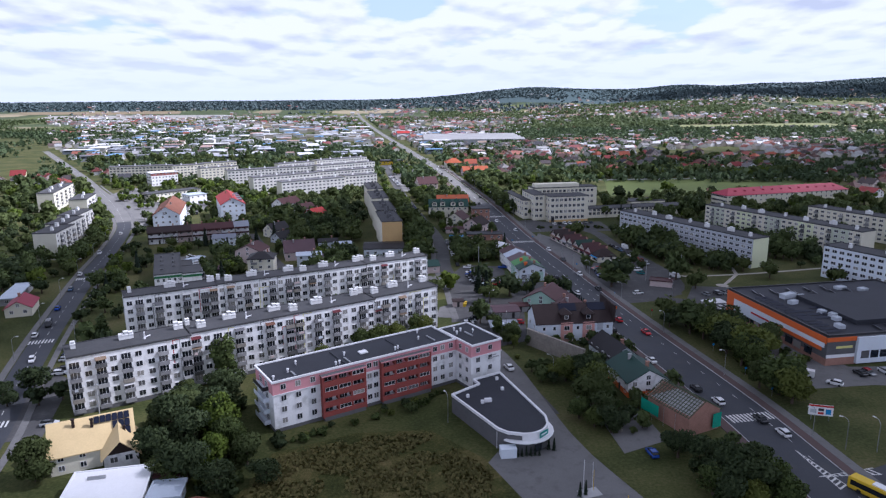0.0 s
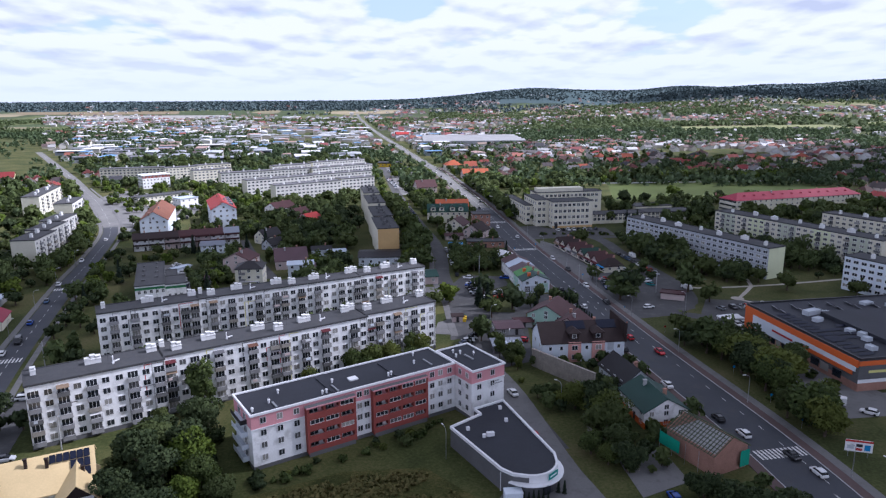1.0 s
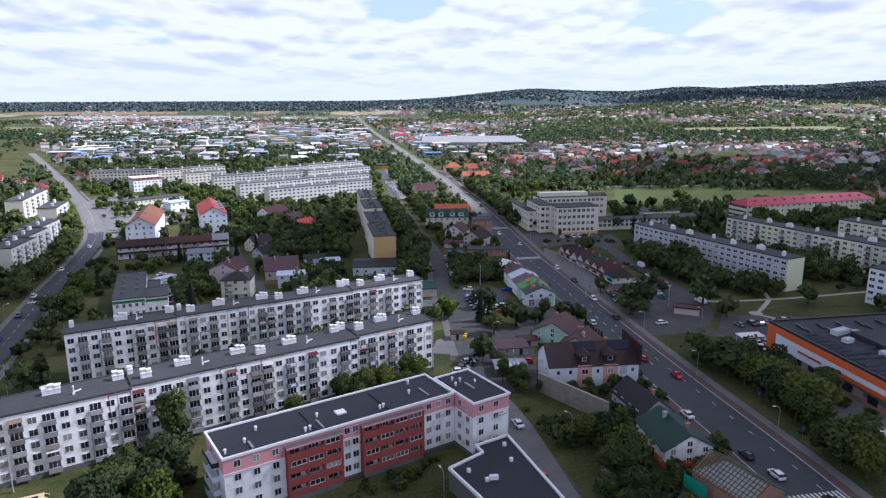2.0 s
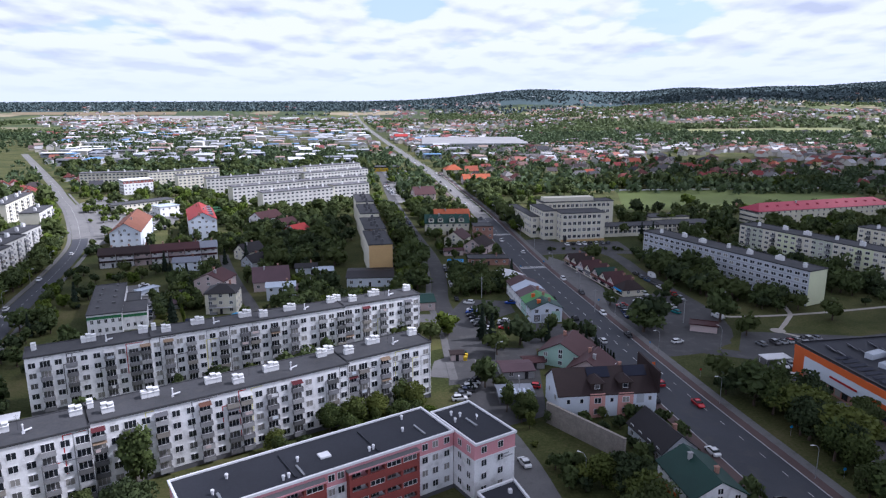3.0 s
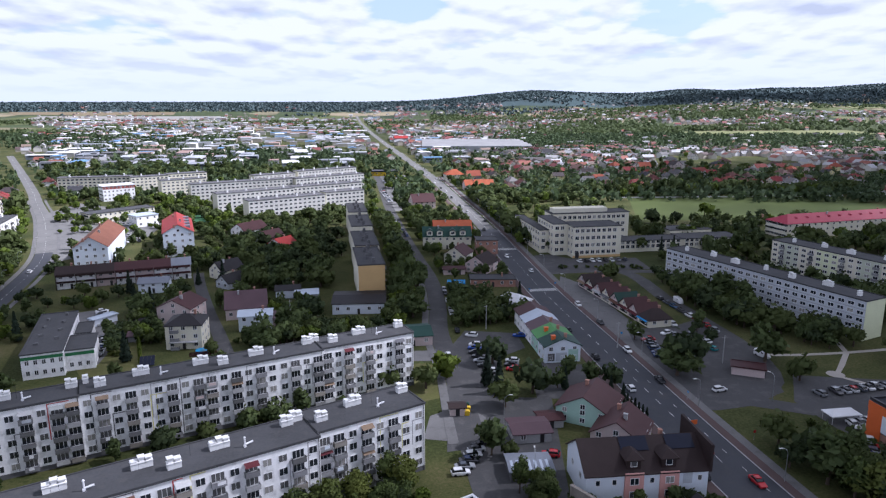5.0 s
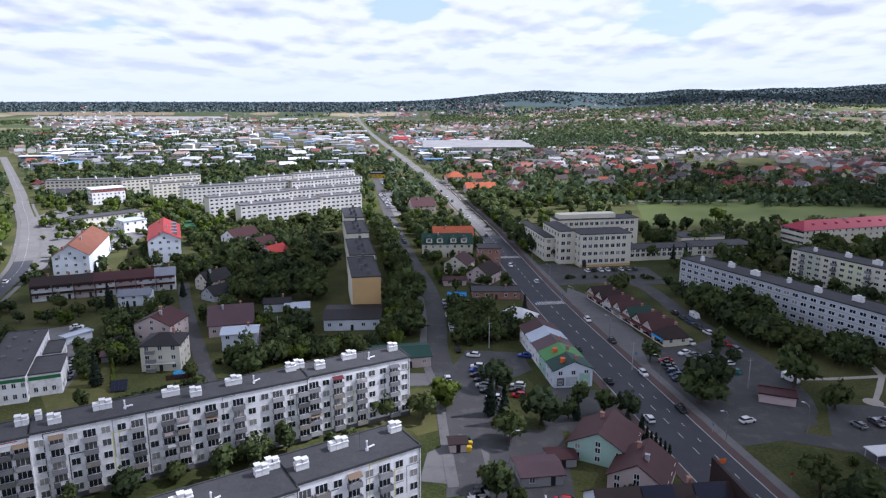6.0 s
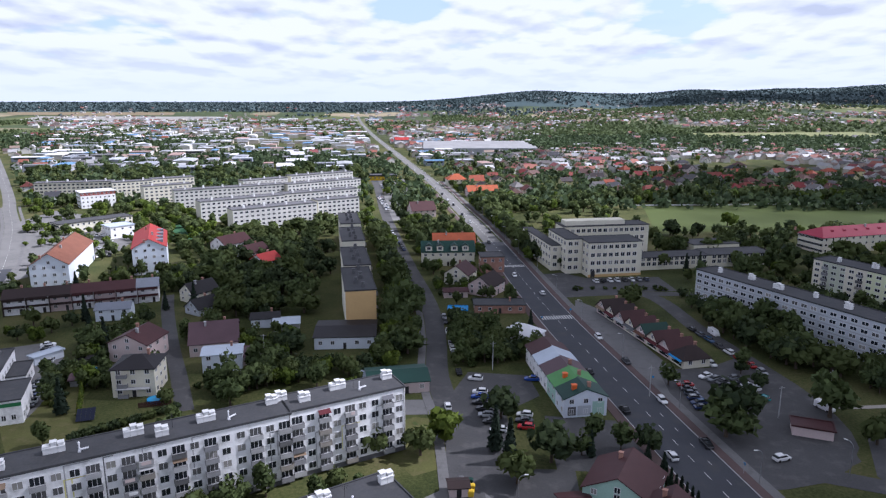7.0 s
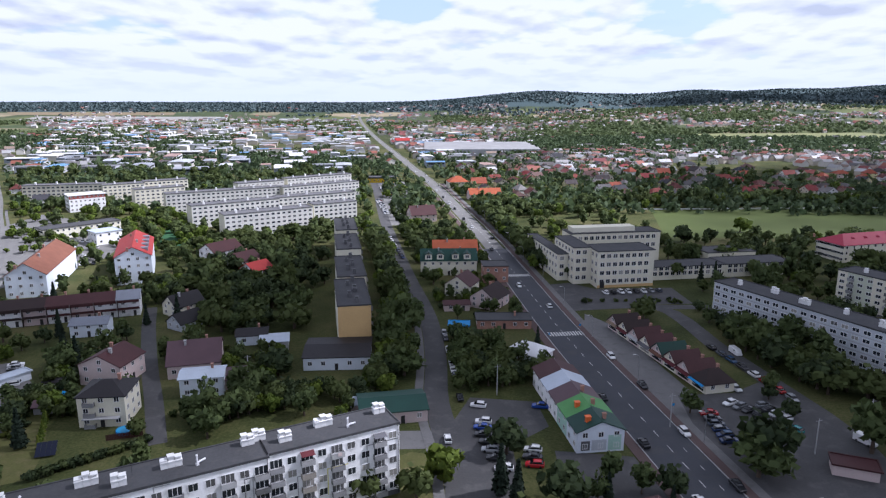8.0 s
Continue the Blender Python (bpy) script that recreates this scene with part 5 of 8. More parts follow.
def supermarket():
    b = thing("supermarket", pose(111.3, 193.6, 0, 0, 0, 11.3), "large supermarket with orange and grey cladding and a flat dark roof", "supermarket")
    L, D, H = 62.0, 52.0, 9.3
    part("wall", Geo().box(0, L, 0, D, 0, H - 0.2), "concrete_dark", b, "dark grey clad wall")
    part("roof", Geo().box(0.4, L - 0.4, 0.4, D - 0.4, H - 0.2, H), "membrane", b, "dark roof membrane")
    part("roof", Geo().box(16, L - 4, 8, 36, H, H + 1.4), "membrane", b, "raised middle of the roof")
    for q in ((0, L, -0.1, 0.4), (0, L, D - 0.4, D + 0.1), (-0.1, 0.4, 0.4, D - 0.4), (L - 0.4, L + 0.1, 0.4, D - 0.4)):
        part("parapet", Geo().box(*q, H - 0.2, H + 0.45), "dark_metal", b)
    # long side towards the street: brick plinth, grey band, orange frames
    part("plinth", Geo().box(-0.12, 0, 0, D, 0, 2.2), "brick_raw", b, "brown brick plinth")
    part("fascia", Geo().box(-0.35, -0.12, 0.2, D, 6.9, 8.9), "orange", b, "orange cladding band")
    part("fascia", Geo().box(-0.35, -0.12, D - 4.5, D - 0.2, 0, 6.9), "orange", b, "orange cladding post")
    part("fascia", Geo().box(-0.42, -0.12, 21.0, 22.6, 0.5, 5.4), "orange", b, "orange cladding post")
    part("fascia", Geo().box(-0.42, -0.12, 2.0, 21.0, 4.2, 5.4), "orange", b, "orange cladding band")
    part("sign_panel", Geo().box(-0.3, -0.12, 1.0, D - 4.5, 5.4, 6.9), "plaster_blue", b, "pale grey panel band")
    part("sign_panel", Geo().box(-0.3, -0.12, 22.6, D - 4.5, 2.6, 5.4), "plaster_blue", b, "pale grey panel band")
    part("sign", Geo().box(-0.4, -0.3, 27, 37, 4.6, 5.2), "red_paint", b, "red sign as plain bars")
    part("sign", Geo().box(-0.4, -0.3, 23.5, 28, 1.6, 3.2), "blue", b, "blue poster")
    for k in range(6):
        part("shop_window", Geo().box(-0.2, -0.1, 30 + 2.6 * k, 32 + 2.6 * k, 0.6, 2.3), "glass_dark", b)
    for y0 in (6, 11, 15):
        part("shop_window", Geo().box(-0.2, -0.1, y0, y0 + 3.4, 1.2, 3.4), "glass_dark", b)
    # short side towards the car park
    part("plinth", Geo().box(0, 11, -0.12, 0, 0, 2.4), "brick_raw", b, "brown brick plinth")
    part("cladding_band", Geo().box(0, 11, -0.14, 0, 2.4, 3.4), "white_metal", b, "white band")
    part("fascia", Geo().box(-0.3, 9.5, -0.35, -0.05, 7.6, 8.9), "orange", b, "orange cladding band")
    part("sign", Geo().box(3.0, 8.5, -0.2, -0.05, 5.3, 6.0), "lemon", b, "pale green sign as plain bars")
    part("entrance", Geo().box(9.6, 34, -1.0, 0, 0.4, 8.6), "plaster_blue", b, "pale grey clad entrance front")
    for k in range(7):
        part("shop_window", Geo().box(11 + 3.2 * k, 13.7 + 3.2 * k, -1.06, -0.98, 2.0, 4.4), "glass_dark", b)
    # roof fittings: rows of panels, air units, skylights
    panel = Geo().slab([(-2.6, -0.5, 0.25), (2.6, -0.5, 0.25), (2.6, 0.5, 0.6), (-2.6, 0.5, 0.6)], 0.06).mesh("solar_panel", "solar")
    for r in range(9):
        for c in range(2 if r < 6 else 4):
            part("solar_panel", panel, None, b, "", pose(4.0 + 5.6 * c, 42.5 - 3.4 * r + (3.0 if c > 1 else 0), H + 0.03) if r > 5 else pose(6.0 + 7.0 * r + 0.01 * c, 40.5 + 4.5 * c, H + 0.03, 0, 0, 78))
    for k in range(14):
        part("solar_panel", panel, None, b, "", pose(4.2, 3.0 + 2.7 * k, H + 0.03, 0, 0, 4))
    for k in range(9):
        part("solar_panel", panel, None, b, "", pose(20.0 + 4.2 * k, 4.0, H + 0.03, 0, 0, 80))
    for x, y, a, c, h in ((14, 37.8, 3.0, 1.2, 1.6), (19, 36.9, 1.2, 1.2, 1.0), (11, 31, 1.5, 1.0, 1.3), (13.5, 20, 1.1, 1.1, 1.2), (14.8, 16.5, 1.1, 1.1, 1.2), (13.2, 13, 1.1, 1.1, 1.2), (26, 3.5, 1.3, 0.9, 0.6), (9, 6.5, 1.0, 1.4, 1.2), (40, 44, 2.0, 1.2, 1.0), (46, 40, 1.4, 1.2, 1.2)):
        part("air_unit", turned(Geo(), [(a, c, 0), (a, c, h), (a * 0.8, c * 0.8, h), (a * 0.8, c * 0.8, h - 0.15)]), "plaster_grey", b, "grey rooftop air unit", pose(x, y, H, 0, 0, 8 * (x % 3)))
    c, s = math.cos(radians(11.3)), math.sin(radians(11.3))
    footprint(111.3 + 31 * c - 26 * s, 193.6 + 31 * s + 26 * c, 32, 27, 11.3)


supermarket()


def school():
    b = thing("school", pose(57.2, 428.0, 0, 0, 0, 12.0), "cream four-storey school with flat grey roofs and low wings", "school")
    blocks = ((0, 26, 0, 15, 16.5, 4), (-8, -0.1, 8, 34, 16.8, 4), (-0.1, 46, 34, 46, 17.5, 4), (-13, -8.1, 15, 62, 12.5, 3), (26.1, 66, 8, 20, 6.3, 2), (66.1, 100, 8, 22, 6.3, 2), (70, 96, 30, 44, 6.5, 1))
    for n, (x0, x1, y0, y1, h, fl) in enumerate(blocks):
        part("wall", Geo().box(x0, x1, y0, y1, 0, h - 0.3), "plaster_cream", b, "cream plastered wall")
        part("roof", add_roof(Geo(), x1 - x0, y1 - y0, h - 0.3, 0, "flat", 0.3), "bitumen", b, "grey flat roof", pose((x0 + x1) / 2, (y0 + y1) / 2, 0))
        step = (h - 1.5) / fl
        for s in range(fl):
            z = 2.0 + s * step
            k = x0 + 2.0
            while k < x1 - 1.2:
                part("window", far_window_mesh(2.0, 1.9, 2), None, b, "", pose(k, y0 - 0.003, z))
                k += 2.9
            if n in (0, 1, 3):
                k = y0 + 2.0
                while k < y1 - 1.2:
                    part("window", far_window_mesh(2.0, 1.9, 2), None, b, "", pose(x0 - 0.003, k, z, 0, 0, -90))
                    k += 4.2
    part("plinth", Geo().box(-0.05, 26.05, -0.06, 0, 0, 1.2), "plaster_ochre", b, "yellow plinth")
    part("door", Geo().box(1.2, 3.2, -0.3, -0.05, 0.1, 3.0), "dark_metal", b)
    part("penthouse", Geo().box(2, 34, 37, 44, 17.3, 19.6), "plaster_cream", b, "cream attic storey on the roof")
    footprint(70, 448, 22, 26, 12)
    footprint(120, 454, 42, 12, 12)


school()

# -- houses beside the street --
v = house(38.6, 220.6, 8, 26, 13, 6.6, 4.6, "gable", "plaster_blue", "roof_brown", "two-storey villa with pink bays, dark mansard roof and dormers", chimneys=1, windows=False)
for dx in (-2.9, 4.6):
    part("bay", Geo().box(dx - 2.0, dx + 2.0, -6.9, -6.5, 0, 6.5), "plaster_salmon", v, "salmon pink bay")
    for z in (0.9, 3.9):
        part("window", far_window_mesh(1.9, 1.6, 2), None, v, "", pose(dx, -6.903, z))
    part("dormer", Geo().box(dx - 1.5, dx + 1.5, -6.0, -2.0, 6.9, 9.4), "roof_brown", v, "dark clad dormer")
    part("dormer_roof", add_roof(Geo(), 4.4, 3.4, 9.4, 1.3, "hip", 0.3), "roof_brown", v, "", pose(dx, -4.0, 0, 0, 0, 90))
    part("window", far_window_mesh(1.4, 1.3, 1), None, v, "", pose(dx, -6.01, 7.5))
for dx in (-1.5, 8.5):
    part("solar_panel", Geo().slab([(dx - 3, -2.9, 9.38), (dx + 3, -2.9, 9.38), (dx + 3, -0.3, 11.25), (dx - 3, -0.3, 11.25)], 0.08), "solar", v, "dark solar panel")
for dx in (-10.5, -7.0, 1.0, 11.2):
    part("window", far_window_mesh(1.0, 1.3, 1), None, v, "", pose(dx, -6.503, 3.9))
for dx, tn in ((-13.003, -90), (13.003, 90)):
    for dy in (-3.0, 2.5):
        part("window", far_window_mesh(1.3, 1.4, 2), None, v, "", pose(dx, dy, 3.8, 0, 0, tn))
part("parapet_wall", Geo().box(12.9, 13.5, -7, 7, 6.0, 12.0), "roof_brown", v)
part("sign", Geo().box(7.6, 9.6, -6.56, -6.5, 3.4, 6.2), "plaster_grey", v, "grey wall sign as plain bars")
house(49.0, 199.0, -74, 15, 9, 3.2, 3.6, "gable", "plaster_grey", "roof_dark", "low house with a steep dark roof")
house(51.2, 179.0, -79, 14.5, 11.5, 4.6, 3.2, "gable", "plaster_white", "roof_green", "white house with a dark green metal roof and red plinth", base=("orange", 1.6, "orange-red plinth"), chimneys=2)
house(34.5, 252.0, 64, 13, 14, 4.2, 3.8, "gable", "plaster_mint", "roof_maroon", "mint green house with a maroon metal roof", chimneys=1)
house(40.0, 239.5, 64, 12, 12, 3.6, 3.8, "gable", "plaster_rose", "roof_maroon", "low house with a brown metal roof", chimneys=2)


def building_site():
    b = thing("house_shell", pose(57.5, 158.0, 0, 0, 0, -62), "unfinished brick house with open green roof timbers and scaffold sheets", "house")
    g = Geo()
    for q in ((-7, 7, -5, -4.7), (-7, 7, 4.7, 5), (-7, -6.7, -4.7, 4.7), (6.7, 7, -4.7, 4.7)):
        part("wall", Geo().box(*q, 0, 5.2), "brick_raw", b, "bare hollow-brick wall")
    part("ceiling", Geo().box(-6.7, 6.7, -4.7, 4.7, 4.7, 5.0), "concrete", b)
    for sx in (-6.85, 6.85):
        part("gable_wall", Geo().hull([(sx - 0.15, -4.7, 5.2), (sx - 0.15, 4.7, 5.2), (sx - 0.15, 0, 8.2)], [(sx + 0.15, -4.7, 5.2), (sx + 0.15, 4.7, 5.2), (sx + 0.15, 0, 8.2)]), "brick_raw", b, "bare brick gable")
    for k in range(17):
        x = -7.2 + 0.9 * k
        for s in (-1, 1):
            part("rafter", Geo().hull([(x - 0.07, s * 5.6, 4.85), (x + 0.07, s * 5.6, 4.85), (x + 0.07, s * 5.6, 5.05), (x - 0.07, s * 5.6, 5.05)], [(x - 0.07, 0, 8.3), (x + 0.07, 0, 8.3), (x + 0.07, 0, 8.5), (x - 0.07, 0, 8.5)]), "timber_green", b, "green treated rafter")
    for s in (-1, 1):
        for k in range(7):
            f = k / 6.5
            part("batten", Geo().box(-7.4, 7.4, s * 5.6 * (1 - f) - 0.06, s * 5.6 * (1 - f) + 0.06, 5.08 + 3.45 * f, 5.2 + 3.45 * f), "timber_green", b, "green roof batten")
    part("scaffold_sheet", Geo().box(-7.6, -1.5, -6.6, -6.55, 1.6, 4.6), "mesh_green", b, "green scaffold netting")
    part("scaffold_sheet", Geo().box(7.6, 7.65, 2.2, 5.0, 0.8, 4.6), "mesh_green", b, "green scaffold netting")
    for x in (-7.6, -3.7, 0.2, 4.0):
        part("scaffold_pole", Geo().tube((x, -6.5, 0), (x, -6.5, 5.0), 0.05, sides=5), "grey_metal", b)
    for y in (-2.4, 2.0):
        part("window_opening", Geo().box(-7.06, -6.95, y - 0.8, y + 0.8, 2.2, 3.8), "glass_dark", b)
    footprint(57.5, 158, 9, 8, -62)


building_site()
yard("yard", [(37.3, 157.4), (39.4, 141.5), (50.8, 147.7), (48.5, 162.2)], 0.06, "paving", "bare concrete yard beside the building site", thick=0.2)
solid("retaining_wall", Geo().box(0, 24, -0.3, 0.3, 0, 5.4).box(-0.1, 24.1, -0.38, 0.38, 5.4, 5.6), "stone", "long grey rubble stone wall", "wall", m=pose(23.4, 210.5, 0, 0, 0, -50))
solid("retaining_wall", Geo().box(0, 20, -0.15, 0.15, 0, 1.2), "stone", "low dark garden wall", "wall", m=pose(33, 170, 0, 0, 0, -66))

# row with the mural: five narrow houses under differently coloured roofs
for k, (rm, wl) in enumerate((("roof_maroon", "plaster_white"), ("roof_silver", "plaster_white"), ("roof_mauve", "plaster_white"), ("roof_lightgreen", "plaster_mint"), ("roof_green", "plaster_blue"))):
    f = -15.5 + 7.75 * k
    b = house(29.2 + f * 0.174, 307 - f * 0.985, -80, 7.75, 11.5, 5.6, 2.4, "gable", wl, rm, "narrow terraced house with a coloured metal roof", group="terraced row", chimneys=1 if k > 1 else 0, door=False)
    if k == 4:
        for n, (y0, y1, z0, z1, mt) in enumerate(((-4.8, -2.6, 0.6, 3.0, "concrete_dark"), (-2.2, 1.4, 0.5, 3.2, "plaster_grey"), (1.8, 5.0, 0.4, 4.2, "plaster_mint"))):
            part("mural", Geo().box(3.88, 3.9, y0, y1, z0, z1), mt, b, "painted mural in plain shapes")
    if k >= 3:
        part("chimney", turned(Geo(), [(0.5, 0.6, 0), (0.5, 0.6, 1.6), (0.6, 0.7, 1.62), (0.6, 0.7, 1.8)]), "orange", b, "orange chimney", pose(1.5, -2.5, 6.4))

# shops under small hipped roofs
for k, rm in enumerate(("roof_brown", "roof_maroon", "roof_maroon", "roof_green", "roof_maroon", "roof_maroon", "roof_brown", "roof_brown")):
    f = -25.5 + 7.3 * k
    b = house(64.3 - f * 0.275, 350 + f * 0.96, 16, 9.2, 7.2, 3.2, 2.9, "gable" if k else "hip", "plaster_cream" if k % 2 == 0 else "plaster_rose", rm, "low shop with a steep red-brown roof", name="shop", category="shop", floors=1, group="row of shops", chimneys=1, door=False)
    part("awning", Geo().slab([(-5.7, -3.4, 2.3), (-4.55, -3.4, 2.9), (-4.55, 3.4, 2.9), (-5.7, 3.4, 2.3)], 0.06), "blue" if k == 0 else "fabric", b, "shop awning")
    part("shop_window", Geo().box(-4.66, -4.6, -2.6, 2.6, 0.5, 2.3), "glass_dark", b)

# -- small buildings in the yards --
house(-39.6, 342.0, 6, 20, 17, 4.3, 1.0, "gable", "plaster_blue", "roof_dark", "low pale blue hall with a dark grey roof", name="hall", category="building", floors=1, chimneys=0)
house(-18.5, 305.5, 13, 17, 12, 3.6, 1.4, "gable", "plaster_rose", "roof_green", "low building with a green metal roof", name="hall", category="building", floors=1, chimneys=0)
k = house(0.0, 252.0, 8, 4.0, 3.4, 2.5, 0.5, "gable", "plaster_rose", "roof_brown", "small rose kiosk with a brown roof", name="kiosk", category="kiosk", floors=1, chimneys=0)
b = house(16.3, 224.0, 6, 9.3, 7.2, 2.6, 0.4, "gable", "concrete_dark", "roof_grey", "shed with a striped grey sheet roof", name="shed", category="shed", floors=1, chimneys=0, windows=False)
for n in range(7):
    part("roof_sheet", Geo().slab([(-4.4 + 1.3 * n, -4.0, 2.66), (-3.8 + 1.3 * n, -4.0, 2.66), (-3.8 + 1.3 * n, 0, 3.06), (-4.4 + 1.3 * n, 0, 3.06)], 0.04), "roof_silver", b, "pale translucent roof sheet")
house(17.7, 241.0, 10, 9.3, 8.2, 2.7, 0.7, "gable", "concrete", "roof_mauve", "low shed with a mauve sheet roof", name="shed", category="shed", floors=1, chimneys=0)
house(23.5, 247.0, 10, 6, 5, 2.4, 0.5, "gable", "concrete", "roof_maroon", "small shed with a dark red sheet roof", name="shed", category="shed", floors=1, chimneys=0)
house(21.2, 348.0, -35, 12, 9, 2.4, 2.4, "hip", "plaster_white", "white_metal", "white marquee with a peaked roof", name="marquee", category="tent", floors=1, chimneys=0, windows=False)
house(-2.0, 371, 0, 7, 5, 2.6, 0.3, "flat", "concrete", "blue", "small shed with a bright blue roof", name="shed", category="shed", floors=1, chimneys=0, windows=False)
house(87.0, 281.0, -20, 9, 5, 2.6, 0.3, "flat", "plaster_rose", "roof_maroon", "row of low garages with a maroon roof", name="garage", category="garage", floors=1, chimneys=0, windows=False)

# -- town houses between the estate road and the street --
t = house(-8.5, 453.0, 5, 26, 12, 7.4, 4.2, "gable", "plaster_cream", "roof_green", "town house with a dark green mansard roof and dormers", chimneys=2)
for dx in (-9.5, -4.0, 3.0, 8.5):
    part("dormer", Geo().box(dx - 1.6, dx + 1.6, -5.8, -1.5, 7.6, 10.0), "plaster_cream", t, "cream dormer")
    part("dormer_roof", add_roof(Geo(), 4.6, 3.4, 10.0, 1.2, "gable", 0.3), "roof_green", t, "", pose(dx, -3.6, 0, 0, 0, 90))
    part("window", far_window_mesh(1.8, 1.6, 2), None, t, "", pose(dx, -5.81, 8.1))
house(-6.0, 476.0, 5, 22, 12, 7.0, 4.0, "gable", "plaster_rose", "roof_orange", "house with an orange-brown tiled roof", chimneys=2)
house(-1.5, 418.0, 70, 12, 11, 5.2, 3.8, "gable", "plaster_cream", "roof_maroon", "cream house with a steep maroon roof")
house(9.8, 402.0, 62, 13, 11, 4.6, 3.8, "gable", "plaster_rose", "roof_brown", "beige house with a dark brown gable roof")
house(-3.5, 396.0, 8, 10, 6, 2.8, 0.8, "gable", "plaster_rose", "roof_maroon", "low outbuilding with a maroon roof", floors=1, chimneys=0)
house(14.0, 377.0, 3, 19.5, 8, 3.4, 0.2, "flat", "brick_raw", "bitumen", "flat-roofed brick store beside the street", name="store", category="building", floors=1, chimneys=1)
house(13.0, 440.0, 6, 11, 10, 7.6, 0.2, "flat", "brick_raw", "bitumen", "brick box house with a flat dark roof", chimneys=0)
house(-31.0, 590.0, 20, 17, 14, 5.2, 5.2, "gable", "plaster_rose", "roof_maroon", "large house with a steep maroon roof", chimneys=2)
house(-10.0, 757.0, 12, 18, 16, 6.8, 4.5, "hip", "plaster_cream", "roof_orange", "sunlit house with an orange tiled roof", chimneys=2)
house(13.0, 690.0, 12, 26, 14, 5.0, 4.2, "gable", "plaster_rose", "roof_orange", "sunlit house with a bright orange roof", chimneys=2)
s = house(-84.0, 800.0, 4, 28, 14, 5.2, 0.2, "flat", "yellow", "bitumen", "yellow and black roadside shop", name="shop", category="shop", floors=1, chimneys=0)
part("fascia", Geo().box(-14.1, 14.1, -7.12, -7.0, 4.0, 5.2), "dark_metal", s, "black fascia")

# -- houses west of the ochre column --
house(-103.5, 325.0, 84, 12, 13, 6.4, 3.0, "gable", "plaster_rose", "roof_maroon", "pink two-storey house with a maroon gable roof", chimneys=2)
p = house(-91.2, 300.5, 8, 11.5, 11, 8.4, 2.2, "hip", "plaster_cream", "roof_dark", "pale three-storey house with a dark hipped roof and balconies", chimneys=1, floors=3)
for z in (0.1, 3.1, 5.9):
    part("balcony", balcony_mesh(2.7, 1.05, 1.0)[0], None, p, "", pose(-2.8, -5.51, z))
part("terrace", Geo().box(-4.4, 4.4, -7.2, -5.52, 2.7, 2.9), "concrete", p, "concrete terrace")
house(-82.5, 335.0, 18, 15, 18, 4.4, 4.4, "gable", "plaster_rose", "roof_mauve", "house under a broad mauve metal roof", chimneys=2, floors=1)
house(-73.2, 317.0, 14, 11.5, 8, 5.8, 0.8, "gable", "plaster_blue", "roof_silver", "white house with a pale flat-pitched roof", chimneys=1)
house(-66.5, 323.0, 14, 6.8, 9, 3.2, 0.6, "gable", "plaster_rose", "roof_mauve", "low annexe with a mauve roof", chimneys=0, floors=1)
house(-63.0, 352.0, 14, 9, 8, 3.4, 0.5, "gable", "concrete", "roof_silver", "workshop with a pale sheet roof", chimneys=0, floors=1, name="shed", category="shed")
house(-72.0, 357.0, 14, 10, 8, 3.6, 1.2, "gable", "plaster_blue", "roof_dark", "low house with a dark roof", chimneys=1, floors=1)
house(-108.5, 387.0, 55, 12, 9.5, 4.4, 3.6, "gable", "plaster_cream", "roof_dark", "cream house with a dark gable roof", chimneys=2)
house(-101.0, 371.0, 60, 10, 8, 3.0, 3.0, "gable", "plaster_grey", "roof_dark", "low house with a dark gable roof", chimneys=1, floors=1)
house(-131.0, 362.5, 15, 12, 8, 4.6, 1.6, "gable", "plaster_blue", "roof_grey", "pale blue house beside the terrace", chimneys=1)
for k, (rm, wl) in enumerate((("roof_brown", "plaster_white"), ("roof_brown", "plaster_white"), ("roof_brown", "plaster_rose"), ("roof_maroon", "plaster_white"), ("roof_maroon", "plaster_rose"), ("roof_maroon", "plaster_white"), ("roof_grey", "plaster_white"))):
    f = -24 + 7.8 * k
    b = house(-148.5 + f * 0.92 - 2, 375 + f * 0.39 + 3, 23, 7.8, 11, 6.8, 2.2, "gable", wl, rm, "white terraced house with dark balconies and a low coloured roof", group="terrace with balconies", chimneys=1)
    for z in (2.9, 5.7):
        part("balcony", Geo().box(-3.7, 3.7, -6.9, -5.51, z, z + 0.15).box(-3.7, 3.7, -6.9, -6.82, z + 0.15, z + 0.95), "roof_brown" if k < 3 else "roof_maroon", b, "dark boarded balcony", pose(0, 0, 0))
    part("fin_wall", Geo().box(-3.88, -3.7, -6.9, -5.51, 0, 6.7), "roof_brown", b, "dark dividing wall")
house(-189.0, 427.0, 108, 50, 15.5, 9.8, 5.0, "gable", "plaster_blue", "roof_terra", "long pale house with a faded terracotta roof", chimneys=4, floors=3, name="apartment_house")
b = house(-155.5, 445.0, 114, 42, 15, 12.8, 4.2, "gable", "plaster_blue", "roof_red", "tall pale house with a bright red roof and dormers", chimneys=3, floors=4, name="apartment_house")
for n in range(4):
    part("dormer", Geo().box(-16 + 9 * n, -13 + 9 * n, -6.2, -2, 12.8, 15.2), "roof_grey", b, "grey dormer")
house(-123.0, 467.0, 58, 17, 12, 7.4, 3.6, "gable", "plaster_white", "roof_maroon", "white house with a maroon roof", chimneys=1)
house(-107.5, 455.0, 58, 12, 10, 5.6, 3.2, "gable", "plaster_white", "roof_maroon", "white house with a maroon roof", chimneys=1)
house(-96.0, 438.0, 58, 11, 10, 5.2, 3.0, "gable", "plaster_white", "roof_red", "white house with a red roof", chimneys=1)
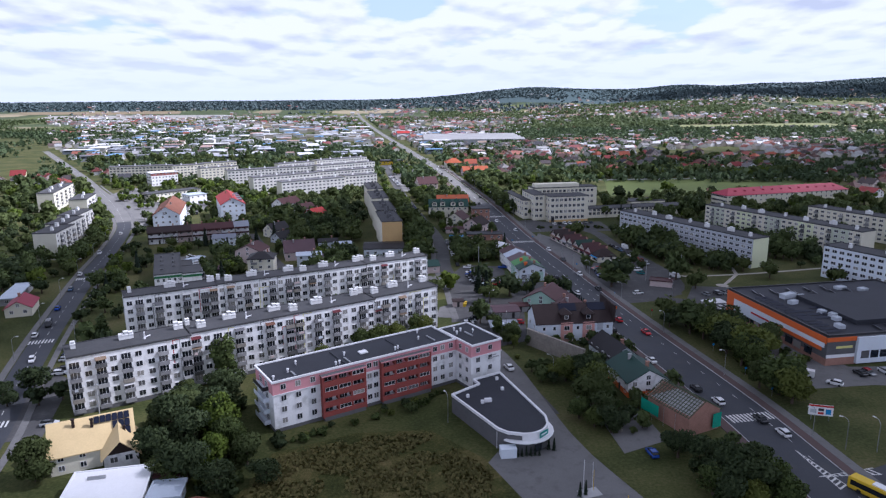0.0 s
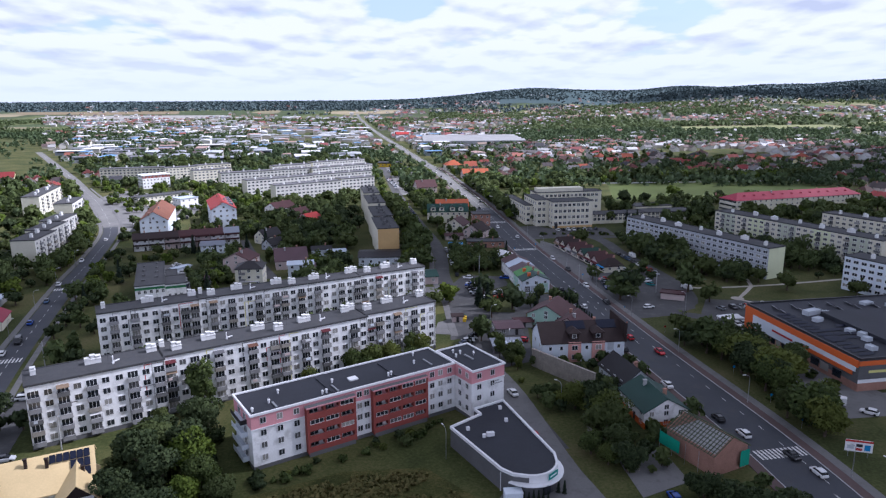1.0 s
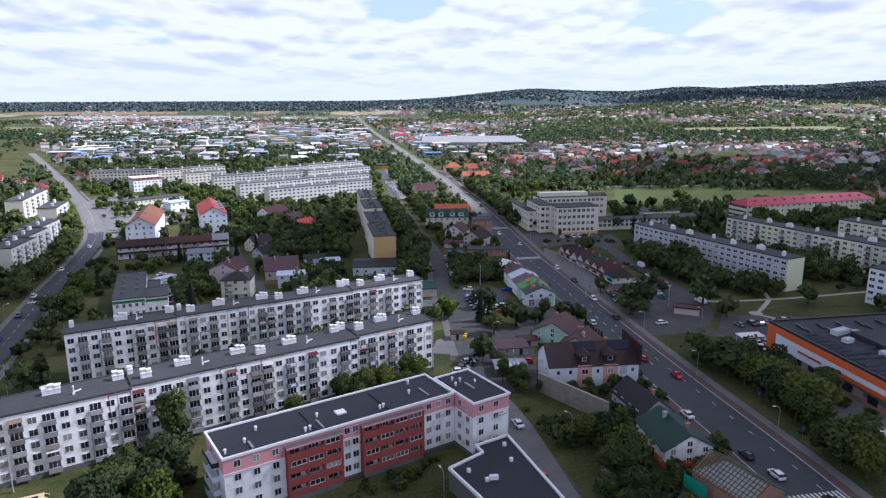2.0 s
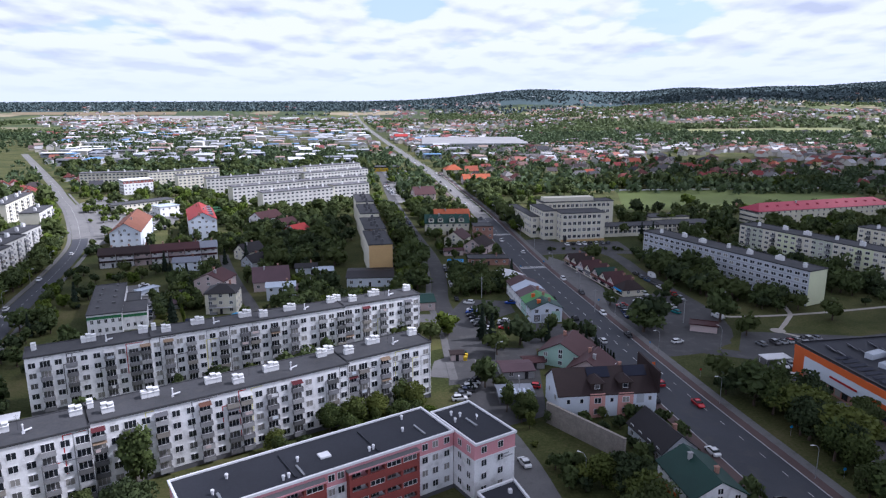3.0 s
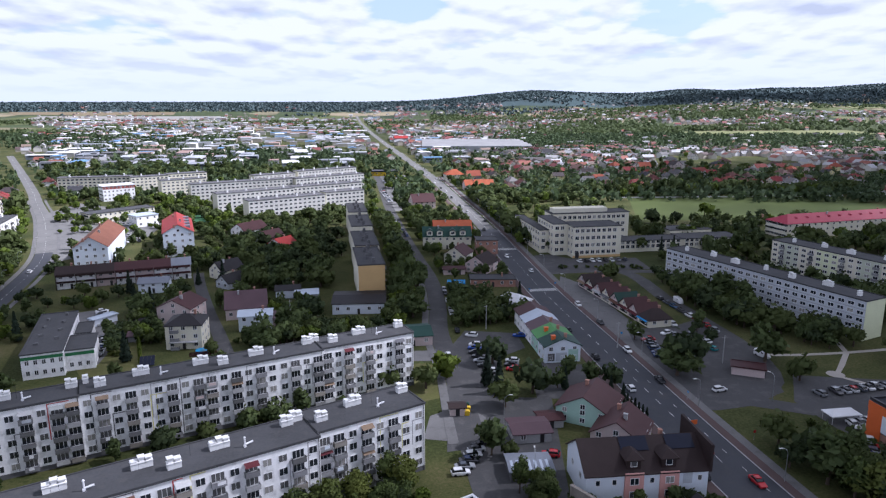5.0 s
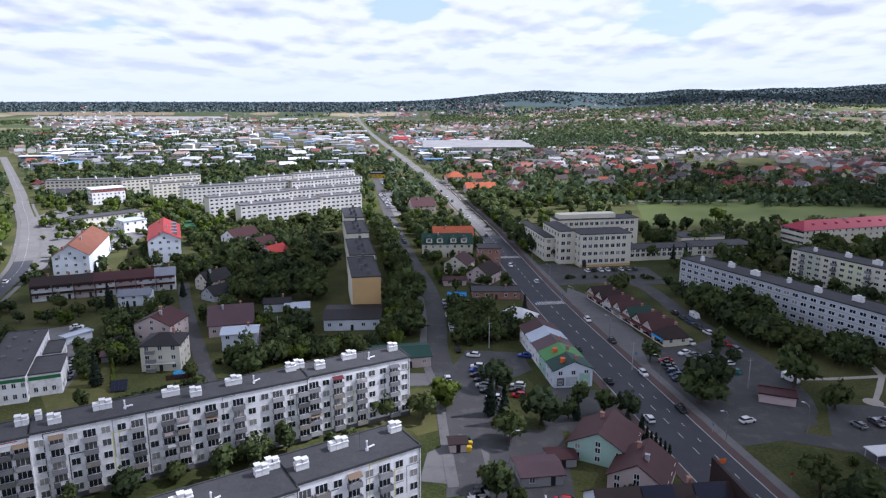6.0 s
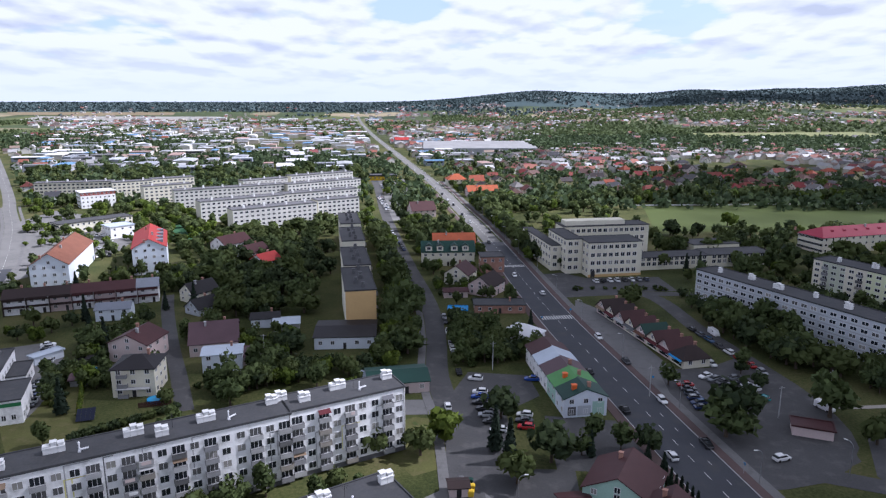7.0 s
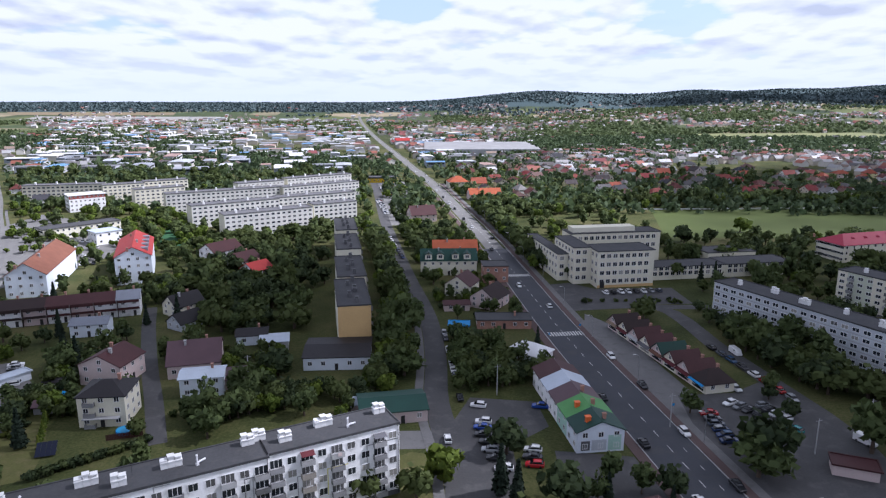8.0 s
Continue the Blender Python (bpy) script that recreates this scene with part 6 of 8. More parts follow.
house(-168.0, 243.0, 112, 13, 9, 3.6, 2.6, "gable", "plaster_cream", "roof_crimson", "low house with a crimson metal roof", chimneys=1, floors=1)


def health_centre():
    b = thing("health_centre", pose(-127.5, 268.5, 0, 0, 0, 24), "two-storey flat-roofed white building with green bands", "building")
    for x0, x1, y0, y1, h in ((0, 11, 0, 41, 8.0), (11.1, 19, 3, 17, 6.8), (11.1, 16, 26, 38, 4.5)):
        part("wall", Geo().box(x0, x1, y0, y1, 0, h - 0.3), "plaster_white", b, "white plastered wall")
        part("roof", add_roof(Geo(), x1 - x0, y1 - y0, h - 0.3, 0, "flat", 0.2), "bitumen", b, "patched grey flat roof", pose((x0 + x1) / 2, (y0 + y1) / 2, 0))
        part("painted_band", Geo().box(x0, x1, y0 - 0.03, y0, h - 2.0, h - 1.0), "green_paint", b, "dark green painted band")
        for s in range(2):
            if s * 3.3 + 3.5 < h:
                for k in range(int((x1 - x0) / 2.2)):
                    part("window", far_window_mesh(1.1, 1.5, 2), None, b, "", pose(x0 + 1.5 + 2.2 * k, y0 - 0.003, 1.2 + 3.2 * s))
                for k in range(int((y1 - y0) / 3.2)):
                    part("window", far_window_mesh(1.3, 1.5, 2), None, b, "", pose(x1 + 0.003, y0 + 1.8 + 3.2 * k, 1.2 + 3.2 * s, 0, 0, 90))
    for k in range(8):
        part("roof_vent", Geo().box(-0.6, 0.6, -0.4, 0.4, 0, 0.7), "concrete_dark", b, "", pose(3 + 5 * (k % 2), 8 + 4.2 * k, 7.8, 0, 0, 12 * k))
    footprint(-127.5 + 9 * 0.91 - 20 * 0.41, 268.5 + 9 * 0.41 + 20 * 0.91, 11, 22, 24)


health_centre()

# -- the cream-roofed house and its neighbour by the near road --
y = house(-83.5, 140.0, 29, 17, 15, 4.6, 4.6, "gable", "plaster_cream", "roof_cream", "new house with a cream metal roof, cross gable and solar panels", chimneys=0)
part("wing", Geo().hull([(2.0, -12.0, 0), (9.0, -12.0, 0), (9.0, -12.0, 4.4), (5.5, -12.0, 7.6), (2.0, -12.0, 4.4)], [(2.0, -7.0, 0), (9.0, -7.0, 0), (9.0, -7.0, 4.4), (5.5, -7.0, 7.6), (2.0, -7.0, 4.4)]), "plaster_white", y, "white cross gable")
part("wing_roof", add_roof(Geo(), 12.5, 7.0, 4.5, 3.4, "gable", 0.6), "roof_cream", y, "cream metal roof of the cross gable", pose(5.5, -6.6, 0, 0, 0, 90))
part("gable_boarding", Geo().hull([(2.3, -12.06, 4.4), (8.7, -12.06, 4.4), (5.5, -12.06, 7.4)], [(2.3, -11.98, 4.4), (8.7, -11.98, 4.4), (5.5, -11.98, 7.4)]), "roof_brown", y, "dark boarded gable")
for dx in (-1.5, 1.5):
    part("window", far_window_mesh(1.6, 1.4, 2), None, y, "", pose(5.5 + dx, -12.01, 2.4))
for r in range(3):
    for c in range(6 if r == 0 else 3 if r == 1 else 1):
        q = 8.0 - 1.25 * c
        yy, zz = -0.8 - 1.75 * r, 9.2 - 1.15 * r
        part("solar_panel", Geo().slab([(q - 1.1, yy - 1.6, zz - 1.0), (q, yy - 1.6, zz - 1.0), (q, yy, zz), (q - 1.1, yy, zz)], 0.06), "solar", y, "dark blue solar panel")
for dx, dy, z in ((-3.5, -1.8, 8.0), (0.2, -2.6, 7.6), (6.6, -5.6, 5.8)):
    part("chimney", turned(Geo(), [(0.3, 0.3, 0), (0.3, 0.3, 1.9), (0.4, 0.4, 1.92), (0.4, 0.4, 2.05)]), "roof_brown", y, "brown clad chimney", pose(dx, dy, z))
n = house(-70.0, 120.5, 14, 15, 13, 3.6, 0.3, "flat", "plaster_white", "white_metal", "low building with a bright white flat roof", name="hall", category="building", floors=1, chimneys=0)
part("roof_hatch", Geo().box(-4.5, -1.0, 3.0, 3.7, 3.7, 4.2), "grey_metal", n)
house(-183.0, 262.0, 108, 24, 6, 2.8, 0.3, "flat", "concrete", "roof_silver", "row of low garages with pale roofs", name="garage", category="garage", floors=1, chimneys=0)
house(-192.0, 246.0, 112, 12, 9, 3.6, 2.4, "gable", "plaster_blue", "roof_grey", "pale blue house with a grey roof among trees", chimneys=1, floors=1)
house(-61.0, 130.0, 14, 5, 9, 3.2, 0.4, "gable", "concrete", "roof_maroon", "lean-to with a maroon roof", name="shed", category="shed", floors=1, chimneys=0)
house(-58.0, 121.0, 10, 6, 6, 2.8, 0.2, "flat", "plaster_blue", "roof_silver", "small annexe with a grey roof", name="shed", category="shed", floors=1, chimneys=0)
house(-47.0, 115.0, -12, 9, 6, 2.6, 1.4, "gable", "concrete", "roof_terra", "old shed with a rusty brown tile roof", name="shed", category="shed", floors=1, chimneys=0)

# crimson-roofed hall
h = house(238.0, 505.0, 18, 108, 17, 9.0, 4.0, "hip", "plaster_cream", "roof_crimson", "long cream building with a crimson hipped roof and dormers", name="school_wing", category="building", chimneys=3, floors=3, cols=24)
for k in range(12):
    part("dormer", turned(Geo(), [(0.8, 1.0, 0), (0.8, 1.0, 1.1), (0.1, 1.0, 1.6)]), "roof_crimson", h, "", pose(-44 + 8 * k, -3.5, 10.2))
# shops and offices of the sunlit quarter
house(-234, 533, 50, 44, 12, 6.5, 0.3, "flat", "plaster_cream", "bitumen", "low cream shopping pavilion with a grey flat roof", name="pavilion", category="building", cols=14, chimneys=0)
house(-207, 512, 50, 14, 12, 7.0, 0.3, "flat", "plaster_white", "roof_silver", "white flat-roofed shop on the sunlit square", name="shop", category="shop", chimneys=0)
o = house(-281, 622, 42, 24, 14, 12.0, 0.3, "flat", "plaster_white", "white_metal", "white office block with a red-brown top storey", name="office_block", category="building", floors=4, cols=8, chimneys=0)
part("upper_wall", Geo().box(-12.05, 12.05, -7.06, -7.0, 9.4, 11.6), "brick_red", o, "red-brown top storey")

# ---- trees and shrubs ----
def leaf_cards(centres, sizes, rng, lean=0.0, out=None, level=1.0):
    """Small leafy cards with random tilt at the given centres, and the way each clump faces."""
    n = len(centres)
    a = rng.normal(size=(n, 3)) * (1.0, 1.0, level)
    a /= np.linalg.norm(a, axis=1)[:, None]
    b = rng.normal(size=(n, 3))
    b[:, 2] = (b[:, 2] + lean) * level
    b -= (a * b).sum(1)[:, None] * a
    b /= np.linalg.norm(b, axis=1)[:, None]
    if out is None:
        out = np.tile((0.0, 0.0, 1.0), (n, 1))
    face = np.cross(a, b)
    sign = np.where((face * out).sum(1) < 0, -1.0, 1.0)[:, None]
    b, face = b * sign, face * sign
    h = sizes[:, None] * 0.5
    k = rng.uniform(0.6, 1.0, (n, 1))
    v = np.stack([centres - a * h - b * h * k, centres + a * h * k - b * h, centres + a * h + b * h * k, centres - a * h * k + b * h], 1).reshape(-1, 3)
    soft = out + 0.45 * face
    soft /= np.linalg.norm(soft, axis=1)[:, None]
    return v, np.repeat(soft, 4, 0)


LEAN = {}          # the soft normals of each crown


def cards_mesh(name, cards, mat):
    v, soft = cards
    me = bpy.data.meshes.new(name)
    n = len(v) // 4
    me.from_pydata(v.tolist(), [], np.arange(4 * n).reshape(-1, 4).tolist())
    me.materials.append(M[mat] if isinstance(mat, str) else mat)
    me.polygons.foreach_set("use_smooth", [True] * n)
    me.normals_split_custom_set_from_vertices(soft.tolist())
    LEAN[me.name] = soft
    return me


def crown_points(rng, kind, radius, height, base, count):
    """Points of the crown: lobes round a leaning axis, thick outside and thin within."""
    if kind == "conifer":
        t = rng.uniform(0, 1, count) ** 0.7
        z = base + (height - base) * (1 - t)
        ring = radius * t * (0.75 + 0.25 * np.sin(z * 4.2))
        ang = rng.uniform(0, 2 * math.pi, count)
        r = ring * np.sqrt(rng.uniform(0.35, 1.0, count))
        way_out = np.stack([np.cos(ang), np.sin(ang), np.full(count, 0.55)], 1)
        return np.stack([r * np.cos(ang), r * np.sin(ang), z - 0.25 * r], 1), way_out / np.linalg.norm(way_out, axis=1)[:, None]
    lobes = []
    mid = (base + height) / 2
    half = (height - base) / 2
    for k in range(9 if kind == "round" else 7):
        ang = rng.uniform(0, 2 * math.pi)
        out = radius * rng.uniform(0.25, 0.62)
        z = mid + half * rng.uniform(-0.55, 0.6)
        lobes.append((math.cos(ang) * out, math.sin(ang) * out, z, radius * rng.uniform(0.36, 0.62), half * rng.uniform(0.30, 0.5)))
    lobes.append((0, 0, mid + 0.1 * half, radius * 0.6, half * 0.85))
    pts, outs = [], []
    for k in range(count):
        x, y, z, r, h = lobes[rng.integers(len(lobes))]
        d = rng.normal(size=3)
        d /= np.linalg.norm(d)
        o = d + np.array((x / radius, y / radius, (z - mid) / half + 0.25))
        outs.append(o / max(0.05, np.linalg.norm(o)))
        d *= rng.uniform(0.72, 1.06) if rng.uniform() < 0.85 else rng.uniform(0.2, 0.8)
        pts.append((x + d[0] * r, y + d[1] * r, z + d[2] * h))
    return np.array(pts), np.array(outs)


def make_tree(name, kind, seed, radius, height, base, count, size, mat, label, category="tree"):
    """A tapered trunk with limbs, and a crown of many small leaf clumps."""
    rng = np.random.default_rng(seed)
    g = Geo().tube((0, 0, -0.2), (0.15, 0.1, base + 0.4 * (height - base)), radius * 0.075 + 0.06, radius * 0.03, 6)
    for k in range(0 if kind == "conifer" or count < 200 else 5):
        ang = 2 * math.pi * k / 5 + rng.uniform(-0.4, 0.4)
        z = base + (height - base) * rng.uniform(0.05, 0.3)
        g.tube((0.08, 0.06, z), (math.cos(ang) * radius * 0.6, math.sin(ang) * radius * 0.6, z + (height - base) * 0.35), radius * 0.035, radius * 0.012, 4)
    trunk = solid(name, g, "bark", label, category)
    c, out = crown_points(rng, kind, radius, height, base, count)
    part("crown", cards_mesh("crown", leaf_cards(c, rng.uniform(0.6, 1.25, count) * size, rng, out=out), mat), None, trunk)
    return trunk


BROAD = [make_tree("tree", "round", 11, 4.2, 9.5, 1.8, 1900, 0.54, "leaf", "broad green deciduous tree with a dense crown"),
         make_tree("tree", "round", 12, 3.6, 8.5, 1.6, 1750, 0.50, "leaf_dark", "dark green deciduous tree with a rounded crown"),
         make_tree("tree", "tall", 13, 2.9, 10.5, 1.8, 1650, 0.48, "leaf", "tall slender deciduous tree"),
         make_tree("tree", "round", 14, 4.6, 8.0, 1.5, 1900, 0.54, "leaf_dark", "spreading dark green deciduous tree"),
         make_tree("tree", "round", 15, 3.4, 7.0, 1.2, 1500, 0.48, "leaf_light", "light green deciduous tree")]
CONIFER = [make_tree("spruce", "conifer", 21, 2.3, 11.0, 0.8, 1100, 0.7, "needle", "dark pointed spruce with dense needles"),
           make_tree("spruce", "conifer", 22, 0.9, 5.5, 0.2, 380, 0.45, "needle", "narrow dark green clipped thuja")]
BUSH = [make_tree("shrub", "round", 31, 1.5, 2.2, 0.1, 260, 0.5, "leaf_dark", "low dark green leafy shrub", "shrub"),
        make_tree("shrub", "round", 32, 1.3, 1.8, 0.1, 240, 0.45, "leaf", "low fresh green leafy shrub", "shrub")]
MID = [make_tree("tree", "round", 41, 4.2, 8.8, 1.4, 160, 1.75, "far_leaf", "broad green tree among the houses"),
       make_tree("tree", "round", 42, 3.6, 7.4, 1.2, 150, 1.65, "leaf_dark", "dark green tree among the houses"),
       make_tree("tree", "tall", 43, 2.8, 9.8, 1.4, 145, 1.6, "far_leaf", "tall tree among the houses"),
       make_tree("tree", "round", 44, 3.6, 6.4, 1.0, 150, 1.6, "leaf_light", "light green tree among the houses")]


def fine_crown(kind, seed, radius, height, base, mat):
    rng = np.random.default_rng(seed)
    c, out = crown_points(rng, kind, radius, height, base, 320)
    return cards_mesh("crown", leaf_cards(c, rng.uniform(0.6, 1.25, 320) * 1.12, rng, out=out), mat)


FINE = [fine_crown("round", 51, 4.2, 8.8, 1.4, "far_leaf"), fine_crown("round", 52, 3.6, 7.4, 1.2, "leaf_dark"), fine_crown("tall", 53, 2.8, 9.8, 1.4, "far_leaf"), fine_crown("round", 54, 3.6, 6.4, 1.0, "leaf_light")]


def near_crown(ob, kind, seed, radius, height, base):
    """The crown of a near tree, with finer leaves."""
    rng = np.random.default_rng(seed)
    c, out = crown_points(rng, kind, radius, height, base, 3300)
    return cards_mesh("crown", leaf_cards(c, rng.uniform(0.6, 1.25, 3300) * 0.41, rng, out=out), ob.children[0].data.materials[0])


NEAR = {ob: near_crown(ob, *shape) for ob, shape in zip(BROAD, (("round", 11, 4.3, 9.5, 1.0), ("round", 12, 3.8, 8.5, 0.8), ("tall", 13, 3.0, 10.5, 1.0), ("round", 14, 4.7, 8.2, 0.8), ("round", 15, 3.6, 7.2, 0.6)))}
PLANTED, WAITING = [], []


def plant(kinds, x, y, scale=1.0, which=None, stretch=1.0):
    """Choose one tree for a place; all are set out together at the end."""
    ob = kinds[random.randrange(len(kinds)) if which is None else which]
    s = scale * random.uniform(0.9, 1.1)
    WAITING.append((y, ob, pose(x, y, land(x, y), 0, 0, random.uniform(0, 360)) @ Matrix.Diagonal((s, s, s * stretch * random.uniform(0.92, 1.1), 1))))
    PLANTED.append((x, y, 3.0 * s))


def set_out_trees(limit):
    """The nearest trees are things of their own; the crowd behind is joined by kind of leaf."""
    used, crowd = set(), {}
    WAITING.sort(key=lambda e: e[0])
    trees = 0
    for y, ob, m in WAITING:
        trees += ob.name.startswith("tree")
        if trees <= limit or ob not in used or not ob.name.startswith("tree"):
            if ob in NEAR and y < 170:
                tree = copy_thing(ob, m)
                tree.matrix_basis = m
                tree.children[0].data = NEAR[ob]
            elif ob in used:
                copy_thing(ob, m).matrix_basis = m
            else:
                used.add(ob)
                ob.matrix_basis = m
        else:
            crowd.setdefault((ob, y < 400), []).append(m)
    for (ob, close), places in crowd.items():
        if ob in BROAD:                       # further off, the same trees with larger clumps of leaves
            ob = MID[(0, 1, 2, 1, 3)[BROAD.index(ob)]]
        crown = FINE[MID.index(ob)] if close else ob.children[0].data
        for me, name, mat, words in ((crown, "tree_crowns", crown.materials[0], "dense crowns of many trees between the houses"), (ob.data, "tree_trunks", M["bark"], "trunks of many trees between the houses")):
            n = len(me.vertices)
            co = np.empty(3 * n)
            me.vertices.foreach_get("co", co)
            co = np.hstack([co.reshape(-1, 3), np.ones((n, 1))])
            v = np.vstack([co @ np.array(m).T[:, :3] for m in places])
            f = [tuple(i + k * n for i in p.vertices) for k in range(len(places)) for p in me.polygons]
            if name == "tree_crowns":
                turns = [np.array(m.to_3x3().normalized()) for m in places]
                joined = cards_mesh(name, (v, np.vstack([LEAN[me.name] @ t.T for t in turns])), mat)
            else:
                joined = bpy.data.meshes.new(name)
                joined.from_pydata(v.tolist(), [], f)
                joined.materials.append(mat)
            tagged(new(name, joined), words, "trees", kind="stuff")


def inside(x, y, pts):
    hit = False
    for (x0, y0), (x1, y1) in zip(pts, pts[1:] + pts[:1]):
        if (y0 > y) != (y1 > y) and x < (x1 - x0) * (y - y0) / (y1 - y0) + x0:
            hit = not hit
    return hit


def grove(kinds, pts, count, gap, low=0.7, high=1.2, weights=None, clear=1.5):
    """Trees scattered over an outline, clear of buildings and roads and of one another."""
    xs, ys = [p[0] for p in pts], [p[1] for p in pts]
    made = tries = 0
    while made < count and tries < count * 30:
        tries += 1
        x, y = random.uniform(min(xs), max(xs)), random.uniform(min(ys), max(ys))
        s = random.uniform(low, high)
        if not inside(x, y, pts) or not is_free(x, y, clear * s):
            continue
        if any((x - a) ** 2 + (y - b) ** 2 < (gap * s) ** 2 for a, b, r in PLANTED[-400:]):
            continue
        plant(kinds, x, y, s, None if weights is None else random.choice(weights))
        made += 1


random.seed(5)
# single trees: place and size
for x, y, s, k in ((-66.3, 177, 1.35, 2), (-66, 144, 1.25, 1), (-53, 133, 1.3, 4), (-67, 153.5, 1.3, 3), (-60, 152, 1.3, 1), (-57, 128, 1.2, 3), (-62, 166, 1.15, 1), (-118, 172, 1.1, 3), (-64, 134, 0.9, 1), (-46, 135, 0.9, 1), (8.3, 231, 0.95, 2), (37.5, 170.5, 1.0, 0), (51, 140, 0.9, 3)):
    plant(BROAD, x, y, s, k)
for x, y, s, k in ((57, 126, 1.0, 3), (64, 133, 1.0, 1), (75, 228, 1.0, 3), (82.6, 216, 1.15, 0), (85.5, 203, 1.2, 3), (89, 192, 1.15, 1), (89, 177, 1.2, 3), (89.5, 168, 1.15, 0), (69.3, 285, 1.75, 3), (96, 290, 1.7, 0), (76.8, 237.6, 1.1, 1), (81, 229, 1.2, 3), (100, 276, 1.2, 1), (125, 311, 1.3, 3), (44, 270, 0.9, 3), (162, 284, 1.2, 1)):
    plant(BROAD, x, y, s, k)
for x, y, s, k in ((-19.3, 266, 0.9, 1), (-9.0, 267, 1.15, 1), (-3.1, 274.5, 1.4, 4), (10.5, 286, 1.3, 3), (21, 265, 1.6, 3), (7.5, 235, 0.9, 1), (1.5, 331, 1.0, 1), (12.8, 339, 1.1, 1), (38, 271, 0.85, 2), (60, 309, 0.7, 0), (32, 274, 0.8, 2), (-23, 350, 1.6, 0), (-21, 366, 1.6, 0), (-20, 337, 1.3, 1), (-27, 383, 1.5, 4), (-30, 400, 1.5, 0)):
    plant(BROAD, x, y, s, k)
for x, y, s, k in ((70, 394, 0.9, 1), (96, 445, 0.95, 0), (133, 450, 0.9, 0), (163, 458, 1.4, 1), (197, 533, 1.1, 1), (169, 559, 1.5, 4), (123, 521, 1.4, 1), (140, 527, 1.1, 1), (33, 478, 1.3, 1), (47, 442, 1.0, 1), (-23, 474, 1.1, 2), (37, 460, 1.2, 1)):
    plant(BROAD, x, y, s, k)
for x, y, s, k in ((-61, 139, 1.2, 1), (-57.5, 148, 1.3, 4), (-59, 160, 1.25, 1), (-72, 168, 0.7, 1), (-70, 150, 0.85, 3), (-52, 141, 0.95, 0), (-49, 124, 0.9, 3), (-120, 163, 0.8, 1), (-114, 186, 0.7, 1), (-60, 127, 0.9, 3), (-40, 128, 0.7, 3)):
    plant(BROAD, x, y, s, k)
def stand(kinds, places):
    """Trees at given places (x, y, size), where nothing else stands."""
    for x, y, s in places:
        if is_free(x, y, 0.6) and all((x - a) ** 2 + (y - b) ** 2 > 6.0 for a, b, r in PLANTED):
            plant(BROAD, x, y, s, random.choice(kinds), min(1.0, 1.15 / s))


# open ground before the houses, the low hall and the stone wall
for x, y, a, b, turn in ((27.5, 198, 11, 5, -50), (-41, 325, 13, 7, 6), (-90, 291, 8, 5, 8), (-75, 308, 8, 4, 14), (-102, 313, 7, 4, 0), (-84, 321, 8, 4, 18), (-133, 322, 10, 14, 30), (-100, 290, 8, 8, 0), (-2, 268, 6, 3, 0), (-150, 362, 24, 6, 23), (-131, 352, 6, 4, 15)):
    footprint(x, y, a, b, turn)
# trees beside the street and the car parks
stand((1, 1, 3), [(37.8, 271.5, 1.55), (42.7, 270.2, 0.97), (90.5, 326.5, 1.37), (111.8, 319.6, 1.75), (67.0, 386.3, 1.44), (86.9, 377.2, 1.64), (100.0, 275.6, 1.27), (84.6, 205.4, 1.28), (53.1, 203.0, 1.16), (102.4, 322.3, 1.5), (89.3, 340.2, 1.75), (95.2, 325.5, 1.5), (83.9, 361.3, 1.53), (52.6, 141, 0.95), (58.6, 129.3, 1.15), (53.7, 132.0, 0.95), (37.0, 167.2, 1.18), (35.8, 176.5, 1.13), (38.3, 151.2, 0.82), (61.5, 124.0, 1.1)])
stand((0, 0, 2), [(94.2, 285.1, 1.75), (94.0, 359.7, 1.75), (106.6, 354.8, 1.75), (106.1, 335.6, 1.75), (122.2, 350.4, 1.75), (77.7, 239.7, 1.62), (79.9, 221.3, 1.43), (84.3, 216.5, 1.42), (89.0, 173.9, 1.75), (91.3, 197.0, 1.75), (86.6, 211.4, 1.64), (65.3, 278.7, 1.71)])
# trees in the yards between the blocks
stand((1, 1, 3), [(-9.2, 267.0, 1.16), (-19.0, 267.6, 0.74), (21.8, 265.8, 1.47), (-33.6, 311.5, 0.95), (-27.2, 310.0, 0.86), (23.1, 327.7, 1.52), (10.0, 331.4, 1.28), (3.4, 345.2, 1.36), (-35.6, 259.7, 1.17), (12.8, 256.0, 1.21), (14.4, 207.4, 1.12), (-8.0, 222.4, 0.75)])
stand((0, 0, 2), [(-24.8, 354.5, 1.75), (-17.7, 330.3, 1.7), (-19.8, 372.6, 1.75), (28.5, 268.6, 0.63), (8.7, 229.9, 1.27), (-20.2, 211.5, 0.9), (-25.2, 205.5, 0.94), (-30.5, 202.8, 0.8), (-14.5, 215.8, 0.85), (-10.6, 214.7, 0.85), (-3.7, 265.3, 1.45)])
stand((4,), [(-3.1, 275.0, 1.44)])
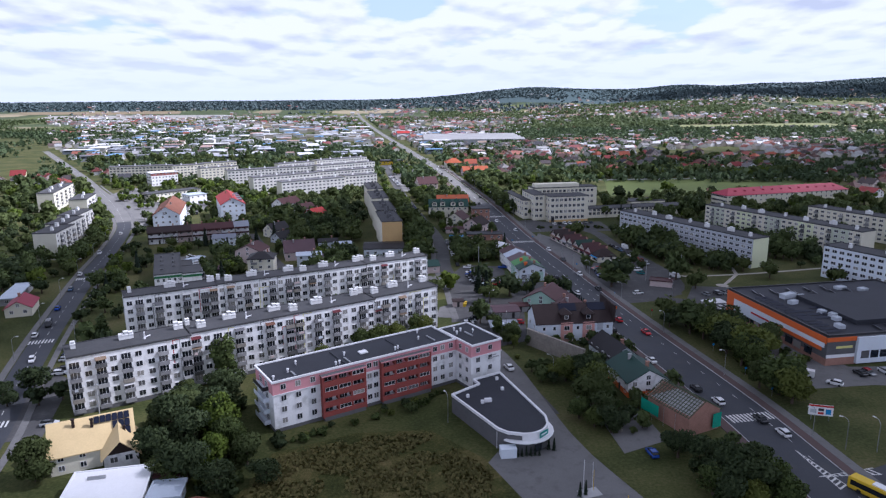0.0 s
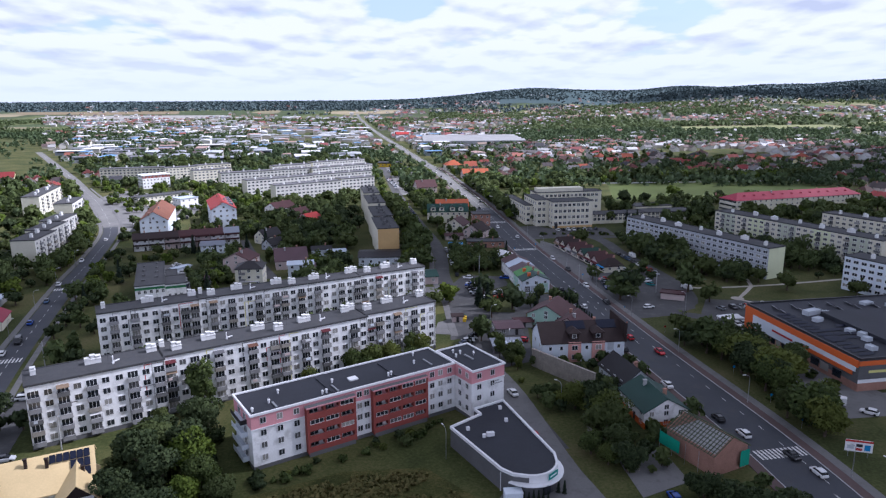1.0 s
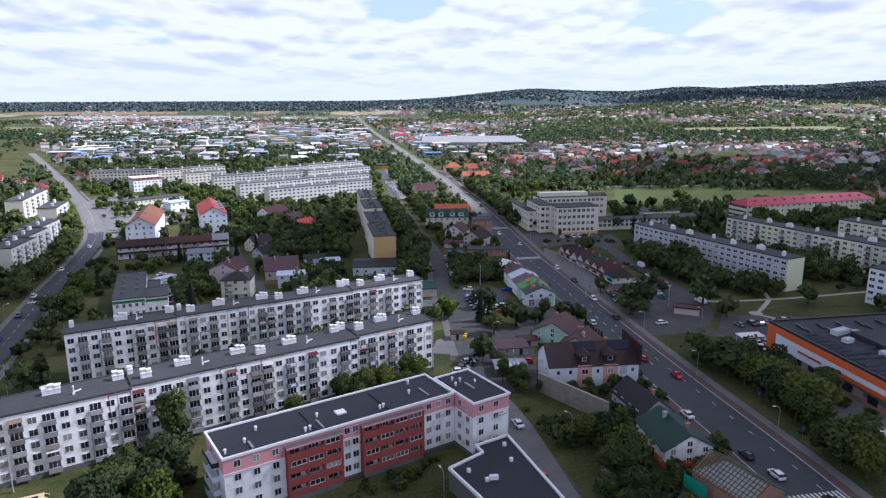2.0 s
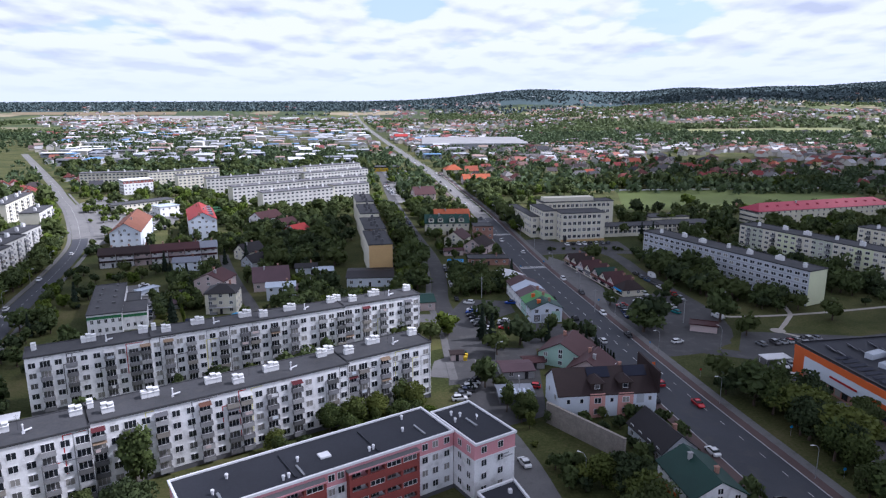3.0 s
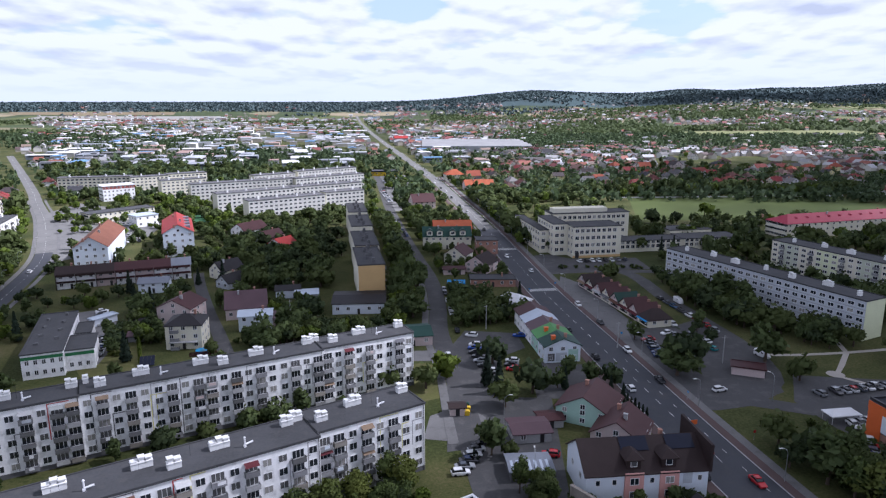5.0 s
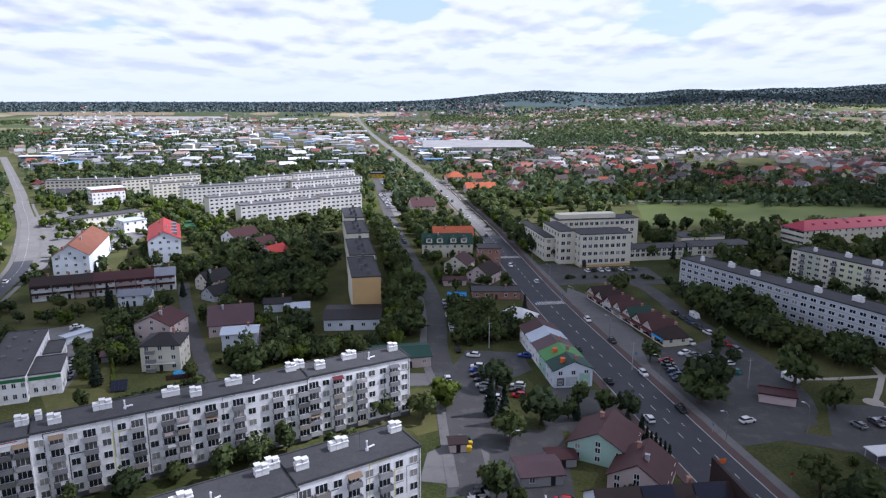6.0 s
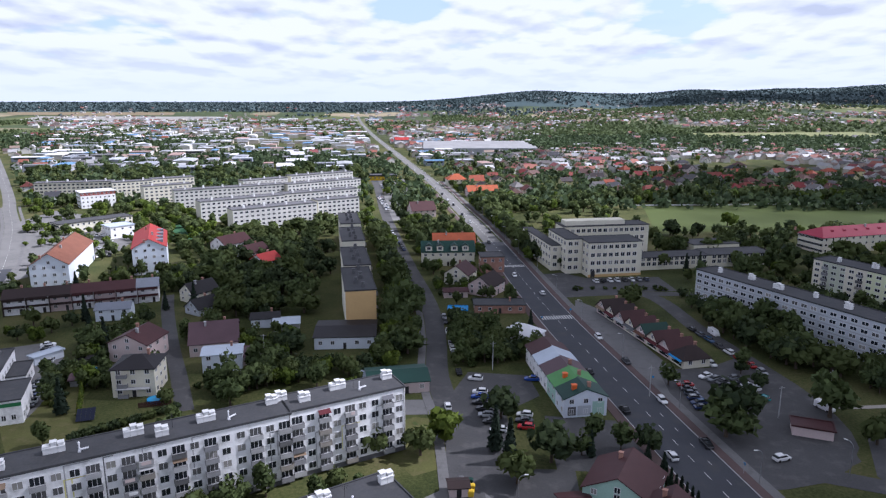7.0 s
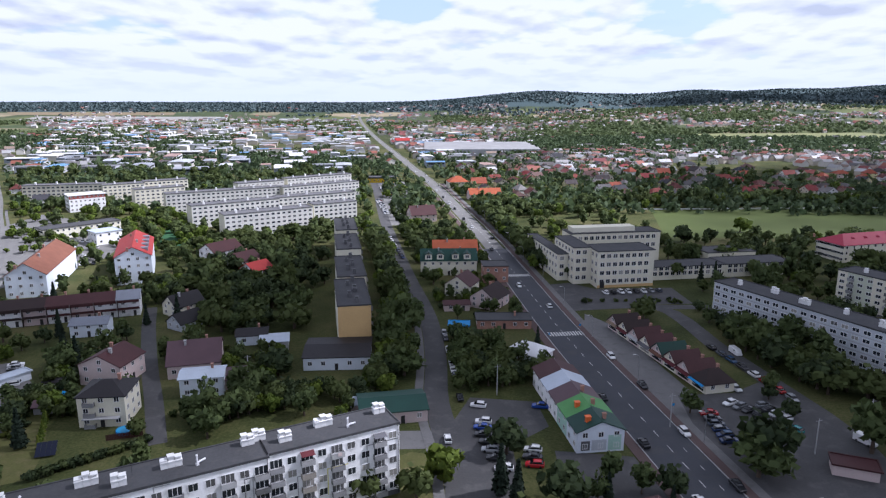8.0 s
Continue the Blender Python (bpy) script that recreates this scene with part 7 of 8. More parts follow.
# trees in the gardens
stand((1, 1, 3), [(-61.3, 370.7, 1.75), (-64.6, 347.4, 1.75), (-66.9, 415.9, 1.75), (-76.5, 394.7, 1.75), (-75.5, 370.1, 1.58), (-55.5, 328.6, 1.31), (-60.7, 236.0, 0.69), (-68.9, 159.3, 1.29), (-71.1, 147.6, 1.23), (-60.1, 137.5, 1.14), (-66.8, 134.3, 1.06)])
stand((0, 0, 2), [(-58.7, 312.3, 1.31), (-66.7, 299.6, 1.1), (-61.6, 296.8, 0.76), (-67.3, 328.1, 0.97), (-77.4, 225.2, 0.61), (-69.0, 182.8, 1.32), (-52.0, 133.0, 1.27)])
# trees by the bending road
stand((1, 1, 3), [(-91.2, 397.9, 1.75), (-116.7, 169.6, 1.72), (-112.4, 158.6, 1.42), (-242.1, 386.1, 1.75), (-199.9, 355.8, 1.75), (-213.5, 396.9, 1.75), (-222.9, 330.0, 1.75), (-90.0, 128.0, 1.18), (-210.5, 300.5, 1.75)])
stand((0, 0, 2), [(-119.2, 325.9, 1.16), (-108.4, 350.9, 1.75), (-88.4, 346.4, 0.89), (-90.7, 327.1, 0.92), (-86.3, 307.5, 0.93)])
stand((0, 1), [(-104, 300, 0.7), (-107, 312, 0.8), (-112, 290, 0.6), (-80, 291, 0.7), (-100, 345, 0.8), (-93, 360, 0.9), (-62, 306, 0.7), (-48, 322, 0.9), (-30, 322, 0.8), (-114, 342, 0.9), (-126, 352, 0.7), (-145, 345, 0.8), (-156, 352, 0.9)])
for x, y, s in ((11.6, 265, 0.95), (8.5, 270, 1.0), (30.5, 268, 0.6), (43, 266, 0.55), (45.5, 262, 0.5), (-148, 268, 0.8), (-118, 331, 0.9), (105, 438, 0.8), (112, 440, 0.8), (-155, 410, 0.8), (-108, 380, 0.75), (24, 352, 0.7)):
    plant(CONIFER, x, y, s, 0)
for x, y, s in ((-104.5, 284, 0.95), (-140, 358, 0.8), (-134, 350, 0.7), (-116, 372, 0.75), (-160, 388, 0.7), (-168, 400, 0.8), (-150, 300, 0.9)):
    plant(CONIFER, x, y, s, 0)
for k in range(7):
    plant(CONIFER, 44.5 + 0.6 * k, 257 - 1.6 * k, 0.9, 1)
for k in range(9):
    plant(CONIFER, -52.2 + 0.9 * k, 164.5 + 0.65 * k, 0.75, 1)
for k in range(8):
    plant(CONIFER, 12.8 + 1.0 * k, 139.6 + 0.12 * k, 0.4, 1)
for x, y in ((22.2, 143.0), (23.4, 142.6), (26.4, 124.6), (27.6, 124.8), (5.0, 227.5), (4.2, 229.5)):
    plant(CONIFER, x, y, 0.55, 1)
grove(BUSH, [(-72, 126), (-44, 122), (-50, 150), (-60, 172), (-74, 164)], 34, 1.6, 0.9, 1.6)
GOLD = [make_tree("thuja", "conifer", 23, 0.9, 4.2, 0.1, 420, 0.42, "leaf_light", "yellow-green columnar thuja in a garden row", "shrub")]
for k in range(11):
    plant(GOLD, -110.2 + 1.05 * k, 304 - 2.05 * k, 0.8, 0)
for k in range(16):
    plant(BUSH, -93.5 + 1.2 * k, 270.5 + 1.15 * k, 1.0, 0)
# rows and groves
grove(BROAD, [(-48, 190), (-8, 216), (-4, 208), (-38, 184)], 22, 3.0, 0.45, 0.8)
grove(BROAD, [(-55, 241), (-20, 262), (-14, 252), (-48, 228)], 12, 3.2, 0.55, 0.85, [0, 2, 2, 1])
grove(BROAD, [(-105, 196), (-60, 226), (-52, 214), (-92, 190)], 12, 3.6, 0.5, 0.8)
grove(BUSH, [(-46, 146), (-2, 176), (-5, 166), (-40, 142)], 22, 1.5, 0.6, 1.2)
grove(BROAD, [(-24, 318), (-14, 318), (-16, 348), (-24, 356), (-30, 330)], 10, 3.6, 0.7, 1.1)
grove(BROAD, [(-2, 320), (10, 322), (20, 330), (26, 338), (12, 352), (-3, 364), (-5, 340)], 34, 3.2, 0.6, 0.9, [1, 1, 0, 3])
grove(BROAD, [(-60, 360), (-44, 362), (-56, 420), (-74, 480), (-120, 482), (-118, 400), (-90, 360)], 85, 4.2, 0.8, 1.3, [0, 1, 1, 3, 3, 2])
grove(BROAD, [(-128, 300), (-98, 290), (-64, 300), (-20, 322), (-44, 332), (-60, 336), (-120, 345)], 32, 4.0, 0.5, 0.95)
grove(BROAD, [(-60, 300), (-24, 318), (-26, 330), (-62, 318)], 18, 3.4, 0.6, 0.9, [1, 3])
grove(BROAD, [(-26, 370), (-16, 372), (-36, 470), (-50, 540), (-60, 538), (-46, 470)], 40, 4.0, 0.9, 1.3, [0, 0, 1, 2, 4])
grove(BROAD, [(-140, 395), (-98, 398), (-84, 420), (-130, 440)], 22, 4.0, 0.7, 1.1)
grove(BROAD, [(90, 335), (130, 300), (140, 290), (120, 330), (98, 392), (90, 394)], 34, 4.6, 0.8, 1.7, [0, 1, 1, 3, 2])
grove(BROAD, [(82, 232), (98, 230), (104, 200), (92, 168), (84, 176)], 16, 4.5, 0.9, 1.2, [0, 1, 3])
grove(BROAD, [(132, 420), (150, 400), (190, 320), (178, 300), (150, 340), (116, 395)], 34, 4.6, 0.8, 1.2, [0, 1, 3])
grove(BROAD, [(160, 440), (190, 470), (260, 480), (300, 440), (250, 400), (210, 420)], 34, 5.0, 0.9, 1.3, [0, 1, 3])
grove(BROAD, [(28, 450), (42, 452), (30, 560), (8, 640), (0, 640), (18, 540)], 46, 4.4, 0.9, 1.4, [0, 1, 0, 4, 3])
grove(BROAD, [(-20, 490), (2, 500), (-4, 560), (-40, 570), (-50, 540)], 12, 4.4, 0.8, 1.2)
grove(BROAD, [(-186, 300), (-172, 290), (-192, 365), (-226, 440), (-232, 420), (-206, 350)], 46, 3.8, 0.7, 1.1, [0, 0, 1, 4])
grove(BROAD, [(-240, 260), (-190, 250), (-185, 300), (-205, 325), (-260, 330)], 30, 4.6, 0.8, 1.2)
grove(BROAD, [(-260, 350), (-232, 360), (-262, 440), (-300, 470), (-330, 420)], 40, 5.0, 0.8, 1.3, [0, 0, 1, 4, 3])
grove(BROAD, [(-160, 255), (-140, 262), (-150, 300), (-166, 330), (-178, 330), (-165, 290)], 12, 4.0, 0.5, 0.9)
grove(BROAD, [(-190, 180), (-150, 190), (-172, 240), (-230, 240)], 14, 4.5, 0.6, 1.1)
grove(BROAD, [(52, 118), (66, 118), (68, 136), (58, 136), (50, 128)], 10, 3.4, 0.7, 1.0, [0, 1, 3])
grove(BROAD, [(26, 160), (34, 150), (44, 164), (34, 186), (26, 190)], 9, 3.2, 0.5, 0.9, [0, 1])
grove(BROAD, [(8, 196), (22, 200), (20, 214), (8, 240), (6, 222)], 10, 3.0, 0.5, 0.9, [1, 2])
grove(BROAD, [(-260, 560), (-170, 590), (-120, 520), (-140, 480), (-180, 480), (-300, 600)], 60, 4.6, 0.6, 1.0, [4, 4, 0])
grove(BROAD, [(110, 500), (150, 505), (240, 545), (240, 530), (150, 480)], 16, 6.0, 0.8, 1.4, [0, 1, 3])
grove(MID, [(110, 650), (330, 672), (350, 690), (110, 672)], 70, 4.5, 1.0, 1.4)
grove(MID, [(20, 590), (110, 640), (108, 670), (0, 660)], 42, 4.5, 0.9, 1.3)
grove(BUSH, [(-120, 280), (-60, 300), (-62, 315), (-125, 300)], 26, 2.0, 0.6, 1.2)
grove(BUSH, [(92, 245), (104, 240), (108, 215), (100, 205)], 12, 2.0, 0.8, 1.3)
grove(BUSH, [(0, 214), (60, 160), (64, 170), (24, 200)], 18, 2.0, 0.6, 1.2)
grove(BUSH, [(48, 408), (90, 412), (88, 406), (48, 403)], 16, 2.0, 0.6, 1.0, clear=0.4)
grove(BROAD, [(-300, 180), (-190, 190), (-170, 226), (-180, 250), (-300, 270)], 34, 4.2, 0.7, 1.2, [0, 1, 3])
grove(BROAD, [(-176, 262), (-166, 268), (-186, 322), (-232, 322), (-250, 262), (-190, 256)], 30, 3.8, 0.7, 1.1, [0, 1, 3])
grove(MID, [(-150, 335), (-100, 340), (-60, 350), (-50, 330), (-20, 325), (-20, 300), (-60, 290), (-130, 300)], 30, 3.0, 0.4, 0.8)
grove(MID, [(-30, 380), (20, 380), (30, 440), (10, 520), (-36, 560), (-50, 540)], 60, 3.2, 0.5, 0.9)
grove(MID, [(-160, 390), (-90, 400), (-60, 480), (-110, 520), (-150, 480)], 60, 3.6, 0.6, 1.0)
grove(MID, [(-260, 540), (-100, 500), (-60, 560), (-40, 640), (-60, 800), (-330, 760), (-340, 620)], 260, 3.4, 0.5, 1.0, [0, 2, 3, 3])
grove(MID, [(90, 420), (300, 440), (320, 540), (240, 545), (110, 530)], 70, 4.2, 0.7, 1.2)
grove(MID, [(180, 250), (330, 260), (340, 440), (230, 380)], 60, 4.6, 0.8, 1.3)
grove(MID, [(-60, 560), (-6, 560), (-20, 700), (-60, 790)], 46, 3.6, 0.5, 0.9)
grove(MID, [(20, 500), (110, 520), (110, 640), (0, 660)], 60, 3.8, 0.7, 1.2)
grove(BUSH, [(88, 250), (104, 246), (110, 200), (88, 164), (82, 180)], 30, 1.8, 0.8, 1.4)
grove(BUSH, [(-2, 318), (24, 326), (24, 350), (-4, 366)], 36, 1.8, 0.8, 1.5)
grove(MID, [(-160, 470), (-60, 500), (-70, 570), (-130, 520)], 50, 3.2, 0.7, 1.2, [0, 1, 1])
grove(MID, [(-420, 420), (-300, 470), (-320, 560), (-480, 640), (-520, 520)], 90, 4.4, 0.7, 1.2)
grove(MID, [(-400, 700), (-60, 780), (-100, 860), (-480, 860)], 150, 4.4, 0.8, 1.4, [0, 0, 1, 2])
grove(BUSH, [(-125, 300), (-60, 320), (-60, 350), (-130, 350)], 40, 1.8, 0.7, 1.5)
grove(MID, [(-170, 300), (-60, 290), (-20, 310), (-24, 345), (-100, 360), (-190, 350)], 40, 3.2, 0.5, 0.9, [0, 1, 1, 2, 3], clear=2.0)
grove(MID, [(-200, 380), (-90, 385), (-60, 470), (-110, 540), (-230, 440)], 130, 2.4, 0.3, 0.8, [0, 1, 1, 2], clear=0.8)
grove(MID, [(-28, 385), (30, 385), (30, 470), (0, 560), (-50, 560)], 110, 2.2, 0.3, 0.8, [0, 1, 2, 3], clear=0.8)
grove(MID, [(80, 300), (190, 300), (230, 400), (320, 440), (300, 540), (100, 520), (88, 400)], 170, 3.4, 0.5, 1.2, [0, 1, 1, 2], clear=0.8)
grove(MID, [(-330, 180), (-150, 180), (-190, 330), (-340, 420)], 120, 3.2, 0.4, 1.1, [0, 1, 1, 2], clear=0.8)
grove(MID, [(-125, 130), (-95, 190), (-40, 240), (-60, 300), (-170, 280), (-150, 210)], 26, 4.0, 0.7, 1.1, [0, 1, 2], clear=0.8)
grove(MID, [(22, 160), (70, 130), (64, 190), (52, 230), (30, 240), (20, 205)], 60, 2.0, 0.25, 0.6, [0, 1, 1], clear=0.6)
grove(MID, [(-300, 480), (-150, 470), (-60, 560), (-330, 640)], 160, 3.0, 0.4, 0.9, [0, 2, 3, 3], clear=0.8)
grove(MID, [(-30, 700), (100, 640), (360, 660), (360, 900), (-40, 880)], 260, 3.4, 0.5, 1.1, [0, 1, 2, 3], clear=0.8)

grove(BROAD, [(-230, 180), (-160, 186), (-178, 236), (-250, 262)], 30, 5.0, 1.0, 1.5, [0, 1, 3])
grove(MID, [(-330, 470), (-296, 480), (-300, 540), (-380, 640), (-420, 620)], 40, 4.5, 0.9, 1.4, [0, 2, 3])
for x, y in ((-224, 402), (-236, 423), (-248, 444), (-261, 468), (-277, 493), (-294, 519), (-312, 545), (-330, 572)):
    plant(BROAD, x, y, 1.4, random.choice((0, 0, 1, 4)))
grove(MID, [(-250, 600), (-215, 570), (-190, 590), (-240, 625)], 14, 4.0, 0.8, 1.2, [3, 3, 0])


def tall_grass():
    """Unmown tufts on the meadow, dry and green."""
    rng = np.random.default_rng(3)
    xy = np.stack([rng.uniform(-45, 14, 16000), rng.uniform(99, 152, 16000)], 1)
    outline = [(-40, 138), (-44, 118), (-30, 99), (7, 101), (14, 118), (8, 134), (-6, 150), (-23, 148)]
    c = np.array([(x, y, 0.3) for x, y in xy if inside(x, y, outline) and noise.noise((x / 7, y / 7, 0)) > -0.25])
    return leaf_cards(c, rng.uniform(0.4, 0.8, len(c)), rng)


M["straw"] = leafy("dry_grass_blades", (0.060, 0.070, 0.020), (0.17, 0.145, 0.055), (0.17, 0.145, 0.055), 0.3)
solid("tall_grass", cards_mesh("tall_grass", tall_grass(), "straw"), None, "dry yellow and green tufts of unmown grass", "grass", "stuff")

# ---- vehicles ----
def loft(g, sections, slot=0):
    """A skin through cross-sections with the same number of points, closed at both ends."""
    k, n = len(g.v), len(sections[0])
    for s in sections:
        g.v += [tuple(p) for p in s]
    for r in range(len(sections) - 1):
        for i in range(n):
            j = (i + 1) % n
            g.f.append((k + r * n + i, k + r * n + j, k + (r + 1) * n + j, k + (r + 1) * n + i))
            g.s.append(slot)
    g.f += [tuple(reversed(range(k, k + n))), tuple(range(k + (len(sections) - 1) * n, k + len(sections) * n))]
    g.s += [slot, slot]
    return g


def ring(y, half, low, high, round_top=0.12):
    return [(-half * 0.94, y, low), (half * 0.94, y, low), (half, y, low + 0.18), (half, y, high - round_top), (half * 0.9, y, high), (-half * 0.9, y, high), (-half, y, high - round_top), (-half, y, low + 0.18)]


def make_car(kind, paint, label, wheels=True):
    """Body shell, glasshouse, roof, four wheels and lamps; nose towards local +y."""
    b = thing("car", None, label, "car", "cars")
    if kind == "van":
        L, hw, belt, top, y0, y1 = 5.2, 0.98, 1.25, 2.2, -2.5, 1.9
        body = [ring(-2.6, hw * 0.96, 0.35, 2.0), ring(-2.5, hw, 0.25, 2.15), ring(1.0, hw, 0.25, 2.15), ring(1.5, hw, 0.25, 1.95), ring(2.1, hw * 0.98, 0.25, 1.15), ring(2.6, hw * 0.9, 0.3, 0.9)]
        house_a, house_b = ring(0.4, hw * 1.01, 1.2, 1.9, 0.05), ring(1.62, hw * 0.99, 1.2, 1.72, 0.05)
        cabin = [house_a, house_b]
        roof = None
    else:
        L, hw = (4.3, 0.88) if kind == "hatch" else (4.65, 0.9)
        a = L / 2
        body = [ring(-a, hw * 0.86, 0.38, 0.88), ring(-a + 0.18, hw * 0.97, 0.26, 0.98), ring(-a + 1.2, hw, 0.2, 1.0), ring(0.6, hw, 0.2, 0.98), ring(a - 1.0, hw * 0.99, 0.2, 0.93), ring(a - 0.2, hw * 0.93, 0.26, 0.78), ring(a, hw * 0.8, 0.34, 0.66)]
        back = -a + (0.15 if kind == "hatch" else 0.75)
        cabin = [ring(back, hw * 0.88, 0.95, 1.0, 0.02), ring(back + 0.5, hw * 0.86, 0.95, 1.38, 0.05), ring(0.15, hw * 0.84, 0.95, 1.45, 0.05), ring(1.05, hw * 0.88, 0.93, 0.98, 0.02)]
        roof = [ring(back + 0.45, hw * 0.74, 1.37, 1.43, 0.02), ring(back + 0.8, hw * 0.78, 1.40, 1.49, 0.03), ring(0.1, hw * 0.78, 1.41, 1.49, 0.03), ring(0.35, hw * 0.74, 1.34, 1.41, 0.02)]
    flip = lambda rows: [list(reversed(r)) for r in rows]
    shell = loft(Geo(), flip(body))
    if roof and not wheels:
        loft(shell, flip(roof))
    part("body", shell, paint, b)
    part("glasshouse", loft(Geo(), flip(cabin)), "car_glass", b, "dark tinted windows")
    if roof and wheels:
        part("roof", loft(Geo(), flip(roof)), paint, b)
    wheel = SHARED.setdefault("wheel", Geo().tube((-0.11, 0, 0), (0.11, 0, 0), 0.32, sides=12).mesh("wheel", "tyre"))
    for sx in (-1, 1) if wheels else ():
        for sy in (-1, 1):
            part("wheel", wheel, None, b, "", pose(sx * (hw - 0.09), sy * L * 0.30, 0.32))
    return b


CARS, PARKED = {}, set()


def car(x, y, turn, paint="car_paint", kind="hatch", label=""):
    """Park one car; alike ones share their meshes."""
    key = (paint, kind, y < 300)
    words = {"car_paint": "parked car with glossy paint standing", "car_white": "white car with dark windows", "car_red": "red car with dark windows", "car_blue": "blue car with dark windows", "car_black": "black car with dark windows", "car_teal": "teal car with dark windows"}[paint]
    if key not in CARS:
        CARS[key] = make_car(kind, paint, label or f"{words} on the asphalt" if kind != "van" else f"{words.replace('car', 'van')} on the asphalt", y < 300)
    ob = CARS[key]
    m = pose(x, y, land(x, y) + 0.075, 0, 0, turn)
    if key in PARKED:
        ob = copy_thing(ob, m)
    else:
        PARKED.add(key)
        ob.matrix_basis = m
    if label:
        tagged(ob, label)


def park_row(x, y, turn, step, count, face, jitter=4, skip=0.12):
    """A row of parked cars along a line."""
    for k in range(count):
        if random.random() < skip:
            continue
        car(x + k * step * math.cos(radians(turn)), y + k * step * math.sin(radians(turn)), face - 90 + random.uniform(-jitter, jitter) + random.choice((0, 180)), random.choice(("car_paint",) * 5 + ("car_white", "car_black")), random.choice(("hatch", "hatch", "sedan")))


random.seed(9)
# moving traffic as it stands, street first
for x, y, turn, paint, kind in ((79.5, 151, 11, "car_white", "hatch"), (77, 158, 11, "car_black", "sedan"), (70.2, 168, 13, "car_white", "hatch"), (67, 176, 12, "car_black", "hatch"), (60, 196, 13, "car_white", "sedan"), (54, 223, 12, "car_black", "hatch"), (65, 221, 192, "car_red", "sedan"), (58.5, 234, 12, "car_red", "hatch")):
    car(x, y, turn, paint, kind)
for x, y, turn, paint, kind in ((43.5, 291.5, 10, "car_black", "sedan"), (55.0, 297.5, 190, "car_white", "hatch"), (51.5, 325, 190, "car_black", "sedan"), (38.5, 316.5, 10, "car_black", "sedan"), (59, 274, 190, "car_black", "sedan"), (47, 347, 190, "car_paint", "hatch"), (27.5, 340, 10, "car_white", "van"), (32.8, 318, 10, "car_white", "hatch"), (49, 268, 10, "car_white", "hatch")):
    car(x, y, turn, paint, kind)
for k in range(16):
    f = 400 + 33 * k + random.uniform(-6, 6)
    side = random.choice((-3.2, 3.2))
    line = min(MAIN, key=lambda p: abs(p.y - f))
    car(line.x + side, f, (10 if side > 0 else 190) - 2, random.choice(("car_paint", "car_white", "car_black")), "hatch")
for x, y, turn, paint, kind in ((-146, 216, 24, "car_white", "hatch"), (-148, 227, 205, "car_black", "van"), (-156, 246, 22, "car_blue", "sedan"), (-166, 272, 202, "car_paint", "hatch"), (-176, 297, 20, "car_white", "hatch"), (-190, 340, 200, "car_paint", "sedan"), (-204, 390, 20, "car_white", "hatch"), (-133, 194, 205, "car_white", "hatch")):
    car(x, y, turn, paint, kind)
# parked rows
park_row(64.5, 293.5, 90, 2.9, 6, 4)
park_row(72.5, 314.5, -52, 2.7, 4, 32)
park_row(80.2, 316, -75, 2.7, 6, 16)
park_row(90.5, 318, 103, 5.6, 8, 104)
park_row(77.5, 324, 106, 5.4, 8, 106)
for x, y, turn, paint, kind in ((4.2, 310.2, 80, "car_white", "hatch"), (5.4, 301, 84, "car_white", "hatch"), (5.2, 297.8, 82, "car_blue", "sedan"), (5.2, 294.2, 86, "car_black", "hatch"), (6.4, 290.6, 80, "car_black", "sedan"), (6.8, 287, 84, "car_paint", "hatch"), (7.9, 283.2, 82, "car_black", "hatch"), (9.6, 279, 86, "car_white", "hatch"), (16.6, 280.8, 84, "car_red", "hatch"), (16.4, 284, 80, "car_black", "sedan"), (16.8, 287.4, 82, "car_white", "hatch"), (20.8, 310.4, 84, "car_blue", "sedan"), (-3.4, 291.6, 8, "car_white", "hatch"), (-0.8, 314.8, 8, "car_black", "sedan")):
    car(x, y, turn, paint, kind)
park_row(-2.5, 329, 97, 5.4, 8, 97)
park_row(1.2, 222.5, 70, 2.7, 6, 15)
park_row(-101, 150, 110, 2.8, 5, 20)
park_row(-118, 184, 112, 2.8, 6, 20)
park_row(56, 419, 10, 3.4, 9, 100)
park_row(100, 248, 20, 2.6, 5, 100)
park_row(94.5, 230, 68, 2.7, 5, 160)
park_row(101, 266.5, 16, 2.7, 9, 106)
park_row(118, 187, 10, 2.7, 8, 100)
park_row(-138, 332, -60, 2.8, 7, 30)
park_row(-116, 287, 110, 2.8, 7, 20)
for k in range(4):
    park_row(-203 - 9 * k, 452 + 18 * k, 25, 2.8, 8, 115)
park_row(-252, 395, 110, 2.7, 12, 20)
park_row(-57, 612, 103, 2.9, 24, 15)
park_row(-66, 700, 104, 2.9, 20, 15)
park_row(-33, 480, 104, 5.4, 10, 104)
for x, y, turn, paint, kind in ((18.5, 166.5, -70, "car_red", "hatch"), (45.5, 141, 10, "car_blue", "hatch"), (101.5, 186, 60, "car_white", "van"), (107, 180, 50, "car_white", "hatch"), (83, 300, 30, "car_teal", "hatch"), (88, 352, 190, "car_white", "van"), (97, 294.5, 205, "car_white", "van"), (22, 231, 80, "car_red", "hatch"), (74, 268, -70, "car_white", "hatch"), (16, 190, 20, "car_white", "sedan")):
    car(x, y, turn, paint, kind)


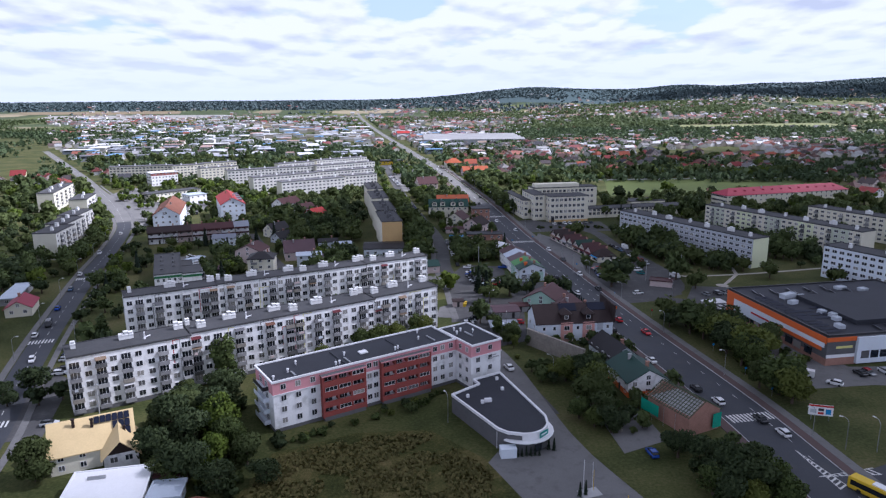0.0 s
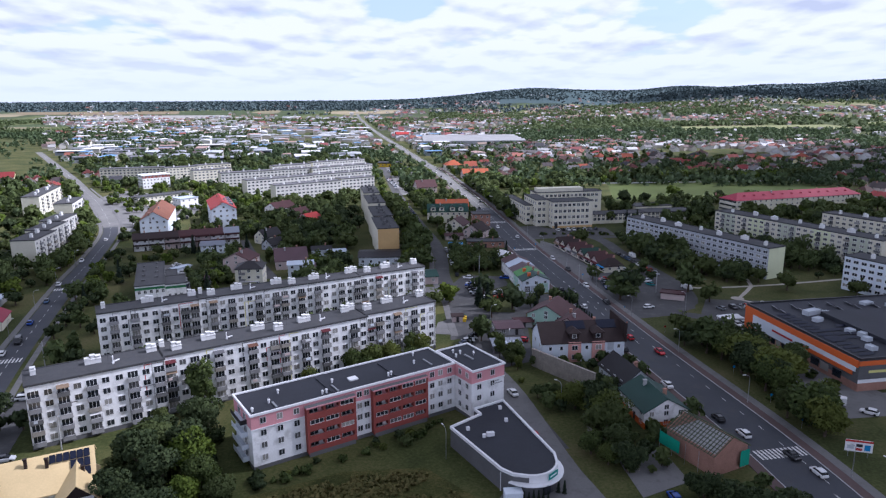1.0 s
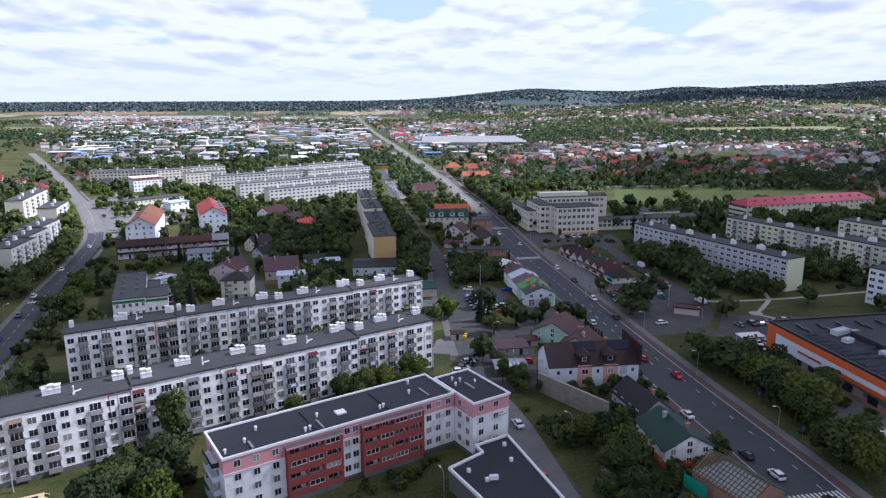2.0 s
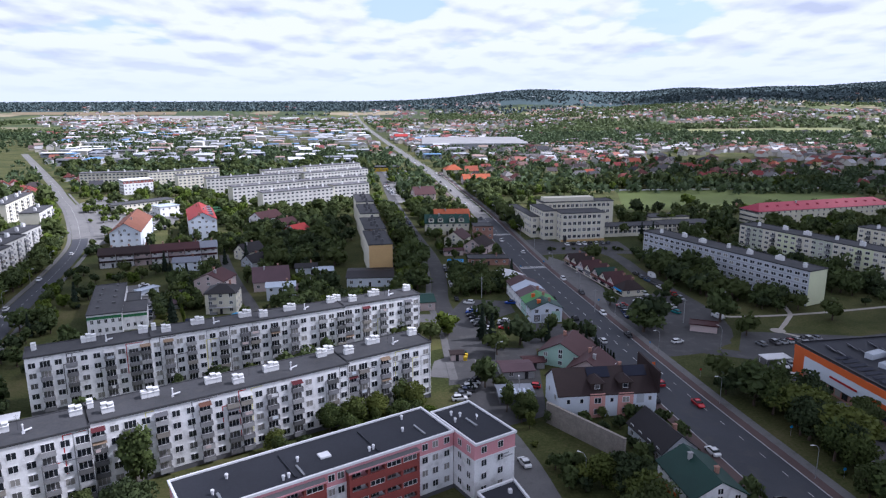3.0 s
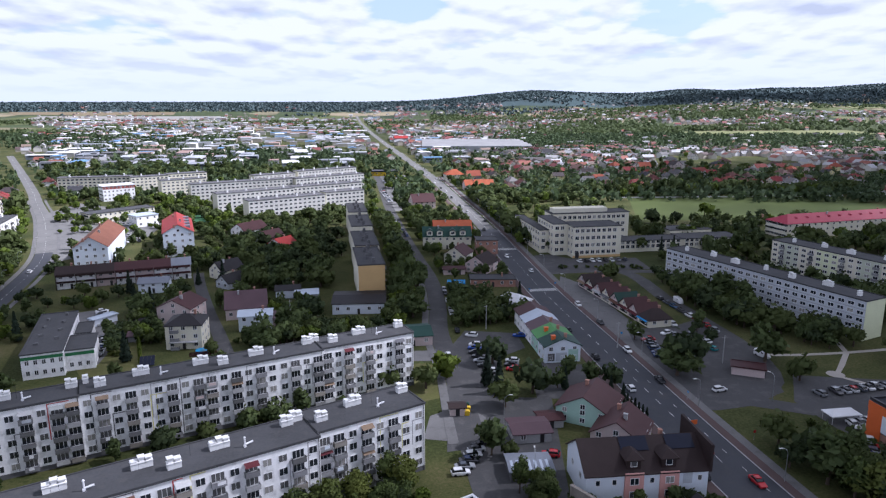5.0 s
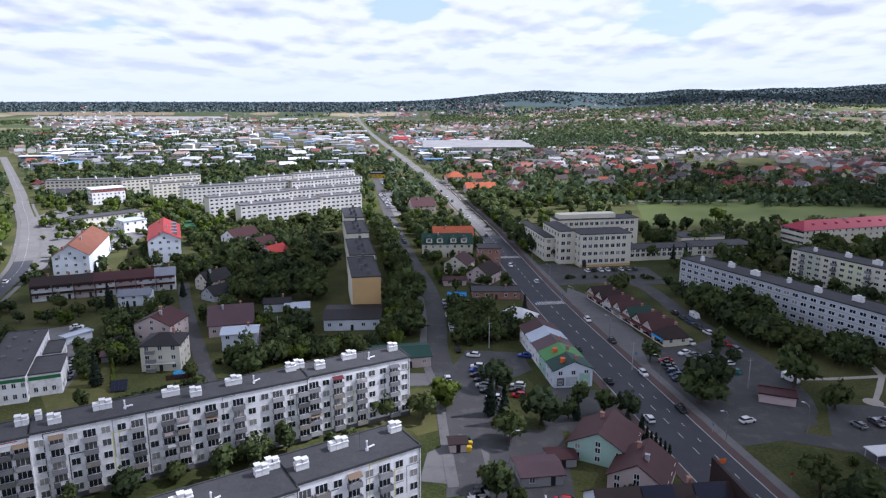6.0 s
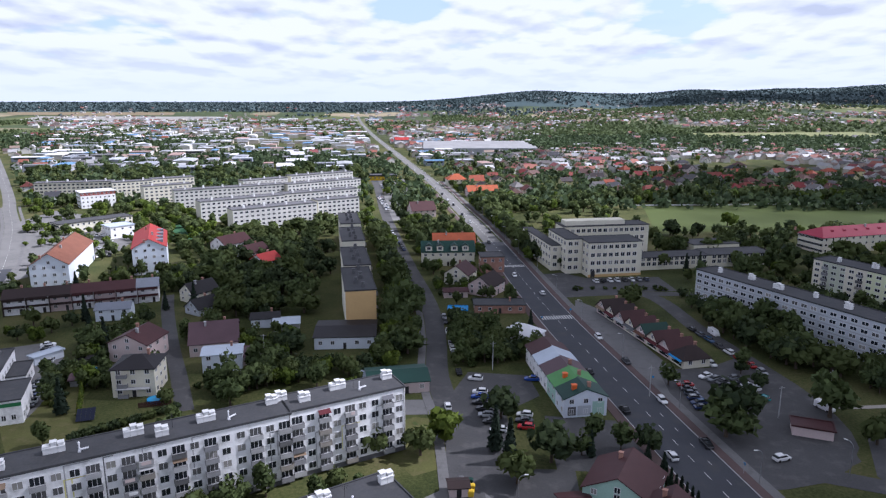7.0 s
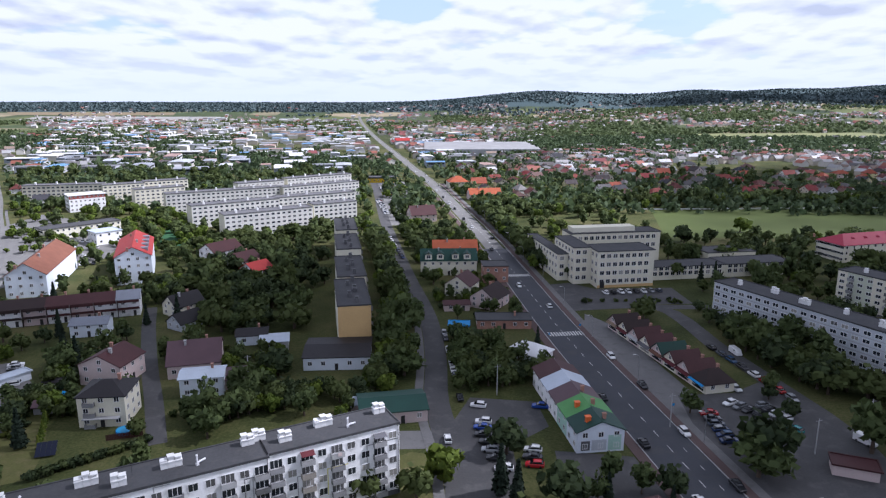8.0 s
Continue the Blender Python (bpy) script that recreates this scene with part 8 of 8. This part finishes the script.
def bus():
    b = thing("bus", pose(86.5, 124, 0.06, 0, 0, 32), "yellow city bus with dark windows on the street", "bus")
    part("body", loft(Geo(), [list(reversed(ring(y, w, lo, hi, 0.25))) for y, w, lo, hi in ((-6.0, 1.15, 0.5, 2.7), (-5.8, 1.25, 0.35, 3.0), (5.7, 1.25, 0.35, 3.0), (6.0, 1.15, 0.5, 2.7))]), "yellow", b)
    for sx in (-1, 1):
        part("windows", Geo().box(sx * 1.26 - 0.02, sx * 1.26 + 0.02, -5.4, 5.4, 1.3, 2.4), "car_glass", b)
        for y in (-3.6, 3.6):
            part("wheel", Geo().tube((sx * 1.02, y, 0.48), (sx * 1.26, y, 0.48), 0.48, sides=14), "tyre", b)
    part("roof_unit", Geo().box(-0.8, 0.8, -1.5, 1.5, 2.98, 3.25), "white_metal", b)


bus()
t = thing("lorry", pose(100.5, 130, 0.06, 0, 0, 8), "white box lorry waiting at the crossroads", "lorry")
part("box", Geo().box(-1.25, 1.25, -4.5, 1.6, 0.9, 3.6), "white_metal", t)
part("cab", loft(Geo(), [list(reversed(ring(y, w, lo, hi, 0.2))) for y, w, lo, hi in ((1.8, 1.2, 0.5, 2.8), (3.2, 1.2, 0.5, 2.7), (3.7, 1.1, 0.5, 1.6))]), "car_white", t)
for sx in (-1, 1):
    for yy in (-3.2, 2.6):
        part("wheel", Geo().tube((sx * 1.0, yy, 0.48), (sx * 1.24, yy, 0.48), 0.48, sides=14), "tyre", t)

# ---- the town and country further off ----
random.seed(21)


def villa_kind(seed):
    """A small house for the quarters further off."""
    r = random.Random(seed)
    w, d, h, rise = r.uniform(10, 15), r.uniform(9, 11), r.uniform(4.2, 6.2), r.uniform(2.8, 4.2)
    return house(0, 0, 0, w, d, h, rise, "gable" if seed % 3 else "hip", "house_wall", "house_roof", "detached house with a pitched roof among gardens", group="houses of the garden suburb", chimneys=1, floors=2, cols=2, door=False, claim=False, rows=True)


VILLAS = [villa_kind(k) for k in range(6)]
FAR_USED = set()


def suburb(pts, count, turn, spread, gap, trees=1.2):
    """Detached houses in loose rows with trees between them."""
    xs, ys = [p[0] for p in pts], [p[1] for p in pts]
    made = tries = 0
    while made < count and tries < count * 25:
        tries += 1
        x, y = random.uniform(min(xs), max(xs)), random.uniform(min(ys), max(ys))
        if not inside(x, y, pts) or not is_free(x, y, gap):
            continue
        ob = random.choice(VILLAS)
        a = turn + random.choice((0, 90)) + random.uniform(-spread, spread)
        m = pose(x, y, land(x, y), 0, 0, a) @ Matrix.Diagonal((1, 1, random.uniform(0.85, 1.1), 1))
        if ob in FAR_USED:
            copy_thing(ob, m).matrix_basis = m
        else:
            FAR_USED.add(ob)
            ob.matrix_basis = m
        footprint(x, y, 6.5, 5, a)
        made += 1
    grove(MID, pts, int(count * trees), 5.0, 0.6, 1.1, clear=0.5)


suburb([(30, 660), (110, 690), (300, 700), (360, 760), (330, 900), (60, 880), (0, 780)], 62, 20, 12, 5.5, 1.3)
suburb([(-20, 800), (150, 900), (330, 910), (300, 1080), (-40, 1060)], 22, 20, 14, 6, 1.2)
suburb([(340, 640), (520, 720), (640, 900), (360, 900), (340, 760)], 34, 10, 14, 6, 1.0)
suburb([(-330, 560), (-280, 640), (-330, 720), (-420, 700), (-480, 600)], 20, 30, 12, 6, 1.4)
suburb([(300, 520), (420, 560), (480, 660), (340, 640)], 14, 20, 10, 7, 1.4)


def many_toned(name, *stops):
    m = bpy.data.materials.new(name)
    m.use_nodes = True
    n = Nodes(m.node_tree)
    rnd = n.add("ShaderNodeNewGeometry").outputs["Random Per Island"]
    col = n.ramp(rnd, *[(k / len(stops), c) for k, c in enumerate(stops)], interp="CONSTANT")
    n.add("ShaderNodeOutputMaterial", {"Surface": n.add("ShaderNodeBsdfPrincipled", {"Base Color": col, "Roughness": 0.8}).outputs[0]})
    return m


def hall_kind(seed):
    r = random.Random(seed)
    w, d, h = r.uniform(26, 60), r.uniform(16, 34), r.uniform(5, 9)
    b = thing("industrial_hall", None, "flat-roofed industrial hall with pale metal walls", "industrial hall", "halls of the trading estate")
    part("wall", Geo().box(-w / 2, w / 2, -d / 2, d / 2, 0, h), "hall_wall", b)
    part("roof", add_roof(Geo(), w, d, h, 0.8, "gable" if seed % 2 else "flat", 0.3), "hall_roof", b)
    part("window", Geo().box(-w * 0.42, w * 0.42, -d / 2 - 0.1, -d / 2, h * 0.55, h * 0.8), "glass_dark", b)
    return b, w, d


HALLS = [hall_kind(60 + k) for k in range(7)]
M["far_roof"] = many_toned("far_roofs", (0.13, 0.045, 0.036), (0.07, 0.06, 0.06), (0.22, 0.075, 0.05), (0.11, 0.105, 0.105), (0.28, 0.275, 0.275), (0.16, 0.04, 0.04), (0.08, 0.055, 0.05), (0.38, 0.38, 0.39), (0.19, 0.14, 0.11))
M["far_wall"] = many_toned("far_walls", (0.55, 0.53, 0.49), (0.60, 0.60, 0.60), (0.45, 0.40, 0.33), (0.50, 0.47, 0.41))
M["far_hall_roof"] = many_toned("far_hall_roofs", (0.48, 0.49, 0.51), (0.22, 0.23, 0.25), (0.60, 0.60, 0.60), (0.32, 0.33, 0.35), (0.10, 0.20, 0.34), (0.40, 0.40, 0.40), (0.16, 0.16, 0.17), (0.30, 0.19, 0.16))
far_walls, far_tops = Geo(), Geo()
made = tries = 0
while made < 450 and tries < 20000:
    tries += 1
    y = random.uniform(850, 1950) if random.random() < 0.8 else random.uniform(1900, 2600)
    x = random.uniform(-0.56 * y - 20, -0.115 * y - 25)
    if random.random() < 0.12:
        y = random.uniform(900, 1700)
        x = random.uniform(-0.085 * y + 22, -0.02 * y + 40)
    ob, w, d = random.choice(HALLS)
    f = random.uniform(0.45, 1.0)
    if not is_free(x, y, max(w, d) * 0.5 * f):
        continue
    a = 14 + random.choice((0, 90)) + random.uniform(-3, 3)
    m = pose(x, y, land(x, y), 0, 0, a) @ Matrix.Diagonal((f, f, random.uniform(0.7, 1.0), 1))
    if y < 1080:
        if ob in FAR_USED:
            copy_thing(ob, m).matrix_basis = m
        else:
            FAR_USED.add(ob)
            ob.matrix_basis = m
    else:
        h = 5.5 + 3 * random.random()
        corner = [(-w / 2, -d / 2), (w / 2, -d / 2), (w / 2, d / 2), (-w / 2, d / 2)]
        k = len(far_walls.v)
        far_walls.v += [tuple(m @ Vector((*p, z))) for z in (-1, h) for p in corner]
        far_walls.f += [(k + i, k + (i + 1) % 4, k + 4 + (i + 1) % 4, k + 4 + i) for i in range(4)]
        k = len(far_tops.v)
        far_tops.v += [tuple(m @ Vector((p[0] * 1.01, p[1] * 1.01, h + 0.05))) for p in corner] + [tuple(m @ Vector((sx * w * 0.505, 0, h + 1.0))) for sx in (-1, 1)]
        far_tops.f += [(k, k + 1, k + 5, k + 4), (k + 4, k + 5, k + 2, k + 3), (k, k + 4, k + 3), (k + 1, k + 2, k + 5)]
    footprint(x, y, w / 2 * f, d / 2 * f, a)
    made += 1
for ob, w, d in HALLS:
    if ob not in FAR_USED:
        for c in list(ob.children):
            bpy.data.objects.remove(c)
        bpy.data.objects.remove(ob)
for g, nm, mt, words in ((far_walls, "far_hall_walls", "far_wall", "pale walls of many far trading halls"), (far_tops, "far_hall_roofs", "far_hall_roof", "grey, white and blue roofs of far trading halls")):
    g.s = [0] * len(g.f)
    solid(nm, g, mt, words, "halls", "stuff")
red = thing("industrial_hall", pose(-118, 1330, 0, 0, 0, 12), "red-roofed hall beside the long road", "industrial hall")
part("wall", Geo().box(-12, 12, -12, 12, 0, 8), "hall_wall", red)
part("roof", add_roof(Geo(), 24, 24, 8, 4.0, "gable"), "roof_red", red)
long_hall = thing("industrial_hall", pose(14, 1205, 0, 0, 0, 4), "very large pale warehouse beyond the suburb", "industrial hall")
part("wall", Geo().box(-84, 84, -80, 80, 0, 8), "hall_wall", long_hall)
for k in range(4):
    part("roof", add_roof(Geo(), 168, 39, 8, 2.0, "gable", 0.4), "roof_pale", long_hall, "grey ridged sheet roof", pose(0, -60 + 40 * k, 0))
footprint(14, 1205, 86, 82, 4)

# scattered roofs of the far villages: too many to count
set_out_trees(255)
rng = np.random.default_rng(77)
town = Geo()
walls = Geo()
made = 0
while made < 2900:
    y = rng.uniform(860, 3700)
    u = rng.uniform(-0.62, 0.72)
    x = u * y
    density = 0.9 if y < 2100 else 0.55
    if u < -0.10 and y < 1900:
        density = 0.3
    if u < -0.1 and 2500 < y < 3900:
        density = 0.06
    if u > 0.06 and y > 1500:
        density = 0.34
    if u > 0.08 and 1150 < y < 1750:
        density = 0.10
    if u > 0.05 and y > 3100:
        density = 0.03
    patch = noise.noise((x / 260.0, y / 260.0, 9.1))
    if rng.uniform() > density * (0.40 + 1.9 * patch) or not is_free(x, y, 9):
        continue
    z = land(x, y)
    w, d, h, r = rng.uniform(9, 16), rng.uniform(8, 11), rng.uniform(3.5, 6), rng.uniform(2.2, 3.8)
    a = radians(20 + 90 * rng.integers(2) + rng.uniform(-15, 15))
    c, s = math.cos(a), math.sin(a)
    put = lambda p: (x + p[0] * c - p[1] * s, y + p[0] * s + p[1] * c, z + p[2])
    k = len(walls.v)
    walls.v += [put(p) for p in ((-w / 2, -d / 2, -1), (w / 2, -d / 2, -1), (w / 2, d / 2, -1), (-w / 2, d / 2, -1), (-w / 2, -d / 2, h), (w / 2, -d / 2, h), (w / 2, d / 2, h), (-w / 2, d / 2, h), (-w / 2, 0, h + r - 0.3), (w / 2, 0, h + r - 0.3))]
    walls.f += [tuple(k + i for i in q) for q in ((0, 1, 5, 4), (1, 2, 6, 9, 5), (2, 3, 7, 6), (3, 0, 4, 8, 7))]
    k = len(town.v)
    a2, b2 = w / 2 + 0.5, d / 2 + 0.5
    town.v += [put(p) for p in ((-a2, -b2, h - 0.3), (a2, -b2, h - 0.3), (a2, 0, h + r), (-a2, 0, h + r), (a2, b2, h - 0.3), (-a2, b2, h - 0.3))]
    town.f += [tuple(k + i for i in q) for q in ((0, 1, 2, 3), (3, 2, 4, 5))]
    made += 1


for g, nm, mt, words in ((walls, "far_house_walls", "far_wall", "pale walls of many far village houses"), (town, "far_house_roofs", "far_roof", "red, brown and grey roofs of far village houses")):
    g.s = [0] * len(g.f)
    solid(nm, g, mt, words, "houses", "stuff")

# distant trees: clumps of leaf cards, thick along hedges and in woods
def wood_density(x, y):
    u = x / y
    n = noise.noise((x / 300.0, y / 300.0, 4.4)) + 0.5 * noise.noise((x / 90.0, y / 90.0, 2.2))
    d = 0.36 + 1.15 * n
    if u > -0.02 and y > 3300:
        d += 0.62 * smooth(3300, 3900, y)
    if 0.05 < u < 0.5 and 1080 < y < 1700:
        d += 0.5
    if u > 0.06 and 1500 < y < 3300:
        d += 0.12
    if u < -0.05 and 2300 < y < 3250:
        d -= 0.9
    if u < 0.05 and y > 3300:
        d += 0.7
    return d


def clump_cloud(count, y_low, y_high, cards, size, tall, wide=0.74, lift=0.4, level=1.0):
    pts, sizes, outs = [], [], []
    made = 0
    while made < count:
        y = math.sqrt(rng.uniform(y_low ** 2, y_high ** 2)) if y_high < 3000 else rng.uniform(y_low, y_high)
        x = rng.uniform(-wide, wide) * y
        if rng.uniform() > wood_density(x, y) or (y < 2600 and not is_free(x, y, 4)):
            continue
        z = land(x, y)
        s = rng.uniform(0.7, 1.25)
        for k in range(cards):
            a = rng.uniform(0, 2 * math.pi)
            r = tall * 0.48 * s * math.sqrt(rng.uniform(0, 1))
            up = rng.uniform(0.12, 0.95)
            pts.append((x + r * math.cos(a), y + r * math.sin(a), z + s * tall * up))
            outs.append((r * math.cos(a) / (tall * 0.3), r * math.sin(a) / (tall * 0.3), lift + up))
            sizes.append(size * s * rng.uniform(0.7, 1.2))
        made += 1
    out = np.array(outs)
    return leaf_cards(np.array(pts), np.array(sizes), rng, 0.6, out / np.linalg.norm(out, axis=1)[:, None], level)


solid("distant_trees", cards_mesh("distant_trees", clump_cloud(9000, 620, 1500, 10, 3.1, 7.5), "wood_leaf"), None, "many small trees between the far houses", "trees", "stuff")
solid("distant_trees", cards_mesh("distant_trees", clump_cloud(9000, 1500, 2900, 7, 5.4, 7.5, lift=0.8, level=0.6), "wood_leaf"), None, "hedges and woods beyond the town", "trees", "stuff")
solid("distant_forest", cards_mesh("distant_forest", clump_cloud(20000, 2800, 4700, 4, 8.0, 5.5, lift=0.5), "forest"), None, "woods on the far hills with distance haze in their bluish colour", "forest", "stuff")

# ---- street furniture and small things ----
def street_lamp(x, y, turn, high=8.0):
    """A curved grey lamp post with a flat head."""
    if "lamp" not in SHARED:
        g = Geo().tube((0, 0, 0), (0, 0, 6.6), 0.09, 0.06, 6)
        last = Vector((0, 0, 6.6))
        for k in range(1, 6):
            a = radians(18 * k)
            p = Vector((0, 1.4 - 1.4 * math.cos(a), 6.6 + 1.4 * math.sin(a)))
            g.tube(last, p, 0.06, 0.05, 5)
            last = p
        SHARED["lamp"] = g.mesh("street_lamp", "grey_metal"), Geo().box(-0.15, 0.15, 1.3, 2.1, 7.92, 8.06).mesh("lamp_head", "lamp_glass")
    post, head = SHARED["lamp"]
    ob = tagged(new("street_lamp", post), "grey curved street lamp beside the road", "street lamp", "street lamps")
    ob.matrix_world = pose(x, y, 0.1, 0, 0, turn)
    part("lamp_head", head, None, ob)


for k in range(13):
    y = 150 + 36 * k
    p = min(MAIN, key=lambda q: abs(q.y - y))
    street_lamp(p.x + 9.4, y, 100)
for k in range(9):
    y = 160 + 34 * k
    p = min(LEFT, key=lambda q: abs(q.y - y))
    street_lamp(p.x - 6.0, y, -68)
for x, y, a in ((90.5, 144, 60), (97, 143, 20), (28, 181, 60), (12, 246, -80), (-1.5, 155.5, 30), (17, 219, 0), (86, 262, 40)):
    street_lamp(x, y, a)


def utility_pole(x, y, high=9.0):
    ob = solid("utility_pole", Geo().tube((0, 0, 0), (0, 0, high), 0.16, 0.11, 7).tube((-0.9, 0, high - 0.5), (0.9, 0, high - 0.5), 0.05, sides=4), "concrete", "slim grey concrete utility pole", "utility pole", m=pose(x, y, 0, 0, 0, 20))


for x, y in ((9.5, 318), (52.5, 301), (82.5, 289), (-92, 158), (-103, 118), (-62, 322), (101, 300), (-125, 205)):
    utility_pole(x, y)


def billboard(x, y, turn):
    b = thing("billboard", pose(x, y, 0, 0, 0, turn), "roadside billboard with red border and plain printed blocks", "billboard")
    part("panel", Geo().box(-2.8, 2.8, -0.08, 0.08, 1.4, 4.2), "white_metal", b)
    part("border", Geo().box(-2.8, 2.8, -0.1, -0.085, 3.7, 4.2), "red_paint", b, "red printed bar")
    for k, (x0, x1, z0, z1, mt) in enumerate(((-2.4, -1.0, 2.0, 3.0, "plaster_grey"), (-0.6, 0.7, 2.6, 3.3, "dark_metal"), (1.1, 2.3, 1.8, 3.2, "blue"), (-0.6, 0.7, 1.7, 2.3, "red_paint"))):
        part("printed_block", Geo().box(x0, x1, -0.1, -0.085, z0, z1), mt, b)
    for s in (-2, 2):
        part("post", Geo().tube((s, 0.15, 0), (s, 0.15, 4.0), 0.08), "grey_metal", b)


billboard(92.0, 158.5, -14)


def traffic_sign(x, y, mat, turn):
    b = solid("traffic_sign", Geo().tube((0, 0, 0), (0, 0, 2.6), 0.035), "grey_metal", "small round traffic sign on a grey post", "traffic sign", group="traffic signs", m=pose(x, y, 0.1, 0, 0, turn))
    part("sign_plate", Geo().tube((0, -0.05, 2.3), (0, -0.08, 2.3), 0.38, sides=12), mat, b)


for x, y, m, a in ((84.5, 186, "blue", 10), (82, 205, "blue", 10), (86, 172, "blue", 20), (55.5, 309, "blue", 10), (41, 372, "blue", 10), (63, 262, "blue", 100), (72, 240, "red_paint", 10), (29, 362, "blue", 190), (101, 142, "white_metal", 40)):
    traffic_sign(x, y, m, a)

# traffic island with flagpoles by the forecourt
isle = thing("traffic_island", pose(28.6, 125.5, 0, 0, 0, 20), "paved island with clipped thujas and flagpoles", "traffic island")
part("kerb", turned(Geo(), [(2.2, 1.5, 0), (2.2, 1.5, 0.2), (2.0, 1.3, 0.24)]), "concrete", isle)
for k, (dx, hgt, mt) in enumerate(((-1.6, 8.0, "white_metal"), (0.6, 7.0, "white_metal"), (1.0, 5.0, "yellow"))):
    part("flagpole", Geo().tube((dx, 0.2 * k, 0.2), (dx, 0.2 * k, hgt), 0.05), mt, isle, "slim flagpole")
pylon = solid("flagpole", Geo().tube((0, 0, 0), (0, 0, 4.5), 0.09), "yellow", "yellow post beside the access road", "post", m=pose(34.5, 118, 0))

# bins, container and bench-like small things at the yards
for x, y, mt, words in ((2.7, 251, "yellow", "yellow recycling bin beside the kiosk"), (2.9, 253.2, "yellow", "yellow recycling bin beside the kiosk"), (2.5, 255.4, "roof_green", "green recycling bin beside the kiosk"), (0.5, 256, "concrete_dark", "grey rubbish bin beside the kiosk")):
    solid("bin", turned(Geo(), [(0.55, 0.45, 0), (0.68, 0.55, 1.1), (0.7, 0.58, 1.12), (0.4, 0.5, 1.35)]), mt, words, "bin", group="bins", m=pose(x, y, 0.06))
for x, y, a, w in ((59.5, 247, 20, 3.0), (1.5, 333, 0, 2.4)):
    solid("banner", Geo().box(-w / 2, w / 2, -0.03, 0.03, 0.3, 1.5), "orange", "low orange banner on the verge", "banner", m=pose(x, y, 0, 0, 0, a))


# garden things west of the blocks: pool, trampoline-like solar rack, fences
p = thing("pool", pose(-83.5, 292.5, 0, 0, 0, 0), "round blue garden pool on the lawn", "pool")
part("rim", Geo().tube((0, 0, 0), (0, 0, 0.9), 2.1, 2.1, 20), "blue", p)
part("water", Geo().tube((0, 0, 0.85), (0, 0, 0.93), 1.95, 1.95, 20), surface("pool_water", (0.05, 0.30, 0.55), 0.1, 0.1, spec=0.5), p, "clear blue water")
p = thing("pool", pose(-112, 312, 0, 0, 0, 0), "round blue garden pool beside a shed", "pool")
part("rim", Geo().tube((0, 0, 0), (0, 0, 0.8), 1.7, 1.7, 20), "blue", p)
rack = thing("solar_rack", pose(-96.5, 281.5, 0, 0, 0, 20), "ground-mounted solar panels on a tilted rack", "solar panels")
for k in range(4):
    for r in range(2):
        part("solar_panel", Geo().slab([(-2.2 + 1.1 * k, -1.9 + 1.9 * r, 0.5 + 0.9 * r), (-1.15 + 1.1 * k, -1.9 + 1.9 * r, 0.5 + 0.9 * r), (-1.15 + 1.1 * k, -0.05 + 1.9 * r, 1.4 + 0.9 * r), (-2.2 + 1.1 * k, -0.05 + 1.9 * r, 1.4 + 0.9 * r)], 0.05), "solar", rack)
for sx in (-1.8, 1.8):
    part("leg", Geo().tube((sx, 1.2, 0), (sx, 1.2, 1.9), 0.05), "grey_metal", rack)
house(-110, 303, 10, 5, 4, 2.3, 1.0, "gable", "concrete", "roof_mauve", "small garden shed with a mauve roof", name="shed", category="shed", floors=1, chimneys=0, windows=False)
house(-117, 318, 10, 5, 3.5, 2.3, 0.6, "gable", "concrete", "roof_dark", "small garden shed with a dark roof", name="shed", category="shed", floors=1, chimneys=0, windows=False)
house(-60.0, 314, 14, 4, 3, 2.2, 0.3, "flat", "roof_green", "roof_silver", "small green garden shed", name="shed", category="shed", floors=1, chimneys=0, windows=False)
fence = thing("fence", pose(-86, 288, 0, 0, 0, 18), "dark red wooden garden fence beside the house", "fence")
for k in range(24):
    part("board", Geo().box(0.35 * k, 0.35 * k + 0.3, -0.02, 0.02, 0.1, 1.6), "roof_maroon", fence)
white_fence = solid("fence", Geo().box(-95, 95, -0.05, 0.05, 0.2, 1.2), "white_metal", "low white board fence along the sports field", "fence", m=pose(222, 648, 0, 0, 0, 5))
house(-131, 320, 60, 9, 3.4, 2.6, 0.3, "flat", "plaster_blue", "roof_silver", "long pale blue garage box in the paved yard", name="garage", category="garage", floors=1, chimneys=0, windows=False)
house(-28, 309.5, 20, 5, 4.5, 1.8, 1.2, "gable", "plaster_rose", "roof_silver", "small grey garden shelter with a pale sheet roof", name="shed", category="shed", floors=1, chimneys=0, windows=False)
yard("pavement", [(-8, 238), (7, 236), (7.5, 250), (1, 257), (-7, 250)], 0.045, "paving", "pale worn paving round the kiosk")
yard("pavement", [(-17, 287), (-3.5, 288), (-3, 297), (-16, 296)], 0.03, "paving", "worn concrete paving at the end of the block")
# canopy and caravans by the supermarket
c = thing("canopy", pose(98.5, 251, 0, 0, 0, 10), "white market canopy beside parked cars", "canopy")
part("roof", add_roof(Geo(), 8, 4, 2.5, 0.9, "hip", 0.2), "white_metal", c)
for sx in (-3.8, 3.8):
    for sy in (-1.8, 1.8):
        part("post", Geo().tube((sx, sy, 0), (sx, sy, 2.5), 0.05), "white_metal", c)
c = thing("bus_shelter", pose(-112, 204, 0, 0, 0, 30), "small white-roofed shelter beside the block", "shelter")
part("roof", Geo().box(-2.6, 2.6, -2.2, 2.2, 2.6, 2.85), "white_metal", c)
for sx in (-2.4, 2.4):
    for sy in (-2.0, 2.0):
        part("post", Geo().tube((sx, sy, 0), (sx, sy, 2.6), 0.06), "dark_metal", c)
